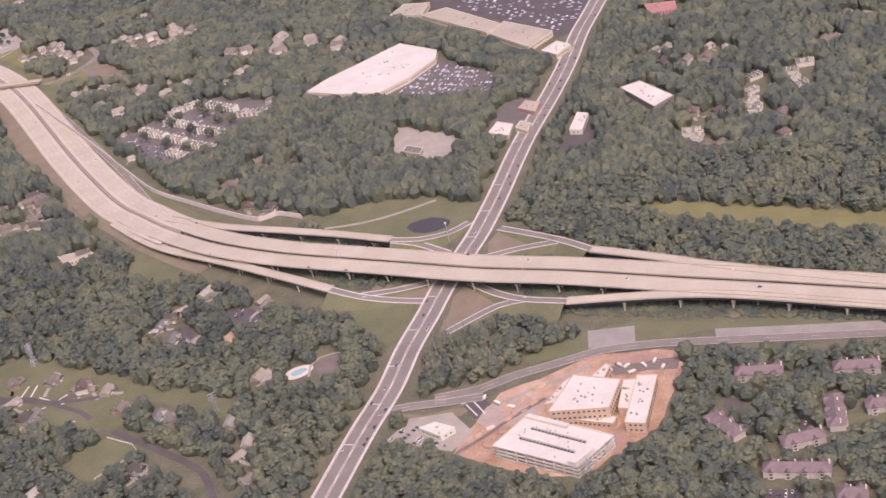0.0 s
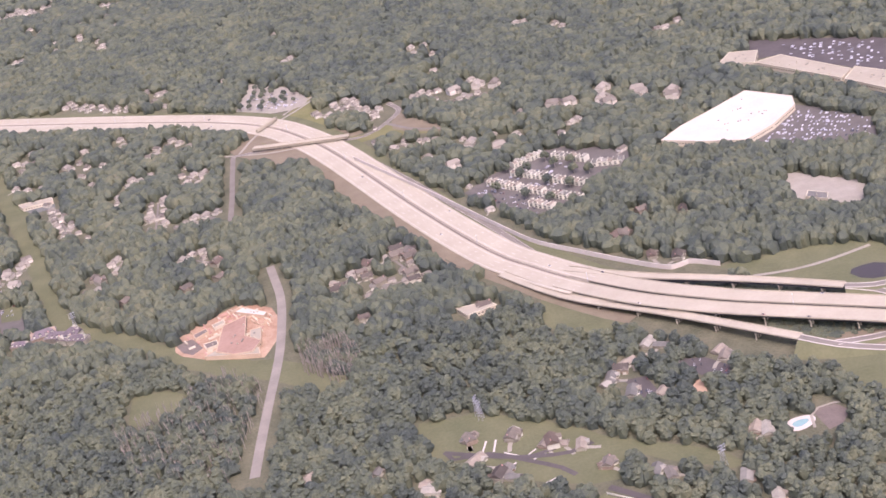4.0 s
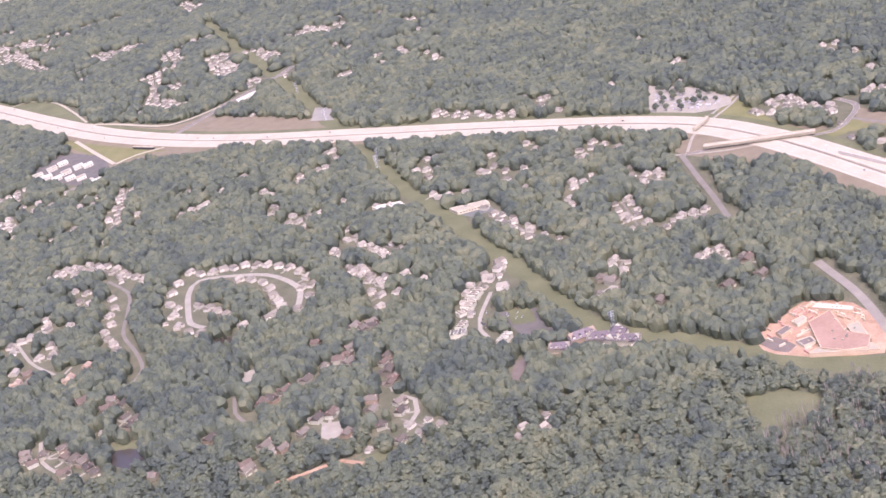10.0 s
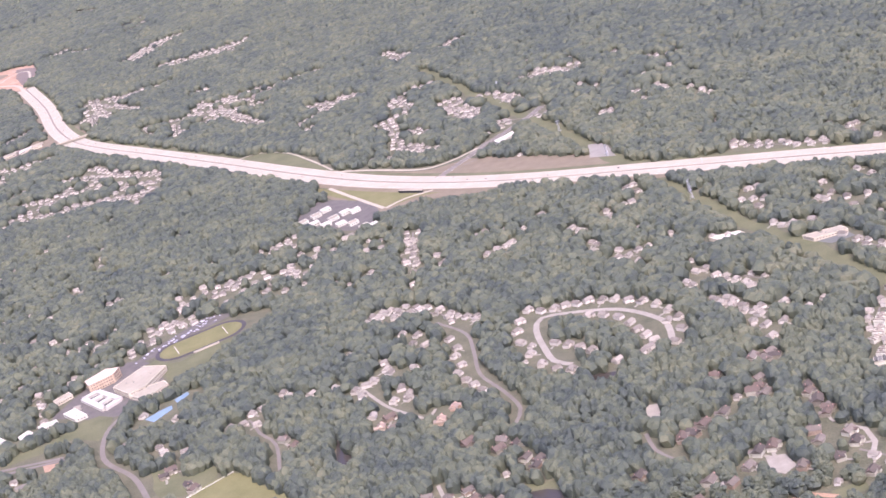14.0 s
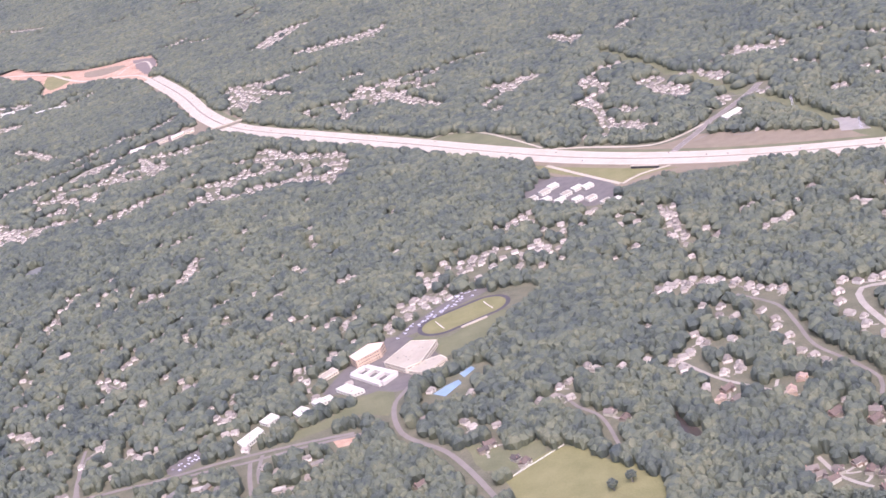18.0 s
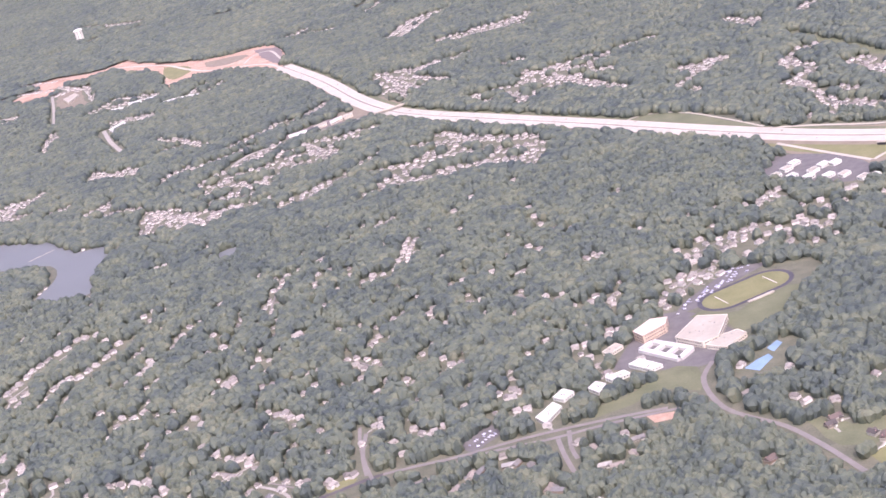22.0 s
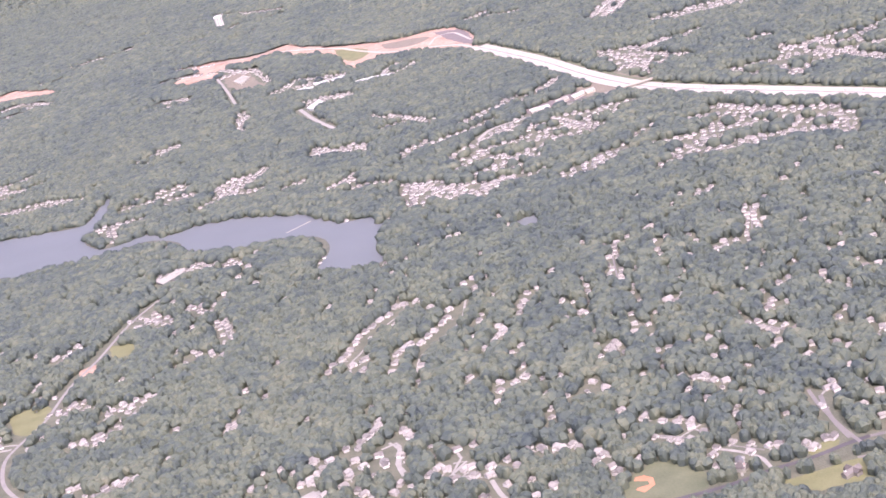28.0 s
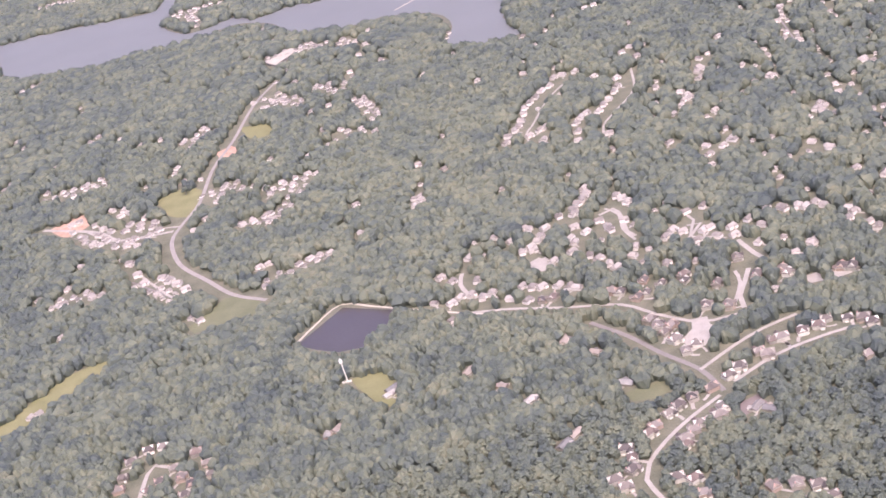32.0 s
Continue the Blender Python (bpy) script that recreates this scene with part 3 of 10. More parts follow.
field('retention_pond', [(-20.4, 539.3), (-18.7, 542.6), (-15.3, 543.9), (-10.6, 543.6), (-6.1, 541.3), (-3.4, 537.8), (-3.5, 534.8), (-5.6, 532.3), (-9.4, 530.7), (-14.5, 531.3), (-18.4, 534.3)], POND, 'small dark blue retention pond in the grass', 0.15, 1)
field('meadow', [(63.1, 514.5), (84.3, 509.4), (121.4, 484.9), (158.6, 458.9), (154.6, 448.4), (116.9, 470.3), (90.6, 490.4)], DRY_GRASS, 'long tan meadow strip between the woods', 0.06, 3)
field('grass_corridor', [(-193.5, 505), (-170.7, 502.6), (-148.7, 487.1), (-114, 457.8), (-94.8, 446.2), (-88.4, 435.7), (-92.4, 433.8), (-113.2, 447.2), (-124.2, 456.5), (-145.7, 462.8), (-188.7, 479.3)], GRASS, 'open green strip under the power line', 0.06, 3)
field('paddock', [(-134.8, 435.6), (-122.7, 423.2), (-136.1, 411.3), (-146.2, 415.1), (-145.6, 431.7)], GRASS, 'fenced green paddock beside the houses', 0.08, 0)
road('lane', [(-132.7, 438.6), (-121.7, 427.4), (-106.9, 411.9), (-98.3, 400.1), (-93.8, 381.2)], 2.6, DARK_ASPHALT, 'dark tarred lane bending between lawns', 2.5)
road('lane', [(-184.8, 481.5), (-165.9, 471), (-154.6, 466.4), (-141.6, 463.7), (-133.6, 466.7)], 2.2, DARK_ASPHALT, 'dark tarred lane past lawns', 2.5)
field('building_site', [(-17.4, 380.3), (-8.5, 395.5), (-0.5, 407.1), (23.1, 412.6), (35.4, 417), (61.1, 407.9), (59, 395.7), (43.4, 367), (29.8, 360.6), (13.7, 357.6), (-7, 370.1)], CLAY, 'bare orange clay of a building site', 0.1, 3)
field('car_park', [(-38.6, 395.7), (-29.9, 405.1), (-16, 403.4), (-10.4, 389.9), (-18.2, 382.1)], DRIVE, 'grey car park round a small clinic', 0.14, 0)
block('clinic', [(-27, 395.6), (-21.8, 396.7), (-15.8, 391.5), (-20.7, 388.7)], 2.2, WHITE_WALL, WHITE_ROOF, 'small white flat-roofed clinic beside a car park', 'building')
block('hospital', [(13.7, 382.9), (24.6, 399.7), (38.4, 391.2), (32.1, 377.7)], 6, PEACH_WALL, WHITE_ROOF, 'long white-roofed hospital block with rows of windows', 'hospital')
block('hospital_wing', [(35.4, 371.7), (44.3, 395), (50.2, 392.5), (41.3, 368.8)], 3.6, PEACH_WALL, WHITE_ROOF, 'low unfinished hospital wing with roof plant', 'hospital')
block('link_block', [(35.1, 380.8), (39.8, 395.1), (43.6, 393.9), (37.9, 379)], 3, PEACH_WALL, WHITE_ROOF, 'low white-roofed link block crowded with roof plant', 'hospital')
block('link_block', [(13.5, 391), (21.4, 401), (23.9, 402.6), (17.1, 390.8)], 3.4, PEACH_WALL, WHITE_ROOF, 'low white-roofed link block at the corner', 'hospital')
block('podium', [(18.7, 382.3), (20.2, 384.6), (33.9, 377.5), (32.2, 374.4)], 2.2, PEACH_WALL, WHITE_ROOF, 'low podium below the hospital front', 'hospital')
field('site_yard', [(37.2, 408.4), (60.4, 405.4), (57, 397.9), (48.9, 400), (37.5, 403.4)], BARE, 'grey-brown gravel yard of the building site', 0.13, 3)
field('site_track', [(2.1, 391.3), (8.8, 399.3), (13.5, 399.6), (9.4, 391.5), (5.1, 386.9)], SITE_FLOOR, 'worn pale track over the clay', 0.13, 3)
block('entrance_wing', [(30, 398.8), (36.1, 404.4), (37.2, 403.2), (33.6, 396.3)], 4.2, PEACH_WALL, WHITE_ROOF, 'narrow white-roofed entrance wing', 'hospital')
GARAGE = [(-5.3, 374.3), (7.8, 386.4), (30.9, 365.5), (17.7, 354.4)]
field('car_park', [(-35, 697.3), (-16.2, 675.9), (10.6, 663.7), (29.7, 657), (35.4, 679.7), (15.4, 710.2), (8.8, 717.9)], PARKING, 'grey car park full of cars beside the store', 0.12, 0)
parked([(-15.9, 681.6), (-5.2, 673.5), (10.9, 666.5), (29.1, 661), (33.4, 679.4), (14.9, 705.7), (8.2, 711.7)], 150)
block('shop_row', [(5.8, 780.5), (20.3, 782.6), (44.6, 738.9), (36.6, 730.2)], 3, TAN_WALL, TAN_ROOF, 'long tan flat-roofed row of shops', 'shops')
block('shop_row', [(37.5, 727.9), (47, 740.9), (68.1, 711), (53.6, 697.3)], 3, TAN_WALL, TAN_ROOF, 'tan flat-roofed row of shops with pale roofs', 'shops')
block('shop', [(58.8, 689.2), (67.8, 697.1), (73.5, 688.3), (64.9, 679.5)], 2.6, TAN_WALL, WHITE_ROOF, 'small pale-roofed shop beside the arterial road', 'shops')
block('shop_row', [(-10.9, 791.4), (-1.9, 804.7), (12.1, 797.5), (5.8, 780.5)], 3, TAN_WALL, TAN_ROOF, 'long row of tan flat-roofed shops', 'shops')
field('car_park', [(3, 793.2), (13.9, 825.8), (101.1, 760.6), (83.2, 713.3), (69.1, 707.6), (44.4, 753.2), (20.5, 791.3)], DARK_ASPHALT, 'dark car park with rows of cars before the shops', 0.12, 0)
parked([(21, 796.9), (25.6, 809.8), (94.5, 758.6), (80.7, 723.9), (70.8, 717.6), (50.2, 750.9)], 140)
block('shop', [(117.1, 719), (132, 713.6), (130, 702.5), (117.1, 705.6)], 2.6, BRICK_WALL, RED_ROOF, 'red-roofed shop beside the arterial road', 'shops')
block('warehouse', [(84.8, 622.6), (94.5, 625), (104.7, 600.6), (94.3, 593.7)], 2.8, GREY_WALL, WHITE_ROOF, 'white flat-roofed warehouse among trees', 'warehouse')
block('shop', [(56, 591.2), (62.4, 607.4), (66.6, 603.6), (61, 588.3)], 2.4, WHITE_WALL, WHITE_ROOF, 'long white flat-roofed shop', 'shops')
field('car_park', [(47.7, 578.1), (53.9, 592.9), (67.7, 606), (68, 584.7), (63.8, 578.5), (53.2, 571.4)], DARK_ASPHALT, 'dark blue-grey car park', 0.12, 0)
field('forecourt', [(20.2, 610.1), (26.2, 628.9), (35.5, 642.6), (47.5, 642.3), (50.4, 626.5), (39.8, 599.9)], PARKING, 'grey forecourt of a filling station', 0.12, 0)
block('filling_station', [(21.9, 608.3), (27.3, 618.2), (33.7, 611.7), (30.1, 600.9)], 2, TAN_WALL, WHITE_ROOF, 'pale-roofed filling station shop', 'shops')
block('shop', [(34.1, 607.6), (37.5, 613.4), (41.5, 608.4), (38.8, 601)], 2, TAN_WALL, TAN_ROOF, 'small shop with a tan flat roof', 'shops')
block('restaurant', [(38.3, 627.3), (42.7, 634.2), (48.5, 628.6), (44.9, 619.1)], 2.2, BRICK_WALL, TAN_ROOF, 'tan-roofed restaurant beside the road', 'shops')
field('car_park', [(-22.8, 618.1), (-16.7, 644.9), (-8.4, 634.6), (10.6, 616.9), (4.9, 599.9), (-3.4, 595.4)], DRIVE, 'pale grey church car park ringed by trees', 0.12, 0)
block('hall', [(-17.1, 609.6), (-14.7, 614.5), (-7.9, 608.1), (-9.9, 602.4)], 2.4, TAN_WALL, ROOF, 'dark-roofed hall beside a car park', 'hall')
field('court', [(-159.1, 707.1), (-135.7, 727.4), (-109.1, 737.9), (-77, 713.4), (-79, 694.1), (-99.7, 684.7), (-108.3, 666.8), (-130.9, 662.1)], PARKING, 'grey tarred court of a town house estate', 0.1, 1)
# town house estate
TOWN_ROWS = [[(-145.3, 710), (-132.2, 695.5)], [(-133, 714.7), (-118.2, 701.1)], [(-131.1, 693.3), (-121.5, 683.5)], [(-121.5, 681.3), (-106, 665.8)], [(-116.4, 696.1), (-101.7, 682.1)], [(-132.1, 724.2), (-116.7, 731.3)], [(-111.1, 725), (-96.7, 710.3)], [(-94.9, 702.8), (-80.4, 697.5)], [(-128.8, 674.1), (-119.6, 663.4)]]
COURT_TREES = [(-135.7, 719.8), (-125.9, 713.3), (-118.3, 693.3), (-112.4, 712), (-104.7, 699.1), (-130.1, 682.9), (-142.9, 698.3), (-104.5, 710.5), (-97.8, 694.5), (-129.8, 708.3), (-108.7, 683.4), (-115.6, 722), (-119.6, 671.4), (-110, 663.2)]
parked([(-155, 706.1), (-144.6, 703.1), (-128.5, 678.4), (-125.1, 659.2), (-136.1, 668)], 36)
parked([(-155.6, 700.7), (-138.3, 722.1), (-108.1, 715.5), (-104.1, 687.3), (-131.2, 666.3)], 70)
# flats
houses([(-101.2, 797), (-93.3, 794.5), (-73.6, 802.6), (-73.6, 780.4), (-55.2, 781.6), (-41.3, 766.9)], 'flats', 'tan blocks of flats')
houses([(-149.6, 767.9), (-135.8, 754.4), (-160.8, 744.1), (-138.2, 857.7), (-128.3, 852.9), (-152, 857.1)], 'flats', 'grey blocks of flats')
houses([(141.5, 604.3), (136.3, 590.5), (133.8, 579), (132.5, 570.2), (165.2, 606.6), (156.1, 591.5), (155.9, 584.9), (157.1, 601.2), (103.4, 564), (104.5, 558.6)], 'town', 'striped grey town houses')
houses([(105.5, 548.6), (110.9, 546.7), (141.4, 561.7), (136, 543.8), (115.3, 662.2), (108.8, 643.4), (119.3, 638.8), (128.4, 638.1), (109.5, 660.6), (139.3, 643.8), (199.8, 652), (206.7, 644.7), (185.7, 626.1), (180.4, 625.9), (132.9, 650.4), (107.8, 581.9), (118.2, 578.8)], 'house', 'houses in the woods')
houses([(-223.5, 885.5), (-216.9, 889.1), (-226.5, 869.5), (-204.9, 865), (-199.2, 847.7), (-234.8, 878), (-210.2, 878.5), (-190.1, 789.8), (-173.5, 764.6), (-175.2, 864.9), (-166.5, 865.1), (-94.1, 618), (-98.8, 618.7), (-87.8, 592.4), (-78.1, 586.2), (-83.3, 638.2), (-66.5, 628.8), (-119.7, 797.4), (-96.1, 764.4), (-93, 766.7), (-103.5, 752.3), (-125.9, 766.5), (-78.5, 712.7)], 'house', 'houses in the woods')
houses([(-194.5, 659.4), (-188.7, 648.2), (-187.8, 624), (-203.3, 629), (-208, 649.2), (-160.2, 582.7)], 'house', 'houses beside the highway')
houses([(-174.7, 485.8), (-159.9, 481.6), (-149, 472.4), (-164.3, 460.8), (-131, 452), (-116.8, 440.9), (-90.2, 426.7), (-84, 412.6), (-87.6, 405.3), (-83.5, 392.1), (-121.2, 410), (-156.7, 411), (-137.7, 465.8), (-112.5, 437.4), (-80.7, 452), (-77.6, 449.2), (-103.5, 522.6), (-98.8, 519.1), (-79.2, 501.1), (-80.3, 506), (-122.5, 501.2), (-120.6, 504.6), (-105.1, 487.3), (-113.2, 512.2), (-115.2, 491.7)], 'ranch', 'houses on lawns')
POOL = [(-66.8, 449.1)]
# the power line and the country road
road('service_road', [(-214.1, 805), (-187.8, 748.3), (-166.9, 701.3), (-148.5, 658.4), (-132.6, 618)], 3.6, ASPHALT, 'grey unfinished lane beside the highway', 1)
road('gravel_path', [(-54.5, 555.6), (-39, 553), (-24.5, 554), (-6.9, 558.2)], 1.8, DRIVE, 'pale gravel path above the ramp', 1)
road('lane', [(-279.1, 842.6), (-271.8, 864.1), (-261.4, 882.4)], 1.8, DRIVE, 'narrow pale lane down to the road', 1)
road('lane', [(-255.1, 892.2), (-237.9, 913.3)], 1.8, DRIVE, 'narrow pale lane beyond the highway', 1)
road('overpass_road', [(-282.9, 839.9), (-259.6, 836.7), (-231.1, 827.8), (-206.2, 821.3), (-193.5, 834), (-185, 850.5), (-191.2, 867.5)], 3.4, ASPHALT, 'grey road over the highway', 2)
road('lane', [(-193.5, 834), (-178.5, 814.5), (-161.4, 803.9)], 2.6, ASPHALT, 'pale lane to the houses', 2)
field('grass_verge', [(-259.6, 872.3), (-238.3, 914.4), (-223.7, 839.5), (-197.1, 817.6), (-226.4, 808.2), (-254.6, 808.1), (-275.7, 840.4)], DRY_GRASS, 'tan grass slopes round the overpass', 0.06, 3)
field('grass_patch', [(-203.4, 817.5), (-192, 833), (-160.5, 809.8), (-165, 801)], DRY_GRASS, 'tan mown grass beside the lane', 0.08, 3)
road('country_road', [(-254.0, 494.5), (-252.2, 523.9), (-250.1, 552.2), (-248.6, 569.5), (-247.5, 588.0), (-247.4, 608.3), (-247.8, 625.8), (-249.1, 642.3), (-252.3, 660.8), (-255.1, 676.1)], 4.0, PALE_ROAD, 'worn pale grey two-lane country road', 3)
road('country_road', [(-278.5, 744.6), (-279.5, 774.3), (-281.2, 804.2), (-282.9, 839.9)], 3, ASPHALT, 'grey two-lane country road', 2)
field('grass_corridor', [(-624, 1497.3), (-608.5, 1482.7), (-545.7, 1282.5), (-501.2, 1145.1), (-478.3, 1067.5), (-450.4, 971.6), (-429.3, 897), (-406.8, 838.1), (-392.3, 793), (-375.7, 746.7), (-360, 695.3), (-347.2, 665.7), (-333.2, 650.5), (-312.2, 632), (-294.6, 614.7), (-294.8, 603.5), (-314.5, 621.6), (-337.9, 639.7), (-356.1, 660.6), (-371.4, 698.3), (-388.4, 749), (-405.5, 798.6), (-419.9, 842), (-440.2, 899.5), (-461.4, 977.2), (-491.3, 1070.9), (-515.1, 1156), (-559.2, 1288.9)], GRASS, 'open green corridor under the power line', 0.06, 3)
field('grass_corridor', [(-314.7, 631.2), (-294.6, 614.7), (-266.3, 592.4), (-235.3, 571.3), (-215.5, 548.8), (-229.1, 545.5), (-249.7, 563.4), (-271.7, 578.6), (-294.8, 600.6)], GRASS, 'open green corridor under the power line', 0.06, 3)
field('glade', [(-310.3, 576.9), (-295.1, 577.6), (-282.6, 566.2), (-291.9, 556.3), (-308.9, 553.2)], GRASS, 'green glade in the woods', 0.06, 3)
field('lawn', [(-181.5, 500.7), (-169.1, 501.7), (-145.7, 484.4), (-139.4, 472.3), (-123.2, 458), (-129.1, 440.3), (-154.9, 451.1), (-171.1, 468.3), (-183.7, 480.9)], GRASS, 'broad green lawns round the houses', 0.06, 3)
field('grass_patch', [(-134.8, 589.9), (-105.3, 550.7), (-121.5, 540.1), (-139.7, 561.5)], GRASS, 'green clearing beside the highway', 0.06, 3)
field('building_site', [(-296.6, 620.4), (-281.7, 636), (-266.6, 643.3), (-254.2, 631), (-247.2, 617.9), (-254.4, 586.5), (-266.5, 589.6), (-280.5, 596.5), (-289.9, 604.2)], CLAY, 'orange clay building site beside the country road', 0.1, 3)
block('unfinished_wing', [(-287.2, 619.5), (-281.7, 623), (-280.3, 619.7), (-285.8, 615.6)], 1.6, PEACH_WALL, BARE, 'roofless unfinished wing on bare clay', 'school')
block('unfinished_wing', [(-279.1, 625.2), (-274, 628), (-273.2, 624.8), (-277.8, 621.8)], 1.5, TAN_WALL, TAN_ROOF, 'small unfinished wing with a tan roof', 'school')
block('unfinished_wing', [(-281.7, 608.7), (-275.8, 609.8), (-275, 605.3), (-279.9, 603.7)], 1.4, TAN_WALL, BARE, 'roofless unfinished wing on bare clay', 'school')
block('unfinished_wing', [(-261, 611.5), (-256.1, 612.1), (-255.9, 600.6), (-260.7, 599.9)], 1.5, PEACH_WALL, TAN_ROOF, 'unfinished wing with a tan roof', 'school')
field('spoil_ground', [(-294.6, 617.8), (-287.7, 617.5), (-282.5, 608.6), (-285.1, 602.8), (-291.1, 606.8)], BARE, 'brown spoil ground of the site', 0.3, 3)
field('spoil_ground', [(-271.9, 606.3), (-263.4, 602.1), (-263.3, 595.9), (-271.7, 600.1)], BARE, 'brown spoil ground of the site', 0.3, 3)
block('unfinished_wing', [(-280, 595.9), (-276.3, 599.1), (-256.3, 593.1), (-255.4, 586.7)], 1.8, PEACH_WALL, TAN_ROOF, 'long unfinished wing of the school', 'school')
block('site_office', [(-269.3, 633), (-265.6, 635.5), (-254.2, 625), (-255.4, 622.3)], 1.6, PEACH_WALL, WHITE_ROOF, 'long white site office', 'office')
block('school', [(-171.8, 584.3), (-158, 583.7), (-155.1, 579), (-167.7, 575.9)], 2.2, TAN_WALL, TAN_ROOF, 'long pale tan flat-roofed school', 'school')
block('clubhouse', [(-410, 842.1), (-390.1, 841.5), (-388.1, 835.2), (-405.8, 834.4)], 2, TAN_WALL, TAN_ROOF, 'long tan-roofed clubhouse beside the corridor', 'clubhouse')
field('pool', [(-406.6, 836.3), (-388.8, 838.7), (-386.2, 828.6), (-399, 826.6)], WATER, 'blue swimming pool beside the clubhouse', 0.15, 0)
block('clubhouse', [(-453.4, 875.2), (-436.9, 872.7), (-434.5, 865.9), (-449.9, 868.6)], 1.8, TAN_WALL, WHITE_ROOF, 'long white-roofed hall in the woods', 'hall')
field('court', [(-396.8, 705.6), (-377, 698.2), (-371, 670), (-385.3, 672.7)], PARKING, 'dark tarred court between town houses', 0.1, 0)
field('car_park', [(-285.8, 917.7), (-281.2, 971.1), (-244.4, 930.4), (-242.6, 901.3), (-263.5, 901)], DRIVE, 'pale car park with planted islands', 0.1, 1)
parked([(-282.1, 925.8), (-276, 955.1), (-246.6, 923.1), (-245.8, 907), (-263.3, 906.2)], 40)
houses([(-413.2, 688.2), (-411.4, 695), (-409.8, 709.4), (-407, 714.2), (-403.2, 725), (-395.8, 740.8), (-390.3, 750.1), (-389.1, 756.5), (-389.9, 727.5), (-393.4, 672.3)], 'town', 'striped town houses round a court')
houses([(-371.2, 651.5), (-361.1, 655.8), (-353.6, 650.9), (-348.3, 649.3), (-342.8, 643.8)], 'darkflats', 'dark-roofed town houses beside the corridor')
houses([(-212.2, 885.7), (-200, 853.7), (-232.6, 872.8), (-161.5, 865.6), (-140.7, 870.7), (-135.4, 760.4), (-173, 788.6), (-170.9, 869.7), (-150.5, 841.5)], 'house', 'pale houses beyond the highway')
houses([(-76.2, 787.3), (-56.3, 788.3), (-41.3, 773.6)], 'flats', 'tan blocks of flats')
houses([(-508.5, 1348.4), (-490.3, 1327.8), (-515.8, 1345.6), (-429.5, 1198.6), (-405.8, 1162.4), (-402.5, 1148.9), (-436.6, 1246.6), (-608.3, 1420.5), (-622.5, 1423.5), (-445.8, 1181.1), (-253.6, 1005), (-257.6, 999.3), (-352.1, 1008.4), (-172.7, 962.4), (-171.5, 948.7), (-163.7, 961.1), (-159.5, 938.6), (-160.9, 903.9), (-103.5, 960.5), (-98.4, 958.6), (-77.5, 930.3), (-80.7, 939.8), (-21.9, 880), (-26.7, 880.6), (-12.9, 887.9), (-343.9, 996), (-379.9, 1140.2), (-485.4, 1272.9), (-405.7, 1019), (-382.3, 995.5), (-411.4, 1017.3), (-335.3, 965.9), (-297.9, 990.4)], 'house', 'far houses in the woods')
houses([(-360.6, 919.2), (-356.3, 906), (-332.7, 884.7), (-319, 884.9), (-312, 875.1), (-324.3, 893.6), (-479.2, 997.3), (-483.9, 968.2), (-381.7, 894), (-386.4, 887.5), (-342.8, 840.4), (-305.1, 824.3), (-298.7, 824.4), (-308.2, 813.4), (-319.1, 797.1), (-298.9, 759.4), (-293, 759.5), (-287, 759.6), (-502.5, 884.4), (-513.8, 904.8), (-387.2, 821.7), (-377.6, 803.7), (-370, 787.3), (-391.5, 832.8), (-459, 824.9), (-451.4, 812.5), (-482.3, 1016.4), (-500, 963.5), (-300.6, 707.2), (-290.7, 711.6), (-281.4, 692.9), (-279.2, 675.8), (-336.5, 727.7), (-339.1, 722.5), (-345.6, 709.6), (-341.1, 703.8), (-295.3, 672.4), (-324.8, 673.3), (-410, 866.2), (-399.6, 864), (-368, 848), (-323.1, 770.4), (-315.4, 761.9), (-513.1, 918.2)], 'house', 'houses in the woods')
houses([(-464.7, 793.7), (-459.7, 783.6), (-454.8, 773.7), (-453.7, 759.2), (-456.4, 718.3), (-452.3, 719.3), (-468, 691.4), (-447.3, 678.3), (-445.6, 669.1), (-444.8, 657.9), (-453, 646.1), (-441.1, 606.5), (-449.3, 622), (-440.7, 630.3), (-489.9, 786.1), (-440.4, 751.9)], 'house', 'houses along a street')
houses([(-221.1, 634.7), (-222.8, 631.5), (-211.2, 643.8), (-208.7, 637.7), (-194.6, 652.7), (-188.3, 652.1), (-189, 631.4), (-210.9, 598.9), (-116.1, 508.5)], 'house', 'houses beside the woods')
houses([(-144.4, 469.8), (-174.2, 471.4), (-208.5, 479), (-234, 484.4), (-162.8, 456.2), (-191.3, 463), (-190.2, 459.2)], 'ranch', 'low houses on lawns')
road('lane', [(-184.5, 481.9), (-181.9, 475.7), (-169.6, 474.7), (-158.1, 466.9), (-152.3, 467.2), (-146.4, 468.2)], 1.8, DARK_ASPHALT, 'dark lane round the lawns', 1)
# the loop of houses and the streets round it
road('street', [(-491.2, 766.5), (-490.8, 783.6), (-496.6, 798.3), (-511.2, 817), (-531.6, 827.7), (-549.7, 832.2), (-553.7, 817.5), (-551.3, 794.4), (-547.7, 776.4), (-539.6, 767.4)], 3.2, DRIVE, 'pale concrete street in a loop of houses', 2.5)
houses([(-563.6, 821.7), (-561.3, 833.7), (-556.2, 845.8), (-549.5, 839.8), (-542.7, 838.4), (-536.6, 838.9), (-530.5, 836.4), (-524.4, 836.9), (-517.7, 832.3), (-510.9, 829.2), (-504.7, 823.4), (-498.6, 817.7), (-492.6, 809), (-487.9, 798.3), (-484.8, 786.8), (-485.2, 772.9), (-490.4, 760.6), (-562.3, 806.3), (-558.9, 790.2), (-554.1, 775), (-547.2, 765.6), (-541, 760.5)], 'brick', 'brick houses round a loop street')
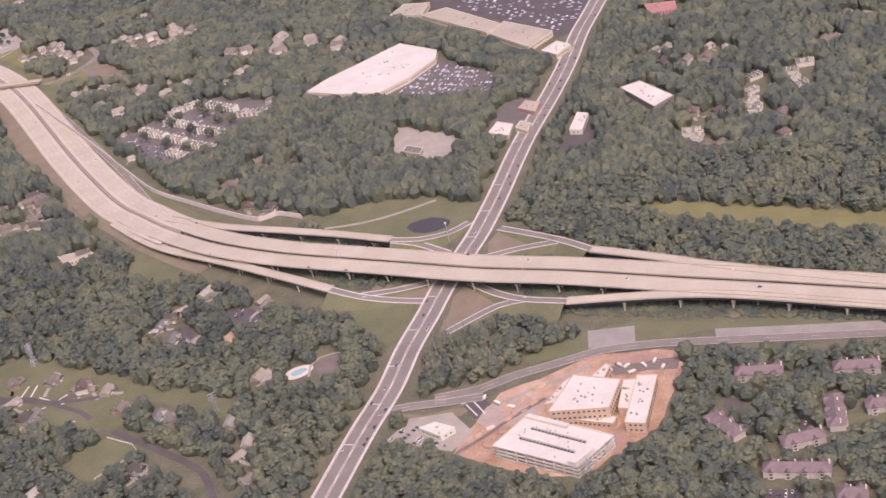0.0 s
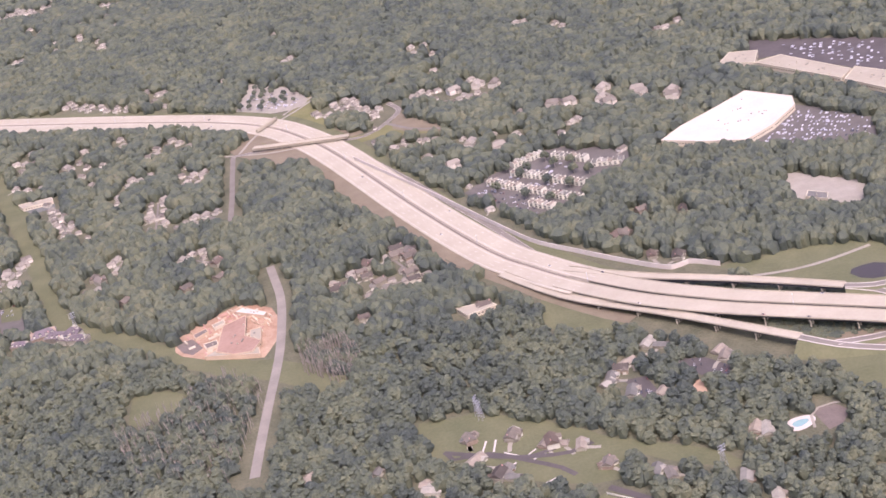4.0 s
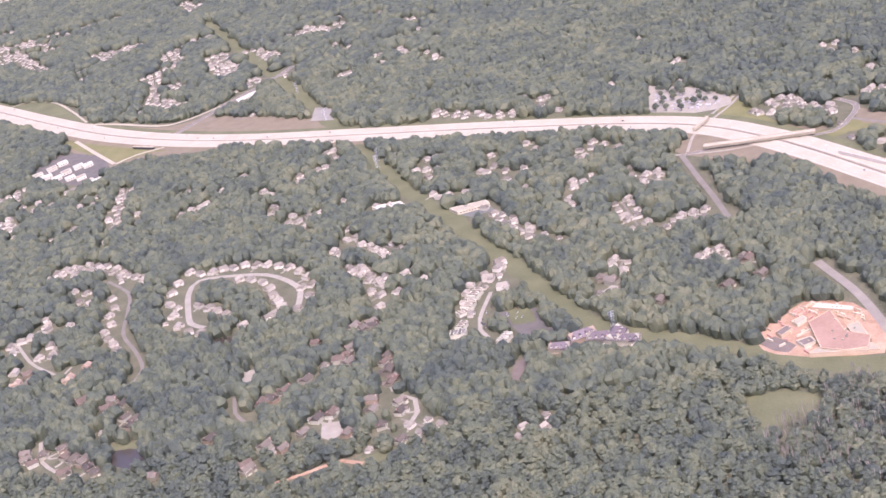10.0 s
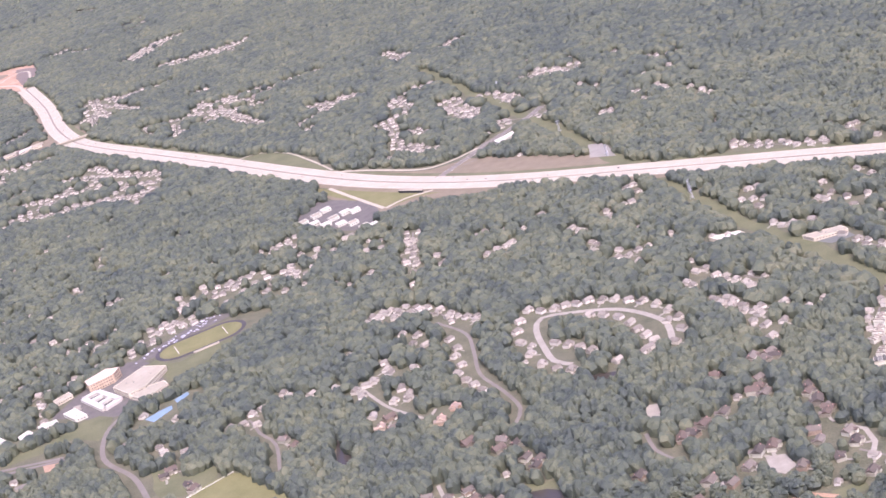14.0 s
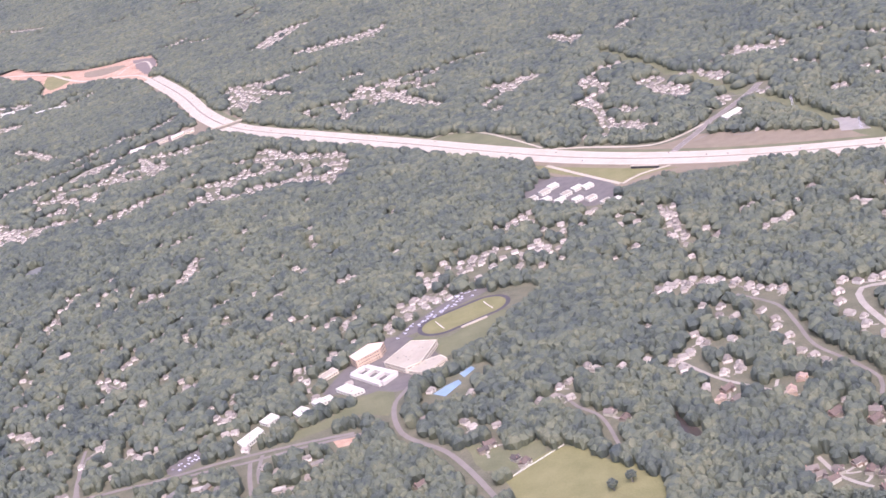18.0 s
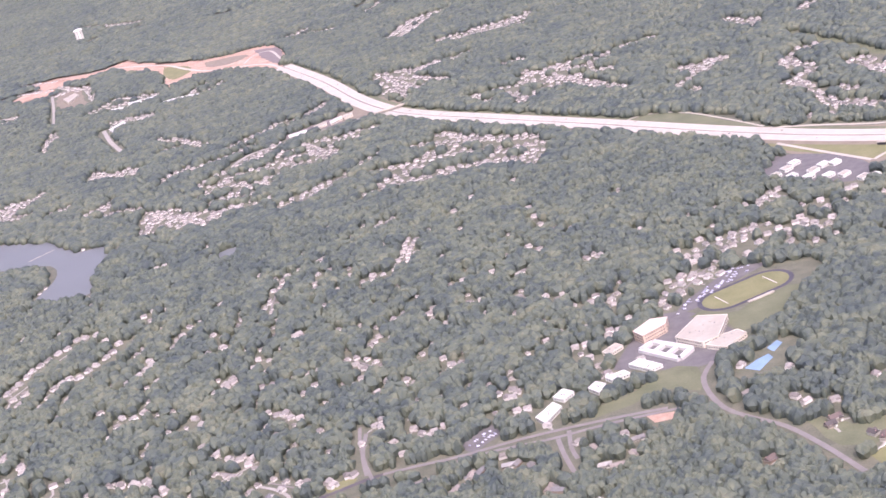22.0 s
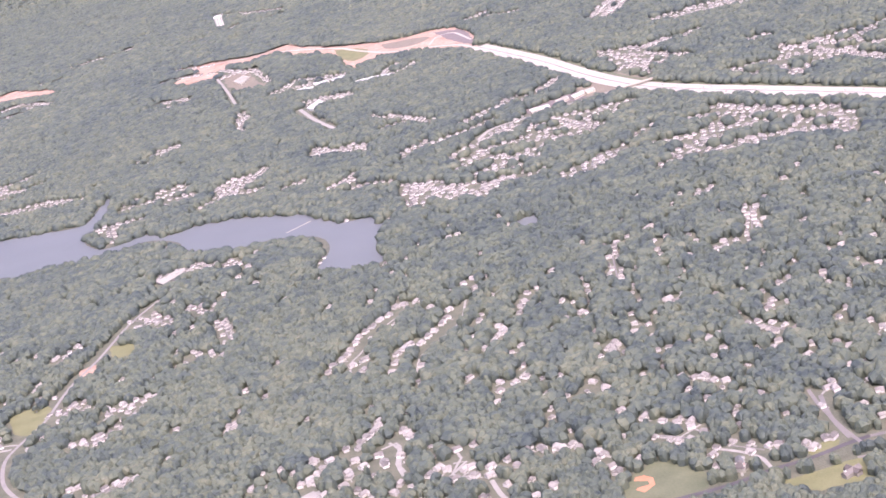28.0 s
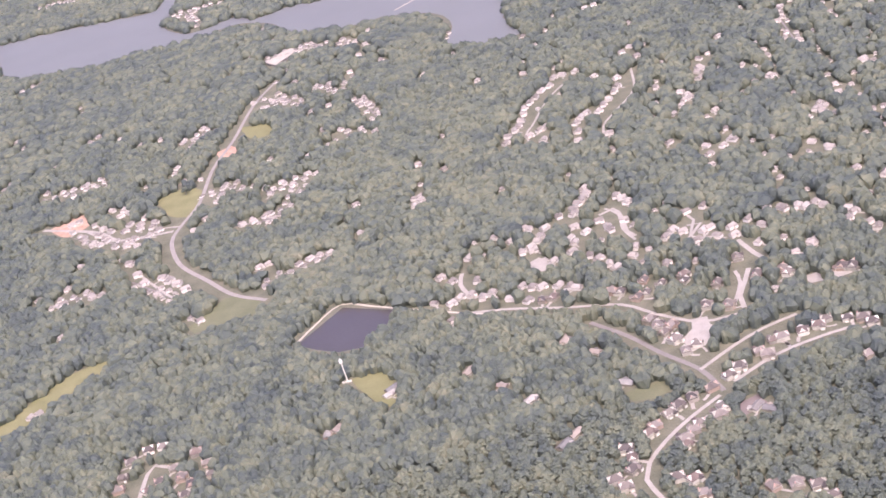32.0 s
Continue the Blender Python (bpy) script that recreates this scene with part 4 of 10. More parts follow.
houses([(-545.4, 795.6), (-539.8, 789.2), (-534.3, 783), (-529.5, 775.9), (-526.1, 817.9), (-518.9, 813.2), (-512, 805.6), (-507.6, 795.3), (-505.5, 785.4), (-502.3, 776.4), (-499.4, 768.3), (-502.8, 761.8), (-505.8, 759), (-518.4, 757)], 'brick', 'brick houses inside a loop street')
road('street', [(-606.4, 865.1), (-590.4, 839.1), (-586.8, 813.2), (-584.5, 784.2), (-574, 758.6), (-567.1, 736.2), (-570.4, 721.8)], 2, ASPHALT, 'grey street winding through trees', 1.5)
houses([(-642.7, 895.7), (-637.9, 899.3), (-632.9, 899.2), (-627.4, 892.2), (-617.5, 893), (-610.6, 888.4), (-603.8, 881.2), (-598.5, 871.1), (-583.8, 856.5), (-625.4, 860.2), (-617, 853.2), (-634.3, 828.4), (-595.5, 822.3), (-596.7, 812.3), (-593.4, 799.8), (-595.2, 790.7), (-591.4, 780.4), (-587.8, 773), (-583.9, 764.4), (-599, 835.6)], 'house', 'houses along a winding street')
road('street', [(-645.4, 803.8), (-631.8, 776.3), (-619.2, 759.8), (-610.2, 750.5), (-607.3, 759.1)], 1.8, DRIVE, 'pale street in the woods', 1.5)
houses([(-643.2, 805.8), (-639.4, 808.4), (-624.1, 791.2), (-620, 782.3), (-638.3, 767.5), (-633.7, 752.8), (-648.9, 802.5), (-645.1, 793.6), (-604.3, 742.4), (-597.8, 753.7)], 'brick', 'houses along a street in the woods')
road('street', [(-713.4, 798.8), (-705.2, 803.8), (-697.6, 785), (-687.5, 767.3), (-682.3, 734.7)], 1.8, ASPHALT, 'grey street in the woods', 1.5)
houses([(-704.5, 809.4), (-698.9, 812.8), (-715.1, 799.7), (-683.2, 768), (-677.6, 759), (-770, 845.1), (-749, 829.8)], 'house', 'houses in the woods')
field('creek', [(-656.4, 756.4), (-651.9, 751), (-647, 725.7), (-651.8, 720), (-655.5, 738.5)], POND, 'narrow dark creek in the woods', 0.1, 1)
field('pond', [(-570.1, 659.1), (-554.4, 654.1), (-550.4, 642.8), (-557.2, 637), (-567.7, 646.7)], POND, 'dark pond in the woods', 0.15, 3)
field('grass_patch', [(-572.5, 666.6), (-554.2, 660.7), (-554.4, 652.2), (-568.9, 655.6)], GRASS, 'green bank of a pond', 0.08, 3)
field('pond', [(-532.5, 751.5), (-520.4, 746.8), (-523.5, 742.3), (-535.7, 742.2)], POND, 'small dark pond behind the loop of houses', 0.12, 1)
houses([(-609.8, 668.3), (-605.7, 662.6), (-593.7, 670.9), (-590.9, 662.8), (-586.4, 657.8), (-581, 653.2), (-577.3, 646.8), (-611.3, 673.9), (-602.3, 668.5), (-573.7, 641.4), (-588.1, 647.5)], 'house', 'houses round a lane')
road('street', [(-606.8, 684), (-602.1, 664.6), (-593, 651.7)], 1.8, DRIVE, 'pale cul-de-sac', 1.5)
houses([(-592.4, 713.1), (-571.3, 701.7), (-562.5, 681.3), (-563.8, 676.9), (-579, 700.5), (-567.5, 686.5), (-576.5, 707.3)], 'house', 'houses in the woods')
houses([(-458.8, 793.4), (-457.6, 788.1), (-454, 779.8), (-450.3, 770.9), (-448.8, 766.4), (-448.8, 752.7), (-449.3, 739.7), (-447.7, 806.2), (-445.6, 800.9), (-436.2, 772.1), (-427.6, 759.2), (-479.7, 714.9), (-463.6, 702.3), (-464.3, 694.2), (-463.5, 686.9), (-446.3, 683.6), (-443.2, 661.3), (-492.2, 674.6), (-497.7, 668.8), (-482.9, 680), (-502.7, 667.4), (-482.3, 632.2), (-476.4, 641), (-470.4, 642.6), (-463.5, 622.5), (-497.6, 628.6), (-490.4, 622.7), (-505.7, 617.1), (-504.4, 612.1), (-545.9, 625.8), (-523.7, 646.5), (-453.8, 723.5), (-461.8, 722.2), (-452.8, 638), (-472.3, 819.6), (-474.6, 825.2), (-441.1, 638.9)], 'house', 'houses in the woods')
field('court', [(-514.7, 706.3), (-507.8, 705.2), (-505.4, 695.4), (-508.9, 685.4), (-515, 689.9)], DRIVE, 'pale turning circle in the woods', 0.1, 1)
field('court', [(-474.6, 637.6), (-466.9, 635.9), (-465.2, 625.7), (-470.3, 621.5), (-475.2, 626.3)], DRIVE, 'pale turning circle between houses', 0.1, 1)
road('street', [(-516.2, 681), (-514.5, 666.1), (-508.8, 654.7), (-504.5, 650.4)], 1.8, ASPHALT, 'grey street in the woods', 1.5)
road('street', [(-440.9, 645.7), (-434.7, 639.3), (-434, 627.8), (-439.1, 616.6)], 2.2, DRIVE, 'pale curved street', 2)
road('dirt_track', [(-492.5, 598), (-478.1, 600.5), (-465.7, 603.3), (-456.5, 597)], 2.4, CLAY, 'bare tan dirt track at the edge of the woods', 1)
field('glade', [(-459.7, 600.7), (-446.4, 602.6), (-443.3, 596.8), (-456.5, 594.9)], GRASS, 'green glade by a track', 0.06, 3)
field('bare_patch', [(-392.2, 651.8), (-385, 652.9), (-389.3, 629.8), (-394.1, 632.5)], BARE, 'bare red-brown earth in the woods', 0.06, 3)
parked([(-399.2, 710.7), (-389.2, 708.6), (-380.3, 695.5), (-393.3, 682.9), (-403.3, 692)], 24)
houses([(-719, 1072), (-706.3, 1067.9), (-686.1, 1030.5), (-701.7, 1015.8), (-715.3, 990.6), (-702.9, 981.9), (-732.2, 1002.5), (-741.4, 989.5), (-623.1, 1003.9), (-618.7, 990.1), (-567.6, 951.2), (-574.7, 987.4), (-580.1, 983.3), (-496.6, 883.6), (-500.5, 895.6), (-492.8, 871.9), (-451.2, 876.2), (-443.7, 873.2), (-519.1, 943.6), (-522.1, 951.1), (-515.8, 941), (-499.4, 953.6), (-617.5, 964), (-618.6, 950.3), (-599.4, 955.4), (-574.6, 946.7), (-562.3, 952.1), (-674.7, 1032.7), (-646.8, 970.8), (-743.7, 1025.6), (-751.9, 1006.4), (-767.6, 970), (-760.1, 969.5), (-774, 965.2), (-861.6, 1093.4), (-868.6, 1103.8), (-832.5, 1052.1), (-824.2, 1051.6), (-538.2, 990.5), (-477.4, 984.2), (-483.6, 995.2), (-462.6, 836.9), (-467.2, 836.2), (-414.4, 935.5)], 'house', 'houses in the woods')
houses([(-419.6, 934.6), (-382.3, 913), (-376.1, 882.2), (-376.2, 867.7), (-418.5, 873.7), (-415.1, 866.4), (-365.9, 878.6), (-331.5, 873.9), (-325.6, 884), (-336.3, 873.1), (-337.5, 835.7), (-343.1, 831.3), (-347.1, 816.8), (-346.7, 807.9)], 'house', 'houses in the woods')
# the second interchange
field('grass_verge', [(-781.6, 1344.5), (-761.8, 1348.3), (-733.1, 1321), (-708.3, 1274.6), (-689.3, 1235.2), (-727.3, 1273)], GRASS, 'green grass inside a curved ramp', 0.06, 3)
road('ramp', [(-784.3, 1345.3), (-762.1, 1350.3), (-733.6, 1324.9), (-707.4, 1275.4), (-687, 1230)], 2, CONCRETE, 'pale curved ramp', 1)
field('grass_verge', [(-704.4, 1195.7), (-642.9, 1142.1), (-583, 1090), (-615.8, 1100.3), (-644.3, 1099.2), (-677.8, 1150.7)], DRY_GRASS, 'tan grass inside the ramps', 0.06, 3)
field('car_park', [(-708.9, 1114.8), (-695.6, 1155.1), (-654.1, 1120.1), (-644.9, 1077.6), (-662, 1065.4)], PARKING, 'grey car park round white offices', 0.1, 1)
houses([(-642.2, 1329.8), (-638.6, 1308.2), (-590.3, 1318), (-585.2, 1303.4), (-578, 1305), (-579.3, 1279.2), (-592.4, 1301.9), (-573.2, 1290.7), (-565.9, 1323.8), (-546.8, 1303), (-551.4, 1319.4), (-542.5, 1285.3), (-585.4, 1322.2)], 'brick', 'orange-roofed houses')
field('grass_corridor', [(-524.1, 1213.5), (-513.9, 1194.8), (-494.6, 1126.1), (-500.9, 1123.5), (-515.7, 1157.3)], GRASS, 'open green corridor under the power line', 0.06, 3)
field('substation_yard', [(-495.8, 1108.6), (-484.2, 1101.7), (-481.1, 1067.2), (-497.8, 1078.8)], GREY_WALL, 'grey gravel yard with steel frames', 0.1, 0)
houses([(-496.8, 1345.2), (-502.1, 1337), (-486.9, 1346), (-479.8, 1341.8), (-513.3, 1360.5), (-426.3, 1297.9), (-419.7, 1294), (-415.2, 1254.6), (-427, 1194.5), (-431.9, 1208.7), (-478.4, 1174.4), (-471.9, 1175.7), (-452, 1204.7), (-447.5, 1205.1), (-412, 1177.8), (-406.8, 1155.2), (-447.8, 1345.5), (-419.8, 903.7), (-427, 919.9), (-420.9, 916.8), (-414.8, 913.8), (-390, 890.9), (-340.1, 996.9), (-345.2, 982.6)], 'house', 'far houses in the woods')
house_row([(-1015.7, 2049.5), (-991.6, 2124.9), (-943.5, 2136.2)])
house_row([(-1001.8, 2039), (-973.6, 2094.1)])
house_row([(-939.7, 1917.2), (-875.3, 1900.4), (-832.3, 1943.6)])
house_row([(-927.1, 1908.1), (-873.8, 1937.5)])
house_row([(-711, 1452.4), (-696.4, 1472.6), (-679.3, 1464.5)])
house_row([(-647.7, 1384.9), (-628, 1407.9)])
house_row([(-617.9, 1417.5), (-602.3, 1425.4)])
house_row([(-1169.9, 2278.5), (-1107.7, 2237.8)])
house_row([(-612.8, 1261.6), (-622.9, 1280.2)])
house_row([(-635.3, 1242.5), (-611.1, 1208.4)])
house_row([(-650.4, 1225.3), (-642.8, 1213.7)])
# the school
TRACK_ENDS = [(-777.8, 928.1), (-724.6, 948.4)]
field('playing_field', [(-784.5, 921), (-776.5, 927.2), (-764.6, 912.4), (-728, 930.5), (-723.4, 927.1), (-736.6, 901.3), (-756.1, 889.2), (-764, 886.8), (-767.9, 910.6)], GRASS, 'green playing field beside the running track', 0.06, 3)
field('car_park', [(-793.6, 927.2), (-785.1, 943.4), (-751.8, 977.1), (-733.4, 970.8), (-737.1, 966), (-766.6, 947.7), (-779.7, 931.1)], PARKING, 'grey car park beside the running track', 0.1, 0)
parked([(-791.9, 928.6), (-784.1, 942.7), (-751.9, 975.3), (-736.9, 968.7), (-766.6, 949.4), (-780.3, 933.2)], 60)
block('school', [(-816.3, 909.5), (-805.8, 920.2), (-796.6, 917.2), (-798.6, 908.8), (-811.9, 900.4)], 5.2, PEACH_WALL, WHITE_ROOF, 'three-storey orange school block with a pale roof', 'school')
block('gymnasium', [(-795.9, 892.4), (-781.3, 912.7), (-766.2, 904), (-774.8, 880.1), (-783.5, 876.8)], 3.4, TAN_WALL, TAN_ROOF, 'large pale-roofed school gymnasium', 'school')
block('school_wing', [(-782, 875), (-775.6, 882.1), (-764.4, 884.6), (-760.6, 877.6), (-773, 866.3)], 2.4, TAN_WALL, TAN_ROOF, 'low pale-roofed school wing', 'school')
COURT = [(-814.7, 892.9), (-807.5, 898.9), (-789.5, 878.2), (-797, 869.8)]
block('classroom_block', [(-822.7, 876.8), (-816.6, 880.2), (-806.1, 866.4), (-812.8, 864.2)], 2, WHITE_WALL, WHITE_ROOF, 'low white-roofed classroom block', 'school')
block('classroom_block', [(-835.8, 868.4), (-825.7, 871.4), (-823, 866.2), (-832.4, 862.8)], 2, WHITE_WALL, WHITE_ROOF, 'low white-roofed classroom block', 'school')
block('classroom_block', [(-845.3, 860.9), (-841, 866.6), (-836, 860.9), (-840.2, 852.4)], 2, WHITE_WALL, WHITE_ROOF, 'low white-roofed classroom block', 'school')
block('classroom_block', [(-863.8, 860.9), (-858.1, 867.8), (-852.7, 861.2), (-858.4, 855)], 2, WHITE_WALL, WHITE_ROOF, 'low white-roofed classroom block', 'school')
block('classroom_block', [(-873.5, 842.6), (-863.9, 854.9), (-859.7, 847.8), (-868.7, 833.5)], 2, WHITE_WALL, WHITE_ROOF, 'long low white-roofed classroom block', 'school')
block('classroom_block', [(-834.7, 900.6), (-827, 908), (-823.2, 902.5), (-831.3, 895.4)], 2, TAN_WALL, TAN_ROOF, 'low tan-roofed classroom block', 'school')
field('school_lawn', [(-846.9, 827.6), (-843.1, 839.6), (-826.9, 845.2), (-799.9, 865.4), (-790.2, 857.3), (-793.4, 828.8), (-808.8, 841.2), (-826.4, 833.8)], GRASS, 'sunlit green school lawn', 0.07, 3)
field('schoolyard', [(-831.3, 879.1), (-816.4, 914.9), (-796.9, 934.5), (-780.5, 923.3), (-764.3, 880.8), (-784.8, 857.4), (-803, 861.7)], PARKING, 'pale paved schoolyard', 0.05, 1)
clear_line([(-765.9, 831.8), (-746, 854.5)], 9)
field('tennis_court', [(-768.7, 841.9), (-761.1, 848.3), (-755, 851.4), (-753.5, 846.3), (-762.2, 835.2)], COURT_BLUE, 'blue tennis courts beside the woods', 0.12, 0)
field('tennis_court', [(-754.6, 858.4), (-748.2, 864.4), (-746.1, 860.1), (-751.9, 852.4)], COURT_BLUE, 'pale blue tennis court beside the woods', 0.12, 0)
road('school_road', [(-781.7, 859.1), (-788.5, 844.5), (-788.7, 826), (-784.1, 805.6), (-776, 792.4), (-761.7, 773.8), (-750, 747.9), (-739.6, 719)], 2.8, ASPHALT, 'pale grey road below the school', 2)
road('street', [(-914.4, 820.4), (-893.7, 821.4), (-866.9, 818.9), (-843.4, 819.5), (-825.9, 818.9), (-804.1, 817.1)], 2.6, ASPHALT, 'grey street below the school lawn', 2)
road('street', [(-863.8, 817.2), (-861.7, 799.5), (-857.6, 777.6)], 2.4, ASPHALT, 'grey side street', 1.5)
field('car_park', [(-914.2, 834.8), (-897.7, 853), (-889.4, 840), (-905.6, 825.3)], PARKING, 'dark car park with marked bays', 0.1, 0)
parked([(-910.5, 834.7), (-897.9, 849.9), (-891.6, 841.3), (-905.2, 828.7)], 16)
field('hay_field', [(-734.7, 731.7), (-706.7, 750.3), (-688.9, 728.8), (-664.6, 691.4), (-671.4, 674.4), (-702.8, 684.9), (-727.9, 700.8)], DRY_GRASS, 'broad sunlit yellow-green field with a white fence', 0.06, 3)
field('lawn', [(-753.6, 775), (-740.5, 770.5), (-733.6, 758.1), (-714.9, 761.7), (-713.7, 749.7), (-730.1, 739.8), (-745, 745.2)], GRASS, 'green lawn round a large house', 0.07, 3)
houses([(-728.9, 747.2), (-725.4, 741.5), (-743.7, 763.7), (-740.7, 767.7), (-773.4, 746), (-752.2, 798.2), (-748.5, 791.1), (-736.6, 786), (-772.6, 813.3)], 'house', 'large houses by the field')
houses([(-638.6, 892.9), (-634.9, 896.2), (-630.6, 887), (-621.3, 888.4), (-615.3, 888.1), (-605.9, 876.7), (-599.2, 867.5), (-589.4, 860.1), (-584.3, 852.2), (-619.4, 842.6), (-612.1, 837.4), (-633, 818.9), (-630.7, 813.9), (-618, 812.3), (-628.4, 778.8), (-620.9, 777.3), (-707.8, 799.9), (-700.2, 795.2), (-672.7, 814), (-660.4, 812.8), (-629.9, 761.1), (-627.9, 748), (-685.9, 819.1), (-689.3, 824.8)], 'house', 'houses in the woods')
houses([(-940.4, 1197.3), (-927.8, 1129.3), (-923.2, 1132.7), (-947.7, 1154), (-971.6, 1184.6), (-1024.2, 1194.6), (-1020.4, 1197.8), (-1012.4, 1167.9), (-995, 1143.5), (-982, 1117.4), (-978, 1131), (-1045.8, 1181.1), (-1021, 1145.7), (-1001.2, 1120.5), (-913.1, 1072.6), (-908.2, 1029.3), (-900.7, 1028.8), (-893.7, 1074), (-876.7, 1056.2), (-873, 1058.6), (-877.3, 1017.1), (-861.8, 1006.2), (-853.9, 996), (-835.3, 978.4), (-832, 985.2), (-827.8, 1055.9), (-850.7, 1003), (-931.8, 1036.1), (-934.5, 1028.5), (-951.4, 1040), (-958.3, 1035.3), (-968.3, 1005.5), (-965.9, 1012.8), (-1023.1, 1050.3), (-1111.3, 1108), (-1074.4, 1064.8)], 'ranch', 'houses among trees')
houses([(-1085.9, 1062.9), (-1007.2, 979.1), (-1000.8, 983.4), (-1061.1, 995.4), (-1036.9, 980.8), (-1029.4, 980.4), (-977.8, 977.4), (-972.5, 954.1), (-961.4, 928.2), (-941.9, 924.1), (-945.3, 904.1), (-956.8, 940.6), (-1021.2, 933.3), (-1012.1, 924.4), (-1006.1, 921), (-959.8, 884.5), (-956.9, 889.7), (-937.6, 868.8), (-926.6, 859.4), (-991.7, 895.4), (-948.4, 858.4), (-942.4, 842.6), (-1035.7, 885.8), (-1029.4, 877.2), (-888.4, 802.1), (-891.1, 812.2), (-847.8, 797.9), (-843.8, 778.7), (-832.5, 804.3), (-826.5, 796.8), (-830.1, 782.6), (-838.1, 775.7), (-884.6, 875.8), (-882, 881.2), (-864, 937.9), (-841.8, 900.4), (-829.8, 923.7), (-868.1, 833.3), (-918.8, 940.8), (-923.8, 951.9), (-823.3, 927.5)], 'ranch', 'houses among trees')
houses([(-709, 1076.7), (-704.5, 1084.9), (-686.1, 1045.1), (-702.6, 1025.5), (-697.1, 1010.2), (-739.4, 1013), (-725.2, 1012.1), (-717.7, 1016.5), (-746.8, 1008.6), (-778.6, 1023.1), (-768.3, 1005.1), (-772, 998), (-789.9, 978), (-782.9, 977.6), (-623.6, 991), (-624.1, 970.4), (-620.2, 1010), (-604.5, 969.2), (-650.8, 1014.5), (-667.1, 1051.6), (-663.1, 1054), (-874.6, 1265), (-908, 1251), (-865.3, 1186.7), (-861.9, 1164.4), (-921.6, 1227.9), (-801, 1170.5), (-858.6, 1142.9), (-1170.7, 1292.7), (-1163.7, 1294), (-763.8, 1032.3), (-731.3, 1027.5), (-706.9, 1018.3), (-686.3, 1011.9), (-640.8, 1011.4), (-558.8, 955.5), (-601.7, 951.4)], 'house', 'houses among trees')
house_row([(-789.9, 971.6), (-779.4, 979.7), (-761.6, 992.2)])
house_row([(-796.8, 955.9), (-786.6, 962)])
house_row([(-777.1, 1006.9), (-758.9, 1018), (-738.5, 1028)])
house_row([(-746.2, 1018.4), (-723.7, 1032.1)])
house_row([(-831.4, 966.7), (-824.8, 978.2), (-819.7, 985.6)])
# far estates and the end of the highway
house_row([(-1195, 1448.3), (-1158.7, 1405.1)])
house_row([(-698.7, 1437.3), (-681.1, 1465.2)])
house_row([(-706.2, 1439.9), (-687.5, 1450.3)])
house_row([(-671.8, 1453.2), (-666.2, 1457.7)])
house_row([(-644.7, 1375), (-627.5, 1396.5)])
house_row([(-654.9, 1326.6), (-641.7, 1320.6)])
house_row([(-1005.1, 2022.7), (-984.2, 2124.9), (-943.8, 2132.9)])
house_row([(-994.9, 2033.7), (-966.9, 2107.2)])
house_row([(-994.5, 2108.4), (-952.7, 2126)])
house_row([(-928.9, 1900.3), (-866.4, 1914.1), (-837.8, 1950.9)])
house_row([(-907.4, 1893.9), (-853.1, 1937.3)])
house_row([(-879.3, 1887.9), (-842.1, 1920.8)])
house_row([(-1085.2, 2364.4), (-1061.9, 2433.4)])
house_row([(-1069, 2303.1), (-1049.9, 2365.5)])
house_row([(-596.7, 1554.7), (-576.3, 1582.2)])
house_row([(-637.4, 1586.2), (-629.1, 1560)])
house_row([(-599.5, 1339.5), (-583.1, 1339.6)])
house_row([(-1374.6, 2757.9), (-1277.5, 2743.8), (-1201.3, 2687.6)])
house_row([(-1399.9, 2114.1), (-1344.6, 2120.8)])
house_row([(-1435.2, 2122.2), (-1394.5, 2123.7)])
house_row([(-1734.6, 3178.6), (-1559.4, 2979.8)])
house_row([(-1610.4, 2915.1), (-1549.6, 2920.3)])
house_row([(-1372.1, 1966.4), (-1318.6, 1970.2)])
house_row([(-1198.5, 1403.8), (-1171.1, 1431.5)])
house_row([(-1219.4, 1455.7), (-1199.3, 1463.5)])
house_row([(-1133.3, 1399.5), (-1177.4, 1405.1)])
house_row([(-1186.9, 2283), (-1148.2, 2311.6)])
house_row([(-1620.6, 2761.6), (-1578.7, 2803.2)])
house_row([(-2154.8, 3668.1), (-2076.9, 3697.6)])
house_row([(-1889.8, 3185.4), (-1852.5, 3161.8)])
house_row([(-1665.2, 3005.4), (-1625.1, 3034.3), (-1559.6, 2992.8)])
house_row([(-1653.5, 2902.5), (-1631.3, 2954.4)])
house_row([(-1739.7, 2889.8), (-1691.7, 2875.8)])
house_row([(-2010.5, 2988.6), (-1946.5, 3009.8), (-1862.6, 3004.8)])
house_row([(-1677.2, 2569.1), (-1606.5, 2522.1)])
house_row([(-1625.1, 2241.6), (-1582.7, 2244.6)])
house_row([(-1578.5, 2444.9), (-1520.7, 2352.6)])
house_row([(-1445, 2119.4), (-1413.9, 2166.2), (-1349.7, 2122)])
house_row([(-1392.1, 2011.6), (-1326.9, 1982.1)])
house_row([(-1547.7, 1913.2), (-1537, 1954.5)])
house_row([(-1426.1, 1644), (-1398.7, 1659.6), (-1386, 1700.1)])
house_row([(-1428.1, 1675.9), (-1391.9, 1684.4)])
house_row([(-1511.6, 1719.3), (-1479.3, 1722)])
house_row([(-1534.7, 1708.7), (-1525.3, 1721)])
house_row([(-1351.5, 1587.7), (-1329.5, 1596.9)])
house_row([(-1324.4, 1695.7), (-1298.6, 1692.4), (-1271.6, 1681.2)])
house_row([(-1219, 1487.7), (-1180, 1435.5)])
house_row([(-1214.6, 1457.7), (-1163.6, 1429.4)])
house_row([(-1153.1, 1379.4), (-1136.3, 1413.3), (-1115.7, 1411.6)])
house_row([(-1527, 1624.8), (-1505.5, 1616.4)])
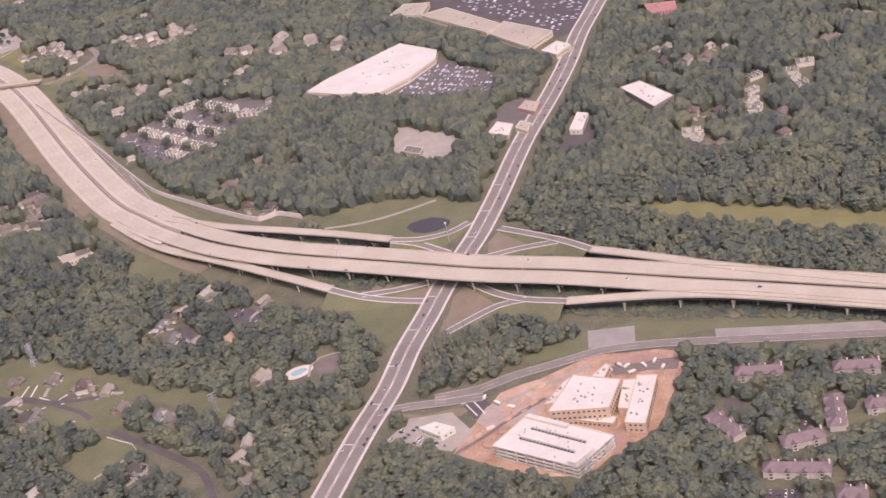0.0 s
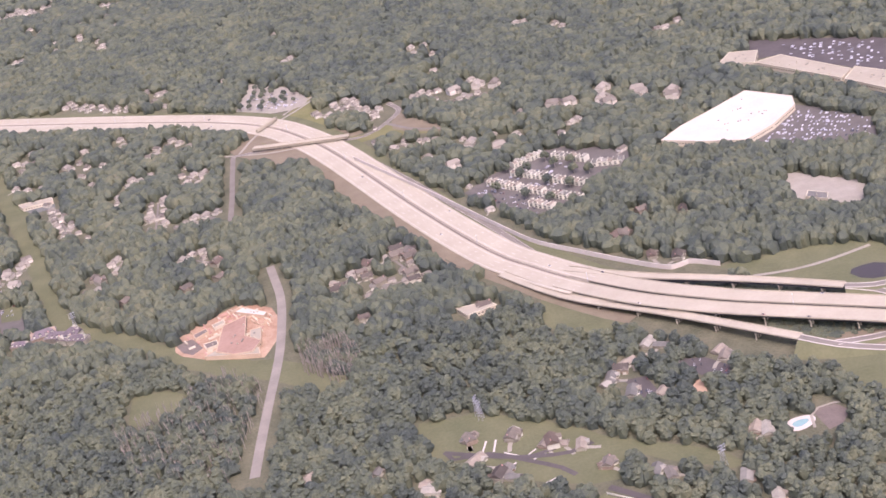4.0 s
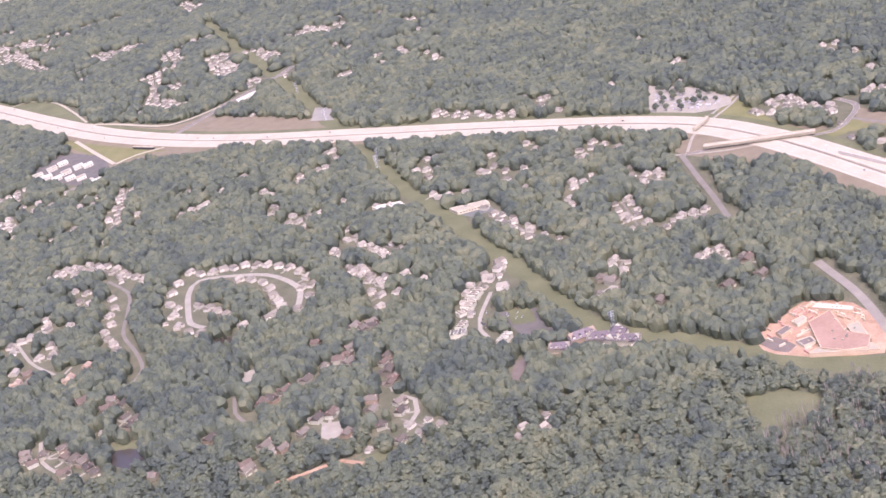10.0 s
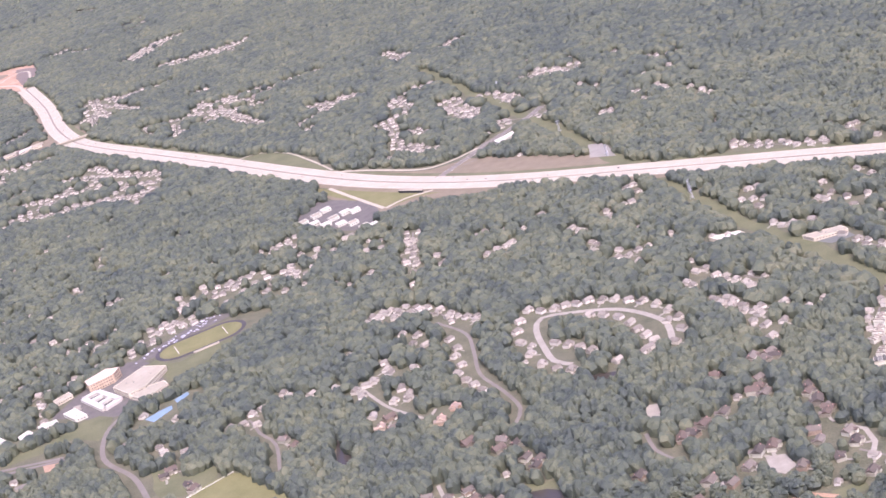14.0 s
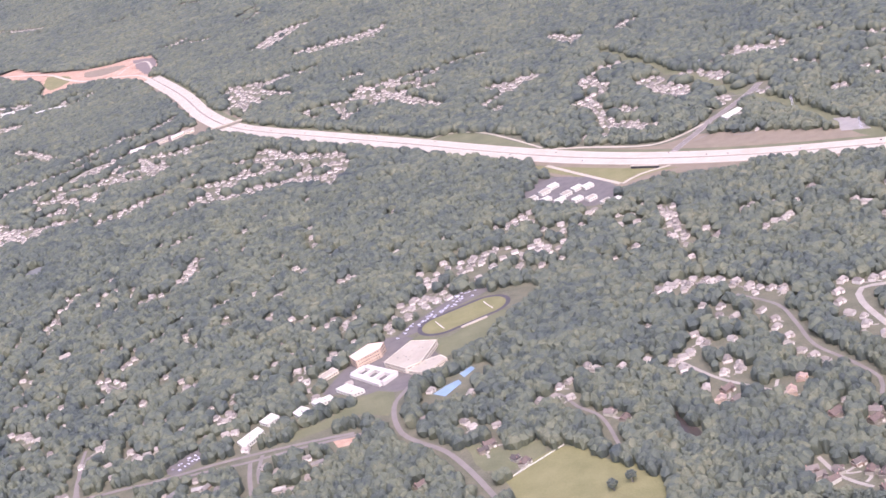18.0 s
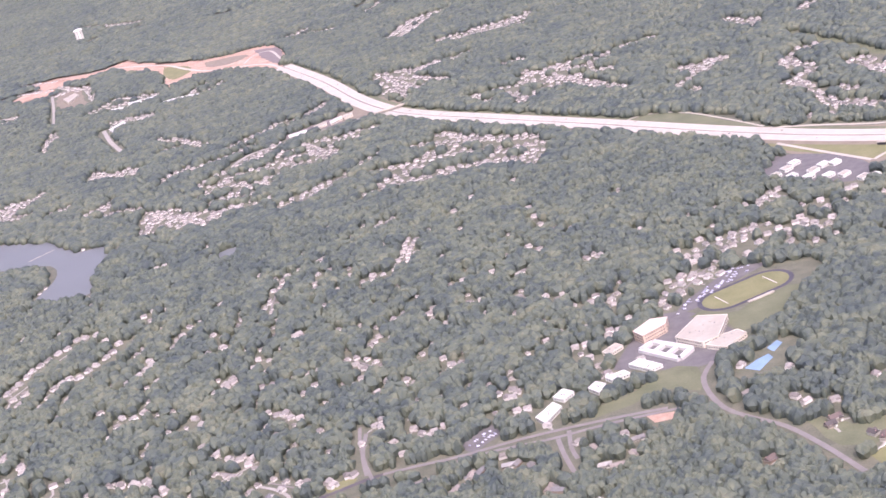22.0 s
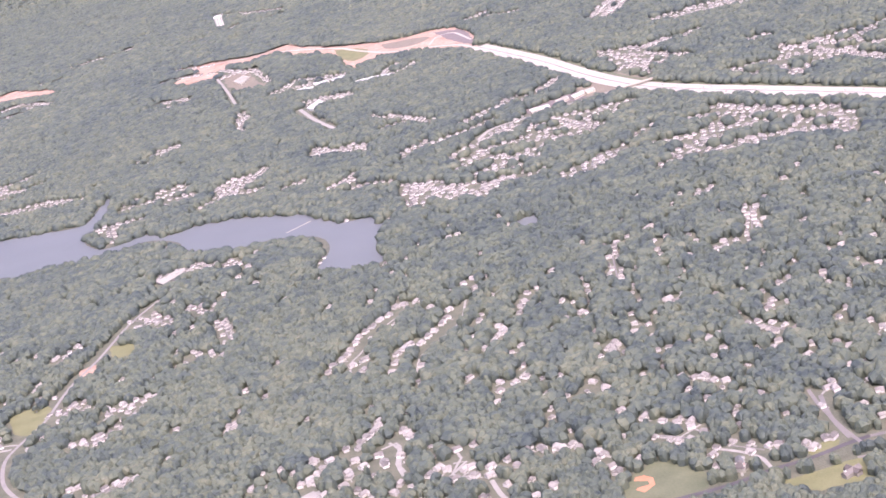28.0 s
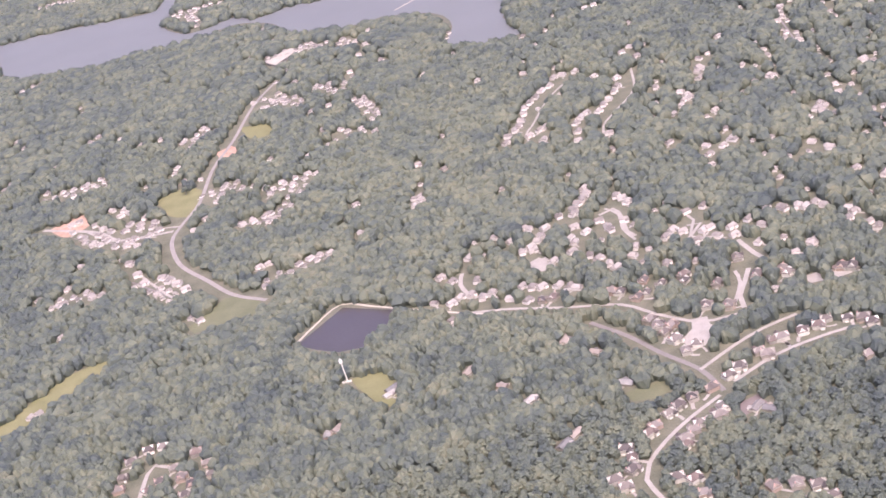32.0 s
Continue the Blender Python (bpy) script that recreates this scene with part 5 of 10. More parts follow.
house_row([(-1530.6, 1675.3), (-1507.9, 1685.5)])
house_row([(-1485.8, 1676.4), (-1450.8, 1665.8)])
house_row([(-1418.3, 1687.6), (-1429.5, 1656.9)])
house_row([(-1274.9, 1556.8), (-1265.1, 1566.9)])
house_row([(-1476, 2045.2), (-1456.7, 1995)])
# the street with the church, and the ball field
road('main_street', [(-1053.7, 809.3), (-1020.4, 811.4), (-1001, 816.3), (-981.6, 819), (-964.8, 824.2), (-952.1, 827)], 3, DARK_ASPHALT, 'dark fresh-tarred main street with white edge lines', 2.5)
road('main_street', [(-952.1, 827), (-930, 826), (-912.5, 825), (-884.7, 826.8), (-857.3, 826), (-830.8, 823.6), (-809.4, 820.5)], 2.8, ASPHALT, 'worn grey main street', 4)
road('street', [(-957.1, 823.2), (-962.2, 842.1), (-967.1, 868.9), (-968.9, 888.8)], 2, ASPHALT, 'grey side street', 1.5)
road('street', [(-961.6, 809.9), (-941.6, 808.7), (-924.1, 809.8)], 2, ASPHALT, 'pale lane behind the church', 1.5)
road('street', [(-858, 823.1), (-857.9, 804.9), (-855.6, 792)], 2.2, ASPHALT, 'grey side street', 1.5)
field('church_lawn', [(-998.5, 802.9), (-976.6, 808.6), (-959, 808.6), (-958.5, 791.8), (-982.9, 788.9)], DRY_GRASS, 'yellowed lawn round the church', 0.07, 3)
CHURCH = [(-967.1, 796.1)]
field('ball_field', [(-1069.2, 828.6), (-1063.5, 841.3), (-1053.2, 849.6), (-1042.2, 848.8), (-1027.8, 827.6), (-1028.7, 814.5), (-1043.1, 803.6), (-1067.2, 812.3)], GRASS, 'smooth green ball field with a curved outfield', 0.07, 0)
field('infield', [(-1061.9, 827.3), (-1057.7, 823.1), (-1052.4, 828.3), (-1052.8, 835.4), (-1056.8, 839.7), (-1061.2, 839.5), (-1062, 836.4), (-1055.2, 833.1), (-1055, 829.6), (-1060.5, 828.9)], INFIELD, 'orange clay infield of the ball field', 0.14, 0)
houses([(-882.8, 858.8), (-877.3, 858.3), (-888.3, 877.3), (-933.7, 859.9), (-929.8, 855.8), (-956.4, 883), (-939.3, 927.1), (-944.9, 934.5), (-976, 946.1), (-971.8, 967.7), (-913.2, 937.9), (-918, 937), (-970.2, 1001), (-1022.3, 1055), (-1025.9, 1052.7), (-1018.6, 1047.6), (-1027.9, 939), (-1014.9, 931.4), (-1046.8, 1015.8), (-1008.2, 982.6), (-1001.7, 962.1), (-884.2, 885.4), (-848.6, 919.2), (-842.6, 919.2), (-828.4, 929.8), (-875.6, 1013.1), (-834.4, 875.7), (-815.9, 882.1)], 'ranch', 'houses among trees')
houses([(-902.5, 803), (-906.8, 800.7), (-884.4, 801.9), (-877.8, 795.5), (-870.3, 769.6), (-866.1, 766.3), (-914.8, 789.8), (-931.5, 769.1), (-947.6, 772.8), (-888.2, 752.9), (-884, 755.9), (-849.1, 745.9), (-852.8, 745.2), (-857, 742.4), (-854.8, 807.3), (-905.6, 766.6), (-981, 832.7), (-971.2, 833.5), (-1012.1, 831), (-1023.5, 842.8), (-1023.8, 868.8), (-1037.2, 865.1), (-992.1, 838.5), (-921.9, 863.1), (-1042.5, 890.6), (-1033.3, 888.9), (-1018, 904.4)], 'ranch', 'houses near the church')
houses([(-1241.3, 1071.9), (-1239.5, 1081.7), (-1234.9, 1088.2), (-1232.2, 1094), (-1229.8, 1102), (-1227.9, 1112.3), (-1226.9, 1121.5), (-1223, 1129.1), (-1218.1, 1136.1), (-1213.6, 1145.5), (-1208.2, 1150.3), (-1204.2, 1163.6), (-1198, 1164.9), (-1189.4, 1164.5), (-1225.9, 1073.5), (-1219, 1078.5), (-1215.5, 1081), (-1217.5, 1061.3)], 'brick', 'houses along a street')
houses([(-1197.1, 1045.7), (-1195.9, 1059.9), (-1196.5, 1073.9), (-1192.6, 1080.8), (-1188.8, 1085.9), (-1181.2, 1083), (-1177.1, 1091.8), (-1173, 1098.9), (-1168.5, 1108.8), (-1165.7, 1117), (-1164.5, 1131.6), (-1178, 1044.7)], 'brick', 'houses along a street')
road('street', [(-1225.6, 1057.3), (-1227.9, 1079.3), (-1223.4, 1090.5), (-1210.6, 1129.1), (-1196, 1152.7)], 1.6, DRIVE, 'pale street between brick houses', 0.8)
road('street', [(-1181, 1036.1), (-1180.4, 1059.5), (-1171.6, 1077), (-1156.1, 1105.6), (-1153.2, 1145)], 1.6, DRIVE, 'pale street between brick houses', 0.8)
houses([(-1113.1, 1112.2), (-1115.2, 1093.4), (-1125.9, 1066.7), (-1129.4, 1064.3), (-1132.4, 1056.9), (-1138.7, 1047.3), (-1115.2, 1037.1), (-1088.1, 1095.2), (-1076.7, 1067.7), (-1063.7, 1000.7), (-1112, 988.6), (-1128, 989.9), (-1128.3, 978.3), (-1075, 959.1), (-1069.3, 948.1), (-1062.5, 915.2), (-1050.7, 901.9), (-1143.1, 1097.1), (-1147, 1162.6), (-1092.5, 1157.1), (-1110.3, 1126), (-1178.2, 1146.1), (-1223.6, 1187.8), (-1256.6, 1199.1)], 'house', 'houses in the woods')
houses([(-1141.8, 916.6), (-1181.3, 951.4), (-1200.1, 976.2), (-1201.5, 965.8), (-1205.2, 958.3), (-1208.2, 952.7), (-1217, 948.8), (-1225.1, 939), (-1228.1, 930.4), (-1237, 945), (-1253.9, 943.2), (-1233.1, 916.3), (-1213.2, 903.4), (-1196, 931), (-1191.3, 916.6), (-1165.4, 892.6), (-1156.1, 894.3), (-1151.4, 914.9), (-1142.7, 890.8), (-1132.7, 876.4), (-1104.8, 890.8), (-1095, 887), (-1075, 869.1), (-1070.9, 854.8), (-1123, 862.5), (-1100.2, 848.5), (-1150.7, 881), (-1182.9, 924.3), (-1204.1, 921.7), (-1209.6, 931.2), (-1132.5, 885.7)], 'white', 'pale houses in an estate')
houses([(-1414.7, 1275.6), (-1407.2, 1282.6), (-1424.5, 1385.4), (-1413.6, 1384.5), (-1377.4, 1280.8), (-1370.5, 1282.2), (-1358.5, 1274), (-1367.9, 1233.4), (-1336.6, 1213), (-1355.2, 1176.7), (-1329.1, 1155.5), (-1298.1, 1075.7), (-1281.1, 1057.3), (-1299.8, 1014.5), (-1295.8, 1020.2), (-1375.5, 1143.9), (-1419, 1266.6), (-1412.9, 1292.4), (-1393.9, 1398.5), (-1366.5, 1385.3), (-1354.5, 1369.2), (-1345.9, 1355.9), (-1349.7, 1331.4), (-1344.2, 1390.1), (-1355.1, 1296.4), (-1400.8, 1309), (-1381.1, 1230.7), (-1330.2, 1304.4), (-1296.1, 1243.4)], 'house', 'houses above the lake')
# the lake
field('lake', [(-1769.2, 1706), (-1728.2, 1702.9), (-1684.8, 1691.8), (-1634.4, 1676.5), (-1579.9, 1664.9), (-1582.3, 1761.6), (-1570.1, 1750.8), (-1554.8, 1679.4), (-1560.9, 1598.9), (-1533.1, 1547.2), (-1514.8, 1539.7), (-1480.3, 1552.1), (-1460, 1527.1), (-1427.7, 1535.7), (-1373.5, 1517), (-1309.3, 1471.5), (-1273.9, 1417), (-1245.3, 1409.2), (-1226.3, 1366.7), (-1232.6, 1327.4), (-1221.9, 1277.7), (-1244.6, 1277.6), (-1276.7, 1297.6), (-1273.4, 1347.9), (-1291.1, 1391.7), (-1335.9, 1419.7), (-1367.2, 1421.1), (-1421.8, 1455.7), (-1438.1, 1492.8), (-1477, 1527), (-1519.5, 1514.9), (-1573.6, 1523), (-1607.7, 1520.8), (-1669, 1544.3), (-1714.7, 1568.9)], WATER, 'long grey-violet lake between wooded banks', 0.15, 1)
field('pond', [(-1120.2, 1292.3), (-1100.7, 1294.6), (-1098.3, 1269.3), (-1111.5, 1270.3)], WATER, 'small brown pond in the woods', 0.12, 1)
# the reservoir, tower and the streets beside it
field('reservoir', [(-1361.3, 880), (-1338.2, 909), (-1306.7, 889.5), (-1311.2, 876.7), (-1319.5, 872.1), (-1321.9, 859.4), (-1337.5, 861.4), (-1350.1, 869.8)], POND, 'straight-edged dark violet reservoir', 0.2, 0)
road('reservoir_dam', [(-1363.6, 878.8), (-1352.2, 897.6), (-1339.4, 912.8), (-1321.2, 901.4), (-1305.5, 890.7), (-1272.4, 868.7), (-1255.2, 859.2)], 1.5, CONCRETE, 'pale concrete rim along the reservoir', 0.8)
TOWER = [(-1331, 829.9)]
field('yard', [(-1329.9, 831.5), (-1309.8, 829.5), (-1302.3, 804.3), (-1308.9, 796.5), (-1320.5, 812.7)], DRY_GRASS, 'tan yard with small sheds below the mast', 0.08, 1)
houses([(-1309.2, 807.5), (-1308, 812), (-1333.1, 788.9), (-1338.3, 785.6), (-1503.5, 876.7), (-1507.8, 874.7), (-1511.2, 961.7), (-1270.7, 809.9), (-1255.2, 790.1), (-1224.1, 816.1), (-1210.8, 799.1), (-1200.1, 767), (-1225.5, 737.8), (-1230.8, 731.6), (-1150.9, 725.6), (-1145.8, 722), (-1243, 772.5), (-1278.4, 862.9), (-1287.2, 885.4)], 'ranch', 'houses in the woods')
road('road', [(-1210.8, 827.3), (-1195.4, 807.1), (-1182.5, 785.3), (-1168.1, 763.8), (-1161.3, 743.5)], 2.4, ASPHALT, 'grey road to a crossroads', 2)
road('road', [(-1168.1, 763.8), (-1151, 776.4), (-1136.9, 784.4), (-1120.6, 789.5)], 2, DRIVE, 'pale road from the crossroads', 2.5)
road('street', [(-1156.1, 748.3), (-1142.2, 757.6), (-1128.8, 763.5), (-1110.8, 767.3), (-1100.9, 768.2)], 2, DRIVE, 'pale estate street', 2)
road('street', [(-1163.4, 740.9), (-1178.4, 729.3), (-1189.5, 718.1), (-1198.2, 705.6), (-1200.7, 694.9), (-1196, 680)], 2, DRIVE, 'pale curved estate street', 2)
field('lawn', [(-1203.6, 759.2), (-1183, 763.7), (-1182, 753.9), (-1199.6, 750.6)], GRASS, 'green lawn beside the road', 0.05, 3)
houses([(-1157.7, 752.8), (-1152, 757.5), (-1141.9, 765.5), (-1138.9, 761.7), (-1134.4, 771.7), (-1130.6, 772.2), (-1121.8, 772.8), (-1114, 774.8), (-1110.3, 778), (-1101.6, 775.1), (-1095.1, 771.8), (-1092.7, 767), (-1100.2, 742.9), (-1166.1, 746.6), (-1175.1, 742.6), (-1181.7, 739.4), (-1185.8, 735.5), (-1164.1, 730.2), (-1166.1, 725.5), (-1174.7, 723.3), (-1177.7, 719.2), (-1181.8, 714.8), (-1192.7, 728.7), (-1195.6, 724.9), (-1206, 717.7), (-1204.5, 710.2), (-1212.9, 697.9), (-1209, 692.2), (-1189, 690.2), (-1182.7, 687.6), (-1180, 677.3), (-1155.2, 671), (-1147, 669.5), (-1139.2, 666.4), (-1136, 658), (-1205.4, 702.7), (-1182.4, 711)], 'white', 'pale houses along estate streets')
houses([(-1284.1, 912.3), (-1278, 904.4), (-1273.7, 884.4), (-1267.7, 884.3), (-1261.9, 878.2), (-1256.7, 880.4), (-1278.2, 880.7), (-1264.3, 898.2), (-1268.3, 926.8), (-1241.1, 879.4), (-1236.3, 875.5), (-1231.1, 874), (-1222.6, 870.6), (-1217.1, 866.4), (-1213.9, 863.5), (-1247.5, 869.4), (-1239.1, 863.1), (-1232.1, 859.4), (-1226.3, 859.4), (-1197.4, 849.9), (-1193.4, 847.7), (-1186.2, 838.1), (-1181.8, 840.4), (-1181.5, 853.2), (-1173.6, 845.9), (-1162.9, 843), (-1162.6, 848.8), (-1157.2, 814.5), (-1147.6, 809.4), (-1148.8, 832.5), (-1183.8, 814.6), (-1180.8, 807.7), (-1175.1, 804.8), (-1178.4, 800.2), (-1175.2, 791.8), (-1171.8, 780.1), (-1166.1, 783.8)], 'white', 'white houses of a dense estate')
road('estate_street', [(-1272.5, 868.1), (-1249.3, 860.8), (-1221.5, 848), (-1194.7, 836.9), (-1180.3, 820.4), (-1161.7, 803.3), (-1143.7, 802)], 2, DRIVE, 'pale estate street', 1.5)
field('court', [(-1171.2, 792.4), (-1161.3, 805.7), (-1156.8, 798.2), (-1162.6, 782.1), (-1169.4, 779)], DRIVE, 'pale turning circle in the estate', 0.1, 1)
road('street', [(-1144.7, 810.6), (-1138.5, 829.7), (-1139, 841.7)], 1.8, DRIVE, 'pale cul-de-sac', 1.2)
field('court', [(-1238.3, 903.2), (-1230.3, 908.6), (-1224.9, 899), (-1232.7, 894.9)], DRIVE, 'pale turning circle in the estate', 0.1, 1)
field('court', [(-1100.7, 820.5), (-1092.8, 820.7), (-1089.5, 813.1), (-1097.6, 811.9)], DRIVE, 'pale turning circle in the estate', 0.1, 1)
houses([(-1234.5, 942.1), (-1230.8, 925.9), (-1244.4, 933.8), (-1239, 917), (-1234.2, 921), (-1212.8, 918.8), (-1210.8, 912.9), (-1192.7, 920.8), (-1200.4, 969.6), (-1202.7, 961.9), (-1208.8, 947), (-1184.2, 955.6), (-1179.1, 944.9), (-1160.9, 898.5), (-1146.2, 889.8), (-1140.6, 879.9), (-1123.1, 889.3), (-1117.9, 879.5), (-1085.9, 883.4), (-1079.7, 863.1), (-1118.4, 830.2), (-1116.6, 825.8), (-1130.2, 831), (-1093.2, 819.1), (-1088.6, 816.6), (-1135.8, 851.9), (-1200.5, 888.5), (-1204.4, 893.9), (-1223.5, 898.2), (-1195.6, 879.3), (-1192.7, 874), (-1183.6, 882.1), (-1181.2, 890.4), (-1168.7, 864.3)], 'white', 'white houses of a dense estate')
road('street', [(-1191.7, 945.2), (-1185.1, 933.9), (-1185, 916.2), (-1180, 899.7)], 1.6, DRIVE, 'pale cul-de-sac', 1)
road('street', [(-1154.9, 919.1), (-1148.8, 904.8), (-1153.1, 888.5), (-1142.5, 877.7)], 1.6, DRIVE, 'pale cul-de-sac', 1)
road('road', [(-1417.5, 1328.2), (-1431.7, 1281.3), (-1439.3, 1217.0), (-1448.3, 1170.2), (-1449.9, 1113.7), (-1457.5, 1082.7), (-1460.3, 1059.1), (-1448.3, 1021.0), (-1425.1, 986.7), (-1406.0, 959.5), (-1384.4, 942.0)], 2.8, PALE_ROAD, 'pale sandy road through fields', 4)
road('road', [(-1567.9, 1140.5), (-1522.0, 1110.3), (-1499.4, 1084.8), (-1462.1, 1076.8)], 3.0, DRIVE, 'pale sandy side road past the cleared plots', 4)
field('meadow', [(-1486.5, 1136.2), (-1468.9, 1148.8), (-1452.1, 1135.2), (-1451.1, 1091.9), (-1464.5, 1097.4)], DRY_GRASS, 'yellow-green meadow beside the road', 0.06, 3)
field('meadow', [(-1436.1, 1241.8), (-1412.2, 1232.5), (-1406, 1205.8), (-1427.1, 1210.9)], DRY_GRASS, 'yellow-green meadow beside the road', 0.06, 3)
field('meadow', [(-1430.4, 932.9), (-1411.2, 957.3), (-1387, 943.1), (-1384.1, 931.7), (-1406.5, 927.1), (-1425.7, 924.2)], GRASS, 'green meadow with a farm yard', 0.06, 3)
field('grass_corridor', [(-1534.8, 863.4), (-1510.9, 892.9), (-1493.4, 915.2), (-1472.9, 920), (-1470.9, 910.5), (-1490.5, 889.3), (-1510.2, 866.1), (-1530.4, 848.5)], DRY_GRASS, 'tan open strip through the woods', 0.06, 3)
field('bare_patch', [(-1451.6, 1200.9), (-1439.6, 1207.7), (-1430.6, 1186.6), (-1442.1, 1177.8)], CLAY, 'bare tan earth beside the road', 0.08, 3)
field('building_site', [(-1564.6, 1139.5), (-1540, 1150.5), (-1529, 1129.1), (-1544.2, 1115)], CLAY, 'bare orange earth of a new estate', 0.08, 3)
road('street', [(-1532.8, 1118.9), (-1506, 1087.5), (-1481.3, 1081.5), (-1470.4, 1086.2), (-1457.9, 1081.3)], 1.8, DRIVE, 'pale street of a new estate', 1)
houses([(-1545.2, 1133.4), (-1540, 1135.7), (-1525.3, 1121.5), (-1517.4, 1111.5), (-1510.1, 1103.7), (-1518.5, 1101.7), (-1501.4, 1074.8), (-1493, 1071.6), (-1484.3, 1066.6), (-1516.9, 1140.1), (-1487.6, 1111.4), (-1478.1, 1098.6), (-1497.1, 1106.4), (-1488.4, 1094.3), (-1499.3, 1097.3), (-1541.1, 1119.4), (-1507.9, 1126.4), (-1502, 1127.3), (-1489, 1101.6), (-1478.8, 1078.4), (-1473.1, 1083.5), (-1510.1, 1088.2), (-1529.4, 1103.8), (-1519.9, 1088), (-1507.7, 1135.4), (-1488.8, 1080), (-1479.2, 1091.4)], 'brick', 'new brick houses')
road('street', [(-1478.9, 1028.6), (-1455.7, 991.5), (-1443, 972.8)], 1.8, DRIVE, 'pale street of town houses', 1)
houses([(-1475.5, 1020.7), (-1484.3, 1040.9), (-1451.9, 1000.3), (-1445.3, 993.1), (-1438.3, 982.2), (-1469.1, 1006), (-1456.6, 1006.6)], 'town', 'pale town houses')
houses([(-1632.7, 1332.8), (-1615.9, 1315.3), (-1645.9, 1354.1), (-1569.2, 1300.9), (-1563.9, 1309), (-1593.5, 1387), (-1519, 1260.3), (-1503.1, 1260.6), (-1623, 1252.5), (-1625, 1243.2), (-1557.7, 1190.4), (-1550.3, 1205.9), (-1540.1, 1209.6), (-1582.5, 1211.1), (-1588.5, 1262.6), (-1468.9, 1259.5), (-1470.1, 1237.6), (-1473.1, 1228.6), (-1481.6, 1240), (-1477.7, 1189.2), (-1478.2, 1179.4), (-1407.5, 1273.8), (-1402.7, 1270.1), (-1381.4, 1284.7), (-1371.8, 1277.3), (-1342.5, 1224.8), (-1333.3, 1206.4), (-1362.8, 1370.7), (-1389, 1385.6), (-1435.3, 1113.4), (-1433.7, 1131), (-1425.6, 1130.6), (-1403, 1106.7), (-1397.8, 1094.3), (-1391.4, 1108.5), (-1382.7, 1098.3)], 'house', 'houses above the fields')
houses([(-1374.1, 1111.3), (-1368, 1107.2), (-1412.4, 1055.8), (-1404.9, 1055.4), (-1397.9, 1059.6), (-1394.4, 1061.7), (-1436.1, 1104.9), (-1440.5, 1081.1), (-1446.1, 1067.5), (-1671.4, 1509.8), (-1680.4, 1501.7), (-1663.4, 1511.2), (-1299.6, 1024), (-1296.1, 1025.9), (-1331.9, 996), (-1337.5, 1039.3), (-1350.2, 1169.5), (-1339.9, 1167.4), (-1393.5, 986.4), (-1388.3, 987.2), (-1361.8, 979.6), (-1356.7, 980.4), (-1349.9, 980.2), (-1368.3, 976), (-1520.8, 1057.4), (-1540.8, 1022.2), (-1523.5, 1027.9), (-1501.6, 1005.2), (-1496.3, 1006), (-1523.8, 1006), (-1428.7, 943), (-1422.7, 936.7), (-1114.7, 1103.8), (-1126.9, 1072), (-1129.4, 1079), (-1119.4, 984.4), (-1058.1, 1001.2), (-1059.9, 1007.1), (-1149.1, 1183.1), (-1155.7, 1176.7), (-1146.7, 1007.6)], 'house', 'houses in the woods')
block('depot', [(-1431.4, 1376.4), (-1418.5, 1394.5), (-1410.1, 1399.1), (-1406.8, 1384.7), (-1421.2, 1362.5)], 2, GREY_WALL, TAN_ROOF, 'long tan-roofed depot above the lake', 'depot')
road('street', [(-1427.7, 762.7), (-1427, 791.2), (-1424.3, 797.1), (-1416.5, 792.5)], 2.2, DRIVE, 'pale new estate street', 2)
houses([(-1437, 803.7), (-1429.8, 811.2), (-1421.8, 810.3), (-1413.1, 789.2), (-1418.7, 781), (-1408.1, 779), (-1403.2, 797.7), (-1396.6, 787), (-1392.3, 776.2), (-1401.4, 771), (-1438.9, 791.5), (-1439.1, 781.6), (-1424.1, 775.6), (-1403.5, 764)], 'white', 'large new brick houses on pale drives')
field('car_court', [(68, 378.7), (72.6, 373), (70, 367.3), (65.8, 372.7)], DARK_ASPHALT, 'dark car court between the flats', 0.1, 0)
field('car_court', [(83.1, 361.3), (89.3, 357), (86.4, 351.1), (81.7, 355.4)], DARK_ASPHALT, 'dark car court between the flats', 0.1, 0)
field('car_court', [(64.7, 331.8), (76.3, 327.4), (75, 321.2), (62.9, 325.7)], DARK_ASPHALT, 'dark car court before the flats', 0.1, 0)
field('lawn', [(99.2, 356), (109.7, 353), (106.7, 344.8), (97.3, 347.4)], GRASS, 'green lawn behind the flats', 0.08, 3)
parked([(64.7, 330.7), (75.7, 326.6), (74.7, 322.3), (63.5, 326.5)], 14)
parked([(83.1, 360.1), (88.8, 356.4), (86.5, 352.3), (82.1, 355.8)], 5)
parked([(-37.2, 395.8), (-29.5, 403), (-26.4, 402.7), (-28.8, 395.6), (-19.6, 385.8), (-11.9, 389.6), (-18.1, 382.7)], 16)
APARTMENTS = [[(73.6, 386.7), (87.6, 382.4)], [(102.1, 377.9), (115.4, 373.8)], [(60.8, 368.1), (66.4, 355.4)], [(97.4, 363.9), (93.8, 348.8)], [(76.6, 347.3), (89.1, 347.3)], [(68.5, 337.9), (85.9, 331.2)], [(84.1, 320.1), (91.4, 317.4)], [(105.6, 355.3), (111.3, 354.5)]]
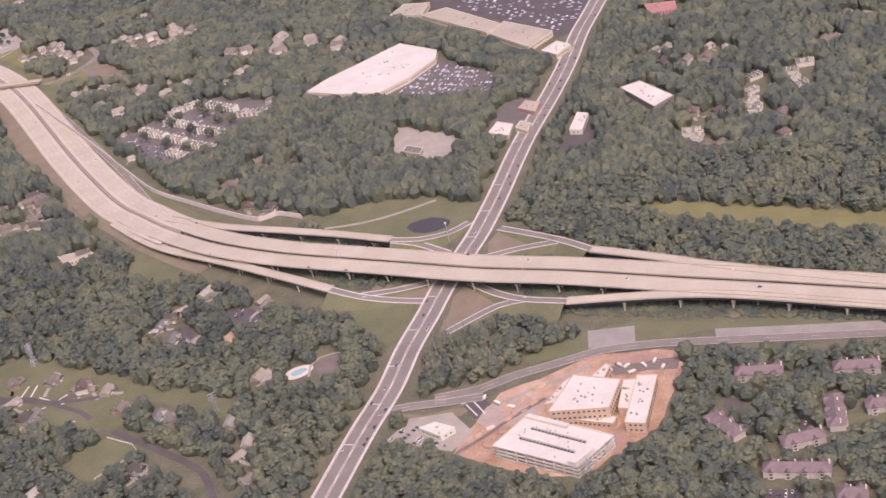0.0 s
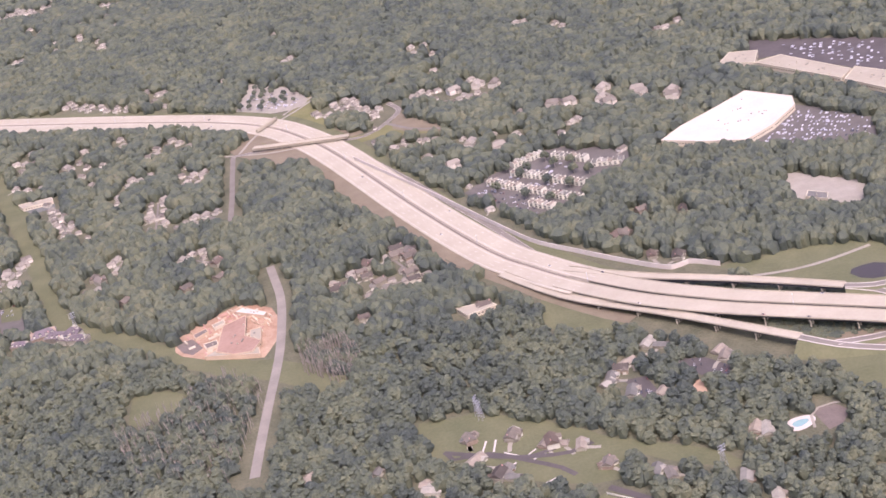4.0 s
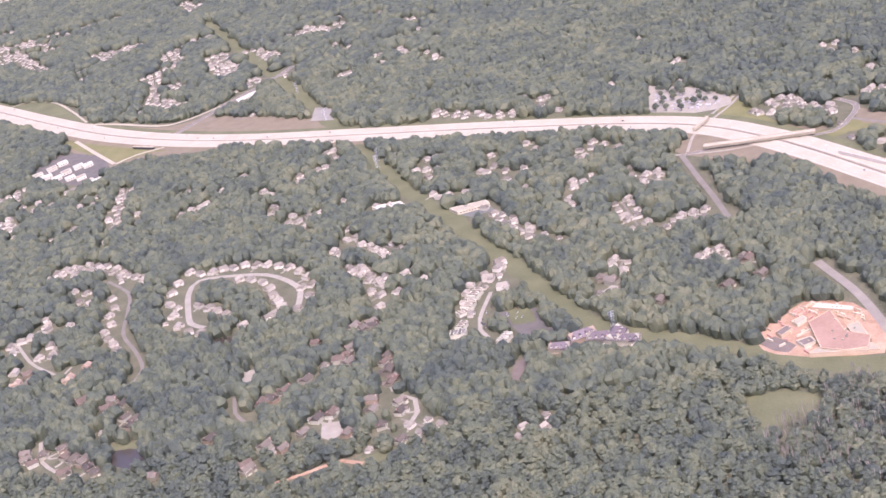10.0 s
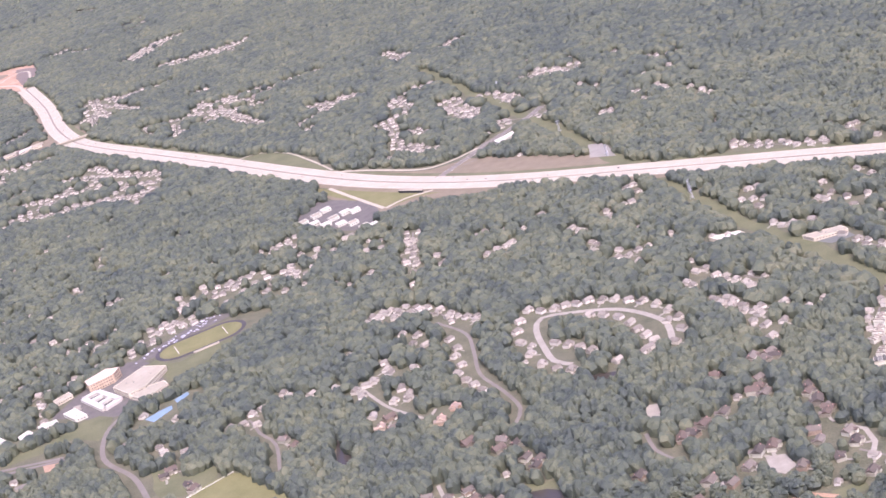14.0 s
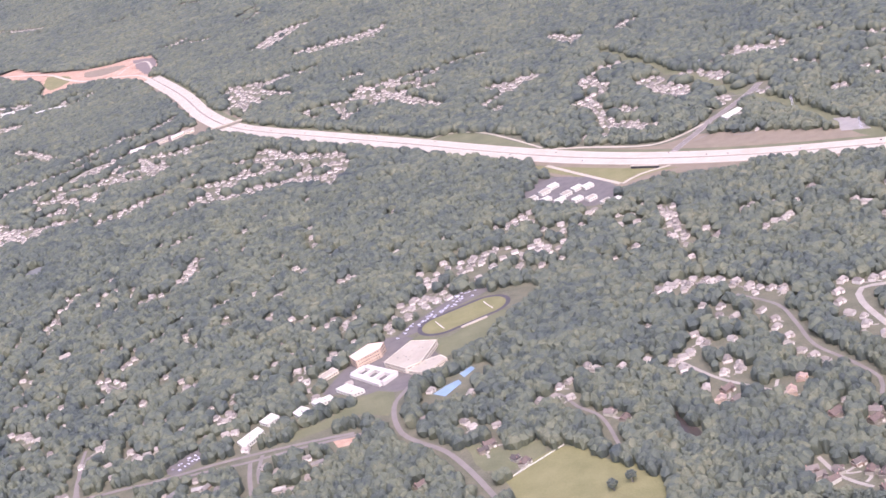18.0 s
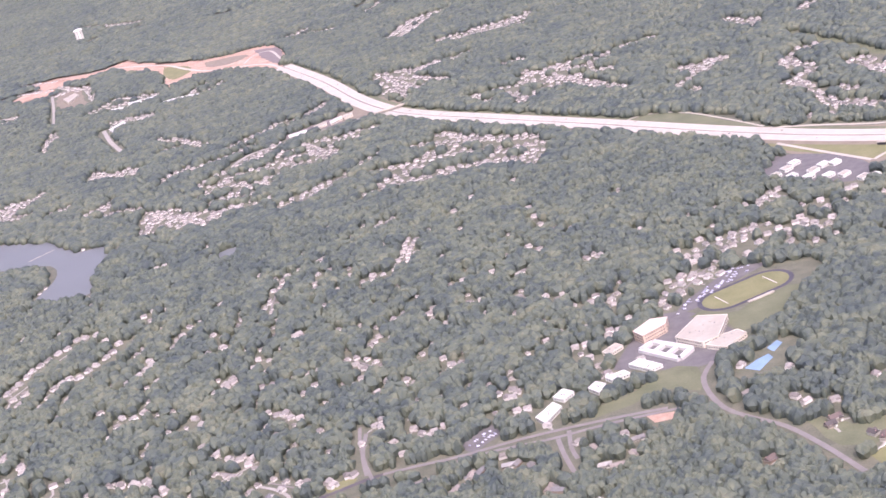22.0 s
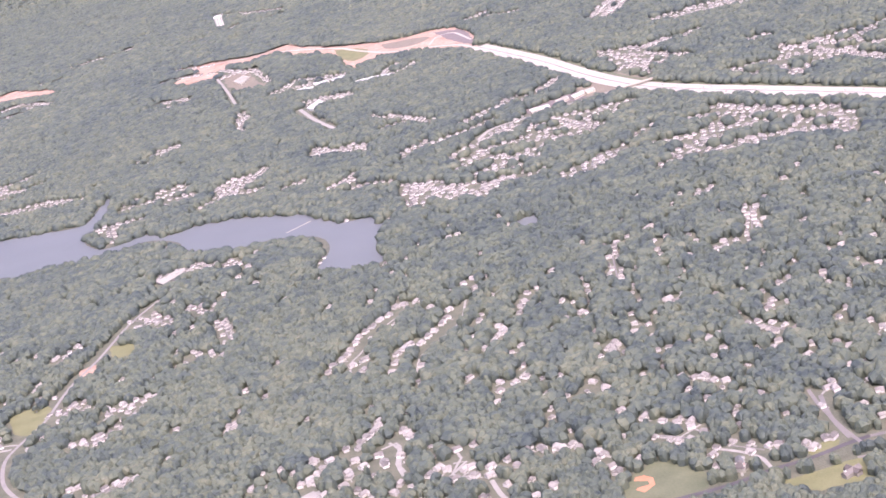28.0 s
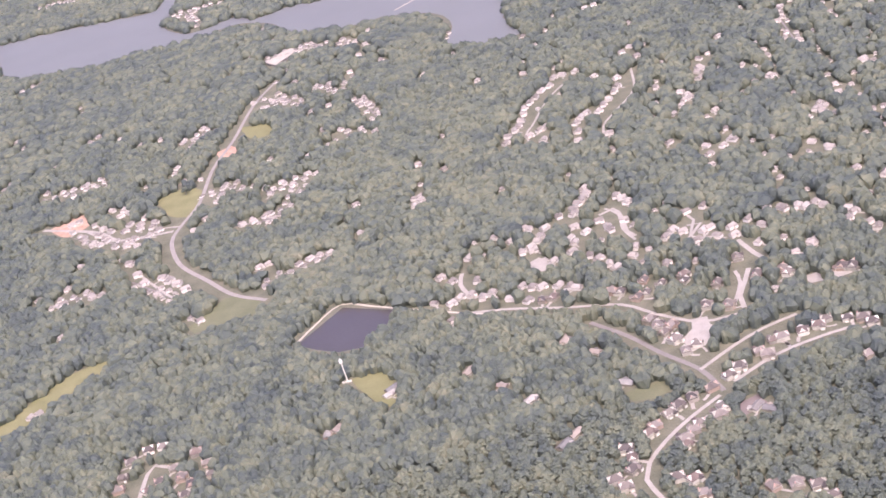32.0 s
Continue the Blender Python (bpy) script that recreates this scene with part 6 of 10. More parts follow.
# green and grey patches over the highway works
# estates beyond the lake
house_row([(-2069.8, 2674.9), (-1992.1, 2629.7), (-1902.1, 2601.7)])
house_row([(-2019.1, 2559), (-1971.2, 2565.7), (-1917.6, 2586.2)])
house_row([(-2018.1, 2585.5), (-1952.1, 2568.3)])
house_row([(-1824.8, 1977.1), (-1773.8, 1961.5), (-1746.8, 2009.1)])
house_row([(-1800.8, 1919.3), (-1749.7, 1910.4)])
house_row([(-1818.3, 1991.4), (-1756.6, 1978.9)])
house_row([(-1728.4, 1822.6), (-1704.4, 1824.3)])
house_row([(-1680.8, 1803.9), (-1611.3, 1787.4)])
house_row([(-1438.7, 1595), (-1413.9, 1622.1), (-1381.3, 1686.4)])
house_row([(-1437.3, 1653.2), (-1402.4, 1663), (-1379.5, 1695.7)])
house_row([(-1422.4, 1619.7), (-1390.1, 1662.2)])
house_row([(-1491.7, 1650.7), (-1456.9, 1660.6)])
house_row([(-1540, 1672.3), (-1530.2, 1684.1), (-1509.7, 1676.4)])
house_row([(-1555.1, 1916.4), (-1538.4, 1939.6)])
house_row([(-1470.6, 2011), (-1447.9, 1914.1)])
house_row([(-1329.1, 1714.5), (-1270.2, 1666.3)])
house_row([(-1288.8, 1538.2), (-1275.1, 1574.5)])
house_row([(-1337.5, 1734.9), (-1321, 1694.7), (-1284.8, 1699.7)])
house_row([(-1644.5, 2290.9), (-1586.6, 2259.5)])
house_row([(-1685, 2475.4), (-1658.9, 2484.9), (-1593.8, 2436.2)])
house_row([(-2026.6, 2872.4), (-1964.1, 2868.9)])
house_row([(-1972, 2955.7), (-1903.5, 3000.3), (-1873.9, 3044.7)])
house_row([(-2320.9, 3819.9), (-2183.8, 3810), (-2137.8, 3860.6)])
house_row([(-1378.7, 1983.1), (-1326.9, 1968.9)])
house_row([(-1376.5, 1996.2), (-1335.6, 1985.5)])
house_row([(-1562.8, 2364), (-1519.6, 2370), (-1463.2, 2220)])
house_row([(-638, 1398.4), (-625.5, 1345.9), (-639.9, 1332.9)])
house_row([(-590.1, 1308.6), (-575.5, 1266.5), (-566, 1310.6)])
house_row([(-542.1, 1303.4), (-530.8, 1281.8)])
house_row([(-595.2, 1323.2), (-568.4, 1322.7)])
house_row([(-526.1, 1350.5), (-502.1, 1337), (-477.8, 1335.2)])
house_row([(-520.9, 1358.9), (-496.8, 1345.2)])
house_row([(-654.2, 1614.6), (-633.7, 1550.6)])
house_row([(-552.7, 1231.2), (-517.3, 1214.8)])
house_row([(-704.3, 1439.2), (-679.3, 1464.5)])
house_row([(-630.4, 1237.9), (-611.2, 1211.6)])
house_row([(-719.2, 1376.6), (-712.7, 1388.8)])
house_row([(-420.1, 1290.4), (-400.6, 1297.4)])
house_row([(-471.9, 1175.7), (-479, 1167)])
field('bare_clay', [(-2128.4, 2841.9), (-2077.2, 2890.1), (-1962.7, 2770.9), (-1913.5, 2675.4), (-2032.6, 2753.6), (-2109.8, 2788.8)], CLAY, 'strip of bare orange clay in far woods', 0.1, 3)
field('bare_clay', [(-1663, 2551.2), (-1615.1, 2551.6), (-1549.4, 2500.2), (-1478, 2522), (-1460.8, 2460.4), (-1541.2, 2449.2), (-1607.9, 2462.8)], CLAY, 'strip of bare orange clay in far woods', 0.1, 3)
# the end of the highway: bare clay, haul roads and the estates before it
field('highway_works', [(-1665.6, 2563.9), (-1615.1, 2560.1), (-1554.6, 2512.1), (-1504.4, 2502.3), (-1460.7, 2474.1), (-1386.8, 2374.2), (-1313.7, 2303.7), (-1267.7, 2280.9), (-1234.0, 2283.0), (-1196.5, 2245.6), (-1171.2, 2169.3), (-1162.4, 2056.6), (-1173.0, 2056.7), (-1214.8, 2116.0), (-1268.8, 2165.6), (-1295.5, 2182.3), (-1317.6, 2167.0), (-1330.4, 2137.3), (-1349.3, 2185.8), (-1365.6, 2254.7), (-1410.3, 2356.3), (-1452.3, 2387.1), (-1494.1, 2454.2), (-1531.1, 2452.1), (-1599.0, 2497.1), (-1643.7, 2519.8)], CLAY, 'broad strip of bare orange clay of unfinished highway', 0.1, 3)
field('works_bank', [(-1384.7, 2342.7), (-1336.9, 2286.8), (-1323.3, 2233.7), (-1342.0, 2205.6), (-1370.5, 2272.5)], DRY_GRASS, 'tan grass bank in the bare clay', 0.36, 3)
field('works_bank', [(-1309.9, 2278.3), (-1255.5, 2251.7), (-1235.5, 2223.8), (-1257.0, 2198.8), (-1293.6, 2225.0)], TAN_GRASS, 'tan grass bank in the bare clay', 0.36, 3)
field('works_pad', [(-1231.2, 2258.2), (-1194.5, 2226.5), (-1177.3, 2166.2), (-1171.7, 2090.7), (-1204.4, 2165.3)], BARE, 'grey-brown graded pad in the bare clay', 0.36, 3)
road('haul_road', [(-1500.5, 2484.1), (-1441.1, 2422.0), (-1382.9, 2352.5), (-1332.9, 2261.8), (-1289.5, 2196.7), (-1235.2, 2154.3), (-1190.6, 2109.0), (-1163.4, 2050.9)], 5, CONCRETE, 'pale unfinished carriageway over the clay', 1)
road('haul_road', [(-1232.5, 2165.7), (-1224.2, 2212.2), (-1201.2, 2211.8), (-1173.1, 2122.2)], 3.5, CONCRETE, 'pale haul road over the clay', 1)
road('haul_road', [(-1503.1, 2496.2), (-1553.1, 2505.9), (-1601.5, 2529.8), (-1648.8, 2538.8)], 3.5, DRIVE, 'pale haul road over the clay', 1)
field('graded_ground', [(-1662.4, 2442.3), (-1641.5, 2476.2), (-1594.8, 2450.9), (-1573.5, 2397.1), (-1611.4, 2400.6), (-1641.6, 2402.3)], CLAY, 'bare orange graded ground', 0.1, 3)
field('graded_ground', [(-1560.0, 2372.9), (-1525.4, 2368.8), (-1489.6, 2258.0), (-1455.1, 2188.9), (-1507.9, 2213.3), (-1543.7, 2301.1)], TAN_GRASS, 'tan graded ground with new buildings', 0.1, 3)
block('new_hall', [(-1531.5, 2298.4), (-1523.0, 2328.9), (-1506.7, 2297.8), (-1512.9, 2258.1)], 2.4, TAN_WALL, TAN_ROOF, 'new tan flat-roofed hall on graded ground', 'hall')
road('access_road', [(-1573.0, 2377.2), (-1529.6, 2235.0), (-1493.5, 2108.7)], 4, DRIVE, 'pale access road through far woods', 2)
road('access_road', [(-1385.6, 1965.8), (-1357.0, 1885.2), (-1320.6, 1798.3)], 5, DRIVE, 'pale sandy access road through far woods', 3)
road('access_road', [(-1445.2, 2098.4), (-1427.6, 2116.6), (-1424.1, 2145.5), (-1422.5, 2184.4)], 3.5, CONCRETE, 'pale road past far depots', 2)
block('depot', [(-1322.3, 2040.5), (-1305.9, 2043.3), (-1271.4, 2027.0), (-1271.5, 2017.4), (-1301.4, 2025.0), (-1316.4, 2023.9)], 2.4, WHITE_WALL, WHITE_ROOF, 'long white-roofed depot in far woods', 'depot')
block('depot', [(-1407.1, 2095.9), (-1379.0, 2082.3), (-1375.5, 2068.5), (-1403.4, 2081.9)], 2.4, WHITE_WALL, WHITE_ROOF, 'long white-roofed depot in far woods', 'depot')
block('depot', [(-1386.4, 2107.4), (-1366.5, 2103.4), (-1362.0, 2088.1), (-1381.7, 2092.0)], 2.4, WHITE_WALL, WHITE_ROOF, 'long white-roofed depot in far woods', 'depot')
block('depot', [(-1361.2, 2100.3), (-1344.1, 2106.2), (-1339.0, 2086.7), (-1355.7, 2083.8)], 2.4, WHITE_WALL, WHITE_ROOF, 'long white-roofed depot in far woods', 'depot')
block('depot', [(-1374.7, 1953.0), (-1363.1, 1983.6), (-1355.1, 1965.8), (-1364.7, 1933.7)], 2.4, WHITE_WALL, WHITE_ROOF, 'long white-roofed depot in far woods', 'depot')
house_row([(-1352.8, 1972.7), (-1322.2, 1967.3)])
house_row([(-1287.5, 2047.3), (-1278.5, 2079.3), (-1259.7, 2100.0)])
house_row([(-1275.6, 2029.5), (-1259.3, 2041.9), (-1244.9, 2070.7)])
road('estate_road', [(-1152.9, 1580.0), (-1138.4, 1607.7), (-1103.9, 1615.4), (-1075.2, 1625.1), (-1045.8, 1625.0), (-1016.8, 1632.4)], 5, DRIVE, 'pale wide road past the estates', 3)
field('shop_yard', [(-1109.6, 1648.8), (-1083.2, 1657.4), (-1065.8, 1669.2), (-1032.5, 1662.8), (-1022.9, 1641.9), (-1049.1, 1633.5), (-1075.6, 1632.6), (-1098.6, 1623.2)], BARE, 'brown paved yard round a row of shops', 0.1, 1)
block('shop_row', [(-1101.9, 1636.8), (-1082.4, 1638.6), (-1080.5, 1627.2), (-1099.2, 1624.7)], 2.2, TAN_WALL, WHITE_ROOF, 'long flat-roofed row of shops beside the road', 'shops')
block('shop_row', [(-1075.7, 1645.3), (-1063.0, 1652.5), (-1061.2, 1640.8), (-1072.6, 1632.3)], 2.2, TAN_WALL, TAN_ROOF, 'long flat-roofed row of shops beside the road', 'shops')
block('shop_row', [(-1059.2, 1648.1), (-1046.6, 1657.9), (-1044.9, 1646.2), (-1056.2, 1635.2)], 2.2, TAN_WALL, WHITE_ROOF, 'long flat-roofed row of shops beside the road', 'shops')
block('shop_row', [(-1045.3, 1656.5), (-1035.9, 1660.3), (-1034.3, 1648.6), (-1043.0, 1644.1)], 2.2, TAN_WALL, TAN_ROOF, 'long flat-roofed row of shops beside the road', 'shops')
field('cut_bank', [(-1102.3, 1946.1), (-1039.4, 1771.4), (-981.8, 1647.7), (-959.0, 1586.6), (-906.1, 1522.3), (-858.3, 1459.8), (-816.2, 1390.7), (-817.1, 1383.7), (-906.8, 1507.6), (-981.7, 1610.8), (-1010.2, 1656.6), (-1045.2, 1756.3), (-1091.9, 1894.3)], TAN_GRASS, 'bare tan bank above the highway', 0.1, 3)
field('cut_bank', [(-1057.4, 1681.8), (-1030.0, 1680.0), (-1011.0, 1637.8), (-1016.6, 1624.9), (-1040.1, 1628.0)], TAN_GRASS, 'bare tan bank below the highway', 0.1, 3)
house_row([(-1148.1, 1538.9), (-1119.6, 1534.6), (-1090.4, 1517.4), (-1051.2, 1501.6)])
house_row([(-1152.3, 1575.3), (-1130.0, 1581.9), (-1101.1, 1581.9)])
house_row([(-1138.2, 1500.5), (-1091.2, 1459.3)])
house_row([(-1140.9, 1457.4), (-1110.9, 1443.8)])
house_row([(-1126.7, 1469.3), (-1104.4, 1488.7), (-1072.7, 1499.7)])
house_row([(-1069.9, 1541.0), (-1046.5, 1516.8)])
house_row([(-1064.1, 1586.1), (-1020.2, 1547.4)])
house_row([(-1020.8, 1567.7), (-998.5, 1576.4)])
house_row([(-1078.1, 1391.3), (-1051.0, 1400.0), (-1021.8, 1424.7)])
house_row([(-1059.8, 1379.6), (-1045.5, 1389.7)])
house_row([(-1012.1, 1446.5), (-992.7, 1461.0)])
house_row([(-999.9, 1334.1), (-985.7, 1346.8), (-961.6, 1374.3), (-951.7, 1385.6)])
house_row([(-990.6, 1351.4), (-971.5, 1346.4), (-961.9, 1353.9)])
house_row([(-959.7, 1338.5), (-938.3, 1347.8), (-919.4, 1346.2)])
house_row([(-953.5, 1420.5), (-913.0, 1382.1)])
house_row([(-939.6, 1472.3), (-891.8, 1412.2)])
house_row([(-940.5, 1441.2), (-911.1, 1421.4)])
house_row([(-889.6, 1372.2), (-867.0, 1357.5), (-843.7, 1356.2)])
house_row([(-883.2, 1395.2), (-859.8, 1385.1)])
house_row([(-910.2, 1343.7), (-887.5, 1334.5)])
house_row([(-1021.1, 1805.9), (-988.7, 1808.3), (-963.0, 1783.2)])
house_row([(-1000.8, 1745.4), (-975.9, 1666.0)])
house_row([(-988.5, 1775.3), (-933.7, 1692.9)])
house_row([(-962.9, 1801.2), (-931.0, 1794.6), (-914.5, 1809.4)])
house_row([(-880.0, 1691.9), (-850.1, 1694.3)])
house_row([(-858.2, 1590.3), (-808.3, 1543.3), (-799.7, 1505.4)])
house_row([(-850.5, 1616.7), (-817.0, 1614.7)])
house_row([(-829.2, 1604.3), (-788.9, 1571.2)])
house_row([(-908.3, 1593.1), (-888.7, 1545.2)])
house_row([(-867.3, 1557.1), (-859.3, 1509.5)])
house_row([(-1174.1, 1657.9), (-1141.0, 1692.6), (-1112.8, 1725.3)])
house_row([(-1110.6, 1697.7), (-1087.4, 1721.7), (-1070.5, 1754.3)])
house_row([(-1282.0, 1820.6), (-1206.4, 1715.1)])
house_row([(-1232.0, 1600.0), (-1206.3, 1627.0)])
house_row([(-1332.4, 1705.3), (-1267.8, 1666.3)])
house_row([(-1168.2, 1519.5), (-1147.6, 1534.5)])
house_row([(-1105.5, 1565.2), (-1078.0, 1579.1)])
house_row([(-1113.2, 1414.9), (-1087.3, 1411.5)])
# the second interchange: the road over the hill, offices and tan verges
road('crossing_road', [(-608.4, 1121.1), (-592.2, 1144.2), (-577.7, 1162.9), (-567.9, 1179.3), (-550.8, 1197.5), (-528.7, 1225.1), (-518.6, 1242.4)], 6, ASPHALT, 'wide pale road over the hill past the highway', 3)
road('service_road', [(-687.9, 1225.7), (-657.9, 1201.6), (-619.3, 1165.9), (-601.7, 1160.7), (-584.8, 1167.7), (-572.2, 1177.2)], 3, CONCRETE, 'pale service road above the highway', 1.5)
field('grass_verge', [(-684.9, 1220.2), (-619.1, 1162.9), (-601.4, 1156.3), (-584.3, 1157.1), (-566.9, 1149.2), (-489.2, 1075.9), (-490.0, 1053.3), (-582.5, 1118.2), (-617.7, 1143.6), (-681.4, 1209.8)], TAN_GRASS, 'bare tan verge above the highway', 0.06, 3)
field('grass_verge', [(-692.5, 1184.7), (-670.0, 1152.7), (-648.7, 1114.7), (-638.9, 1099.4), (-627.1, 1105.1), (-606.2, 1101.1), (-548.3, 1055.4), (-580.2, 1070.1), (-613.7, 1091.9), (-629.5, 1085.8), (-641.7, 1086.8), (-661.9, 1120.0), (-685.2, 1156.9)], TAN_GRASS, 'bare tan verge below the highway', 0.06, 3)
road('ramp', [(-686.7, 1181.4), (-663.9, 1137.1), (-641.8, 1095.4)], 3, CONCRETE, 'pale ramp below the highway', 1)
road('ramp', [(-640.5, 1094.4), (-627.0, 1103.7), (-606.5, 1105.2)], 3, CONCRETE, 'pale ramp below the highway', 1)
block('depot', [(-559.2, 1175.5), (-544.6, 1186.7), (-542.8, 1178.8), (-556.4, 1167.0)], 2.4, WHITE_WALL, WHITE_ROOF, 'long white depot beside the road', 'depot')
block('office', [(-705.3, 1111.6), (-699.2, 1115.6), (-696.7, 1110.0), (-702.8, 1106.0)], 2.0, WHITE_WALL, TAN_ROOF, 'small white flat-roofed office in a cluster', 'office')
block('office', [(-696.5, 1119.7), (-690.3, 1123.8), (-687.8, 1118.1), (-694.0, 1114.1)], 2.0, WHITE_WALL, TAN_ROOF, 'small white flat-roofed office in a cluster', 'office')
block('office', [(-690.0, 1127.3), (-683.8, 1131.4), (-681.3, 1125.6), (-687.5, 1121.6)], 2.0, WHITE_WALL, WHITE_ROOF, 'small white flat-roofed office in a cluster', 'office')
block('office', [(-682.4, 1102.7), (-676.3, 1106.6), (-673.9, 1101.0), (-680.0, 1097.1)], 2.0, WHITE_WALL, TAN_ROOF, 'small white flat-roofed office in a cluster', 'office')
block('office', [(-674.5, 1108.9), (-668.3, 1112.9), (-666.0, 1107.3), (-672.1, 1103.4)], 2.0, WHITE_WALL, WHITE_ROOF, 'small white flat-roofed office in a cluster', 'office')
block('office', [(-667.2, 1107.0), (-661.0, 1110.9), (-658.7, 1105.4), (-664.8, 1101.4)], 2.0, WHITE_WALL, WHITE_ROOF, 'small white flat-roofed office in a cluster', 'office')
block('office', [(-676.0, 1085.6), (-669.9, 1089.4), (-667.6, 1084.1), (-673.6, 1080.3)], 2.0, WHITE_WALL, WHITE_ROOF, 'small white flat-roofed office in a cluster', 'office')
block('office', [(-667.1, 1080.1), (-661.1, 1083.9), (-658.8, 1078.6), (-664.8, 1074.8)], 2.0, WHITE_WALL, TAN_ROOF, 'small white flat-roofed office in a cluster', 'office')
block('office', [(-658.5, 1065.3), (-652.5, 1069.0), (-650.3, 1063.8), (-656.3, 1060.2)], 2.0, WHITE_WALL, TAN_ROOF, 'small white flat-roofed office in a cluster', 'office')
block('office', [(-652.2, 1062.9), (-646.2, 1066.6), (-644.1, 1061.4), (-650.0, 1057.8)], 2.0, WHITE_WALL, WHITE_ROOF, 'small white flat-roofed office in a cluster', 'office')
block('office', [(-687.2, 1093.0), (-681.1, 1096.8), (-678.8, 1091.4), (-684.8, 1087.6)], 2.0, WHITE_WALL, WHITE_ROOF, 'small white flat-roofed office in a cluster', 'office')
block('office', [(-696.4, 1102.4), (-690.3, 1106.3), (-687.9, 1100.8), (-693.9, 1096.9)], 2.0, WHITE_WALL, WHITE_ROOF, 'small white flat-roofed office in a cluster', 'office')
house_row([(-597.0, 1305.2), (-584.2, 1310.8), (-572.1, 1280.9)])
house_row([(-591.9, 1279.1), (-574.4, 1265.7)])
house_row([(-566.4, 1315.2), (-556.9, 1324.3)])
house_row([(-548.8, 1308.6), (-532.4, 1270.1)])
house_row([(-554.6, 1213.8), (-545.8, 1225.0)])
house_row([(-583.7, 1143.9), (-573.3, 1149.0)])
# the store, the courts behind the wood and the unfinished school
block('store', [(-59.8, 706.3), (-47.1, 718.7), (-29.9, 729.5), (-8.7, 744.2), (9.3, 722.2), (7.5, 710.8), (-7.7, 693.6), (-23.7, 682.4), (-41.9, 692.5)], 3.0, TAN_WALL, WHITE_ROOF, 'large store with a bright white flat roof', 'store')
block('unfinished_school', [(-275.0, 597.3), (-273.6, 620.4), (-263.5, 625.7), (-262.9, 606.2), (-255.4, 598.0), (-258.8, 589.8), (-267.0, 591.2)], 2.2, PEACH_WALL, CLAY_ROOF, 'unfinished orange-roofed school block', 'school')
field('car_court', [(-116.3, 501.4), (-108.5, 500.9), (-105.9, 487.2), (-113.3, 486.3)], DARK_ASPHALT, 'dark car court between flats in the woods', 0.1, 0)
field('car_court', [(-96.7, 507.8), (-85.9, 504.1), (-77.3, 492.8), (-79.0, 486.8), (-90.0, 493.0)], DARK_ASPHALT, 'dark car court between flats in the woods', 0.1, 0)
parked([(-115.8, 500.3), (-108.6, 500.1), (-106.4, 487.8), (-113.1, 487.1)], 9)
parked([(-96.2, 506.6), (-86.3, 503.4), (-78.2, 492.8), (-79.4, 487.9), (-89.6, 493.7)], 12)
field('bare_patch', [(-94.7, 490.5), (-89.1, 490.5), (-89.6, 480.0), (-94.4, 479.6)], CLAY, 'bare reddish earth between trees', 0.06, 3)
field('basin', [(-60.9, 454.1), (-53.8, 456.4), (-50.8, 449.8), (-52.7, 442.3), (-58.3, 442.5)], BARE, 'bare brown basin beside the pool', 0.06, 3)
road('garden_path', [(-63.1, 444.6), (-62.2, 451.6), (-58.8, 455.5), (-53.4, 456.3), (-50.6, 455.8)], 1.0, DRIVE, 'pale curved path round a bare basin', 1)
road('causeway', [(-1323.1, 1428.4), (-1303.2, 1446.2)], 2.2, CONCRETE, 'low concrete bridge over the lake', 0.5)
field('car_lot', [(-12.1, 406.1), (-4.9, 408.5), (-2.8, 399.1), (-9.1, 396.5)], DARK_ASPHALT, 'new dark car lot with white bay lines on the clay', 0.2, 0)
road('kerb_line', [(-11.0, 405.7), (-8.1, 398.0)], 0.5, PAINT, 'white kerb line of a new car lot', 0)
road('kerb_line', [(-8.6, 407.0), (-5.5, 398.2)], 0.5, PAINT, 'white kerb line of a new car lot', 0)
road('kerb_line', [(-12.4, 406.3), (-4.9, 408.5)], 0.5, PAINT, 'white kerb line of a new car lot', 0)
road('street', [(-395.8, 726.4), (-399.9, 712.8), (-402.8, 700.9), (-403.5, 689.3), (-400.5, 679.5)], 2.0, DRIVE, 'pale street between town houses', 1.5)
field('court_lawn', [(-390.5, 702.5), (-380.4, 700.4), (-379.1, 684.0), (-388.4, 685.7)], GRASS, 'green lawn in the middle of a court', 0.4, 1)
# flat white strips added for the pale boundary lines between the lawns
road('garden_path', [(-167.5, 474.7), (-166.0, 482.1)], 0.7, PAINT, 'flat white strip between lawns', 0.3)
road('garden_path', [(-171.6, 475.2), (-169.4, 482.8)], 0.7, PAINT, 'flat white strip between lawns', 0.3)
road('garden_path', [(-164.0, 472.9), (-157.2, 467.1), (-153.0, 470.6)], 0.7, PAINT, 'flat white strip between lawns', 0.3)
road('garden_path', [(-155.7, 463.5), (-149.7, 468.1), (-145.5, 471.6)], 0.7, PAINT, 'flat white strip between lawns', 0.3)
road('garden_path', [(-168.9, 460.8), (-160.5, 465.1)], 0.7, PAINT, 'flat white strip between lawns', 0.3)
road('garden_path', [(-154.2, 448.1), (-147.6, 451.1)], 0.7, PAINT, 'flat white strip between lawns', 0.3)
road('lane', [(-179.4, 475.8), (-171.9, 474.6), (-163.9, 470.9), (-155.8, 464.2), (-146.1, 455.9), (-141.9, 449.9)], 2.0, DARK_ASPHALT, 'dark lane between lawns', 1.5)
houses([(-175.1, 484.8), (-160.2, 480.9), (-147.1, 470.8), (-130.9, 450.8), (-167.1, 458.6), (-121.0, 410.3)], 'house', 'pale houses on open lawns')
road('street', [(-964.6, 879.4), (-964.9, 859.8), (-963.6, 846.5), (-960.6, 829.6)], 2.4, ASPHALT, 'grey side street down to the main street', 1.5)
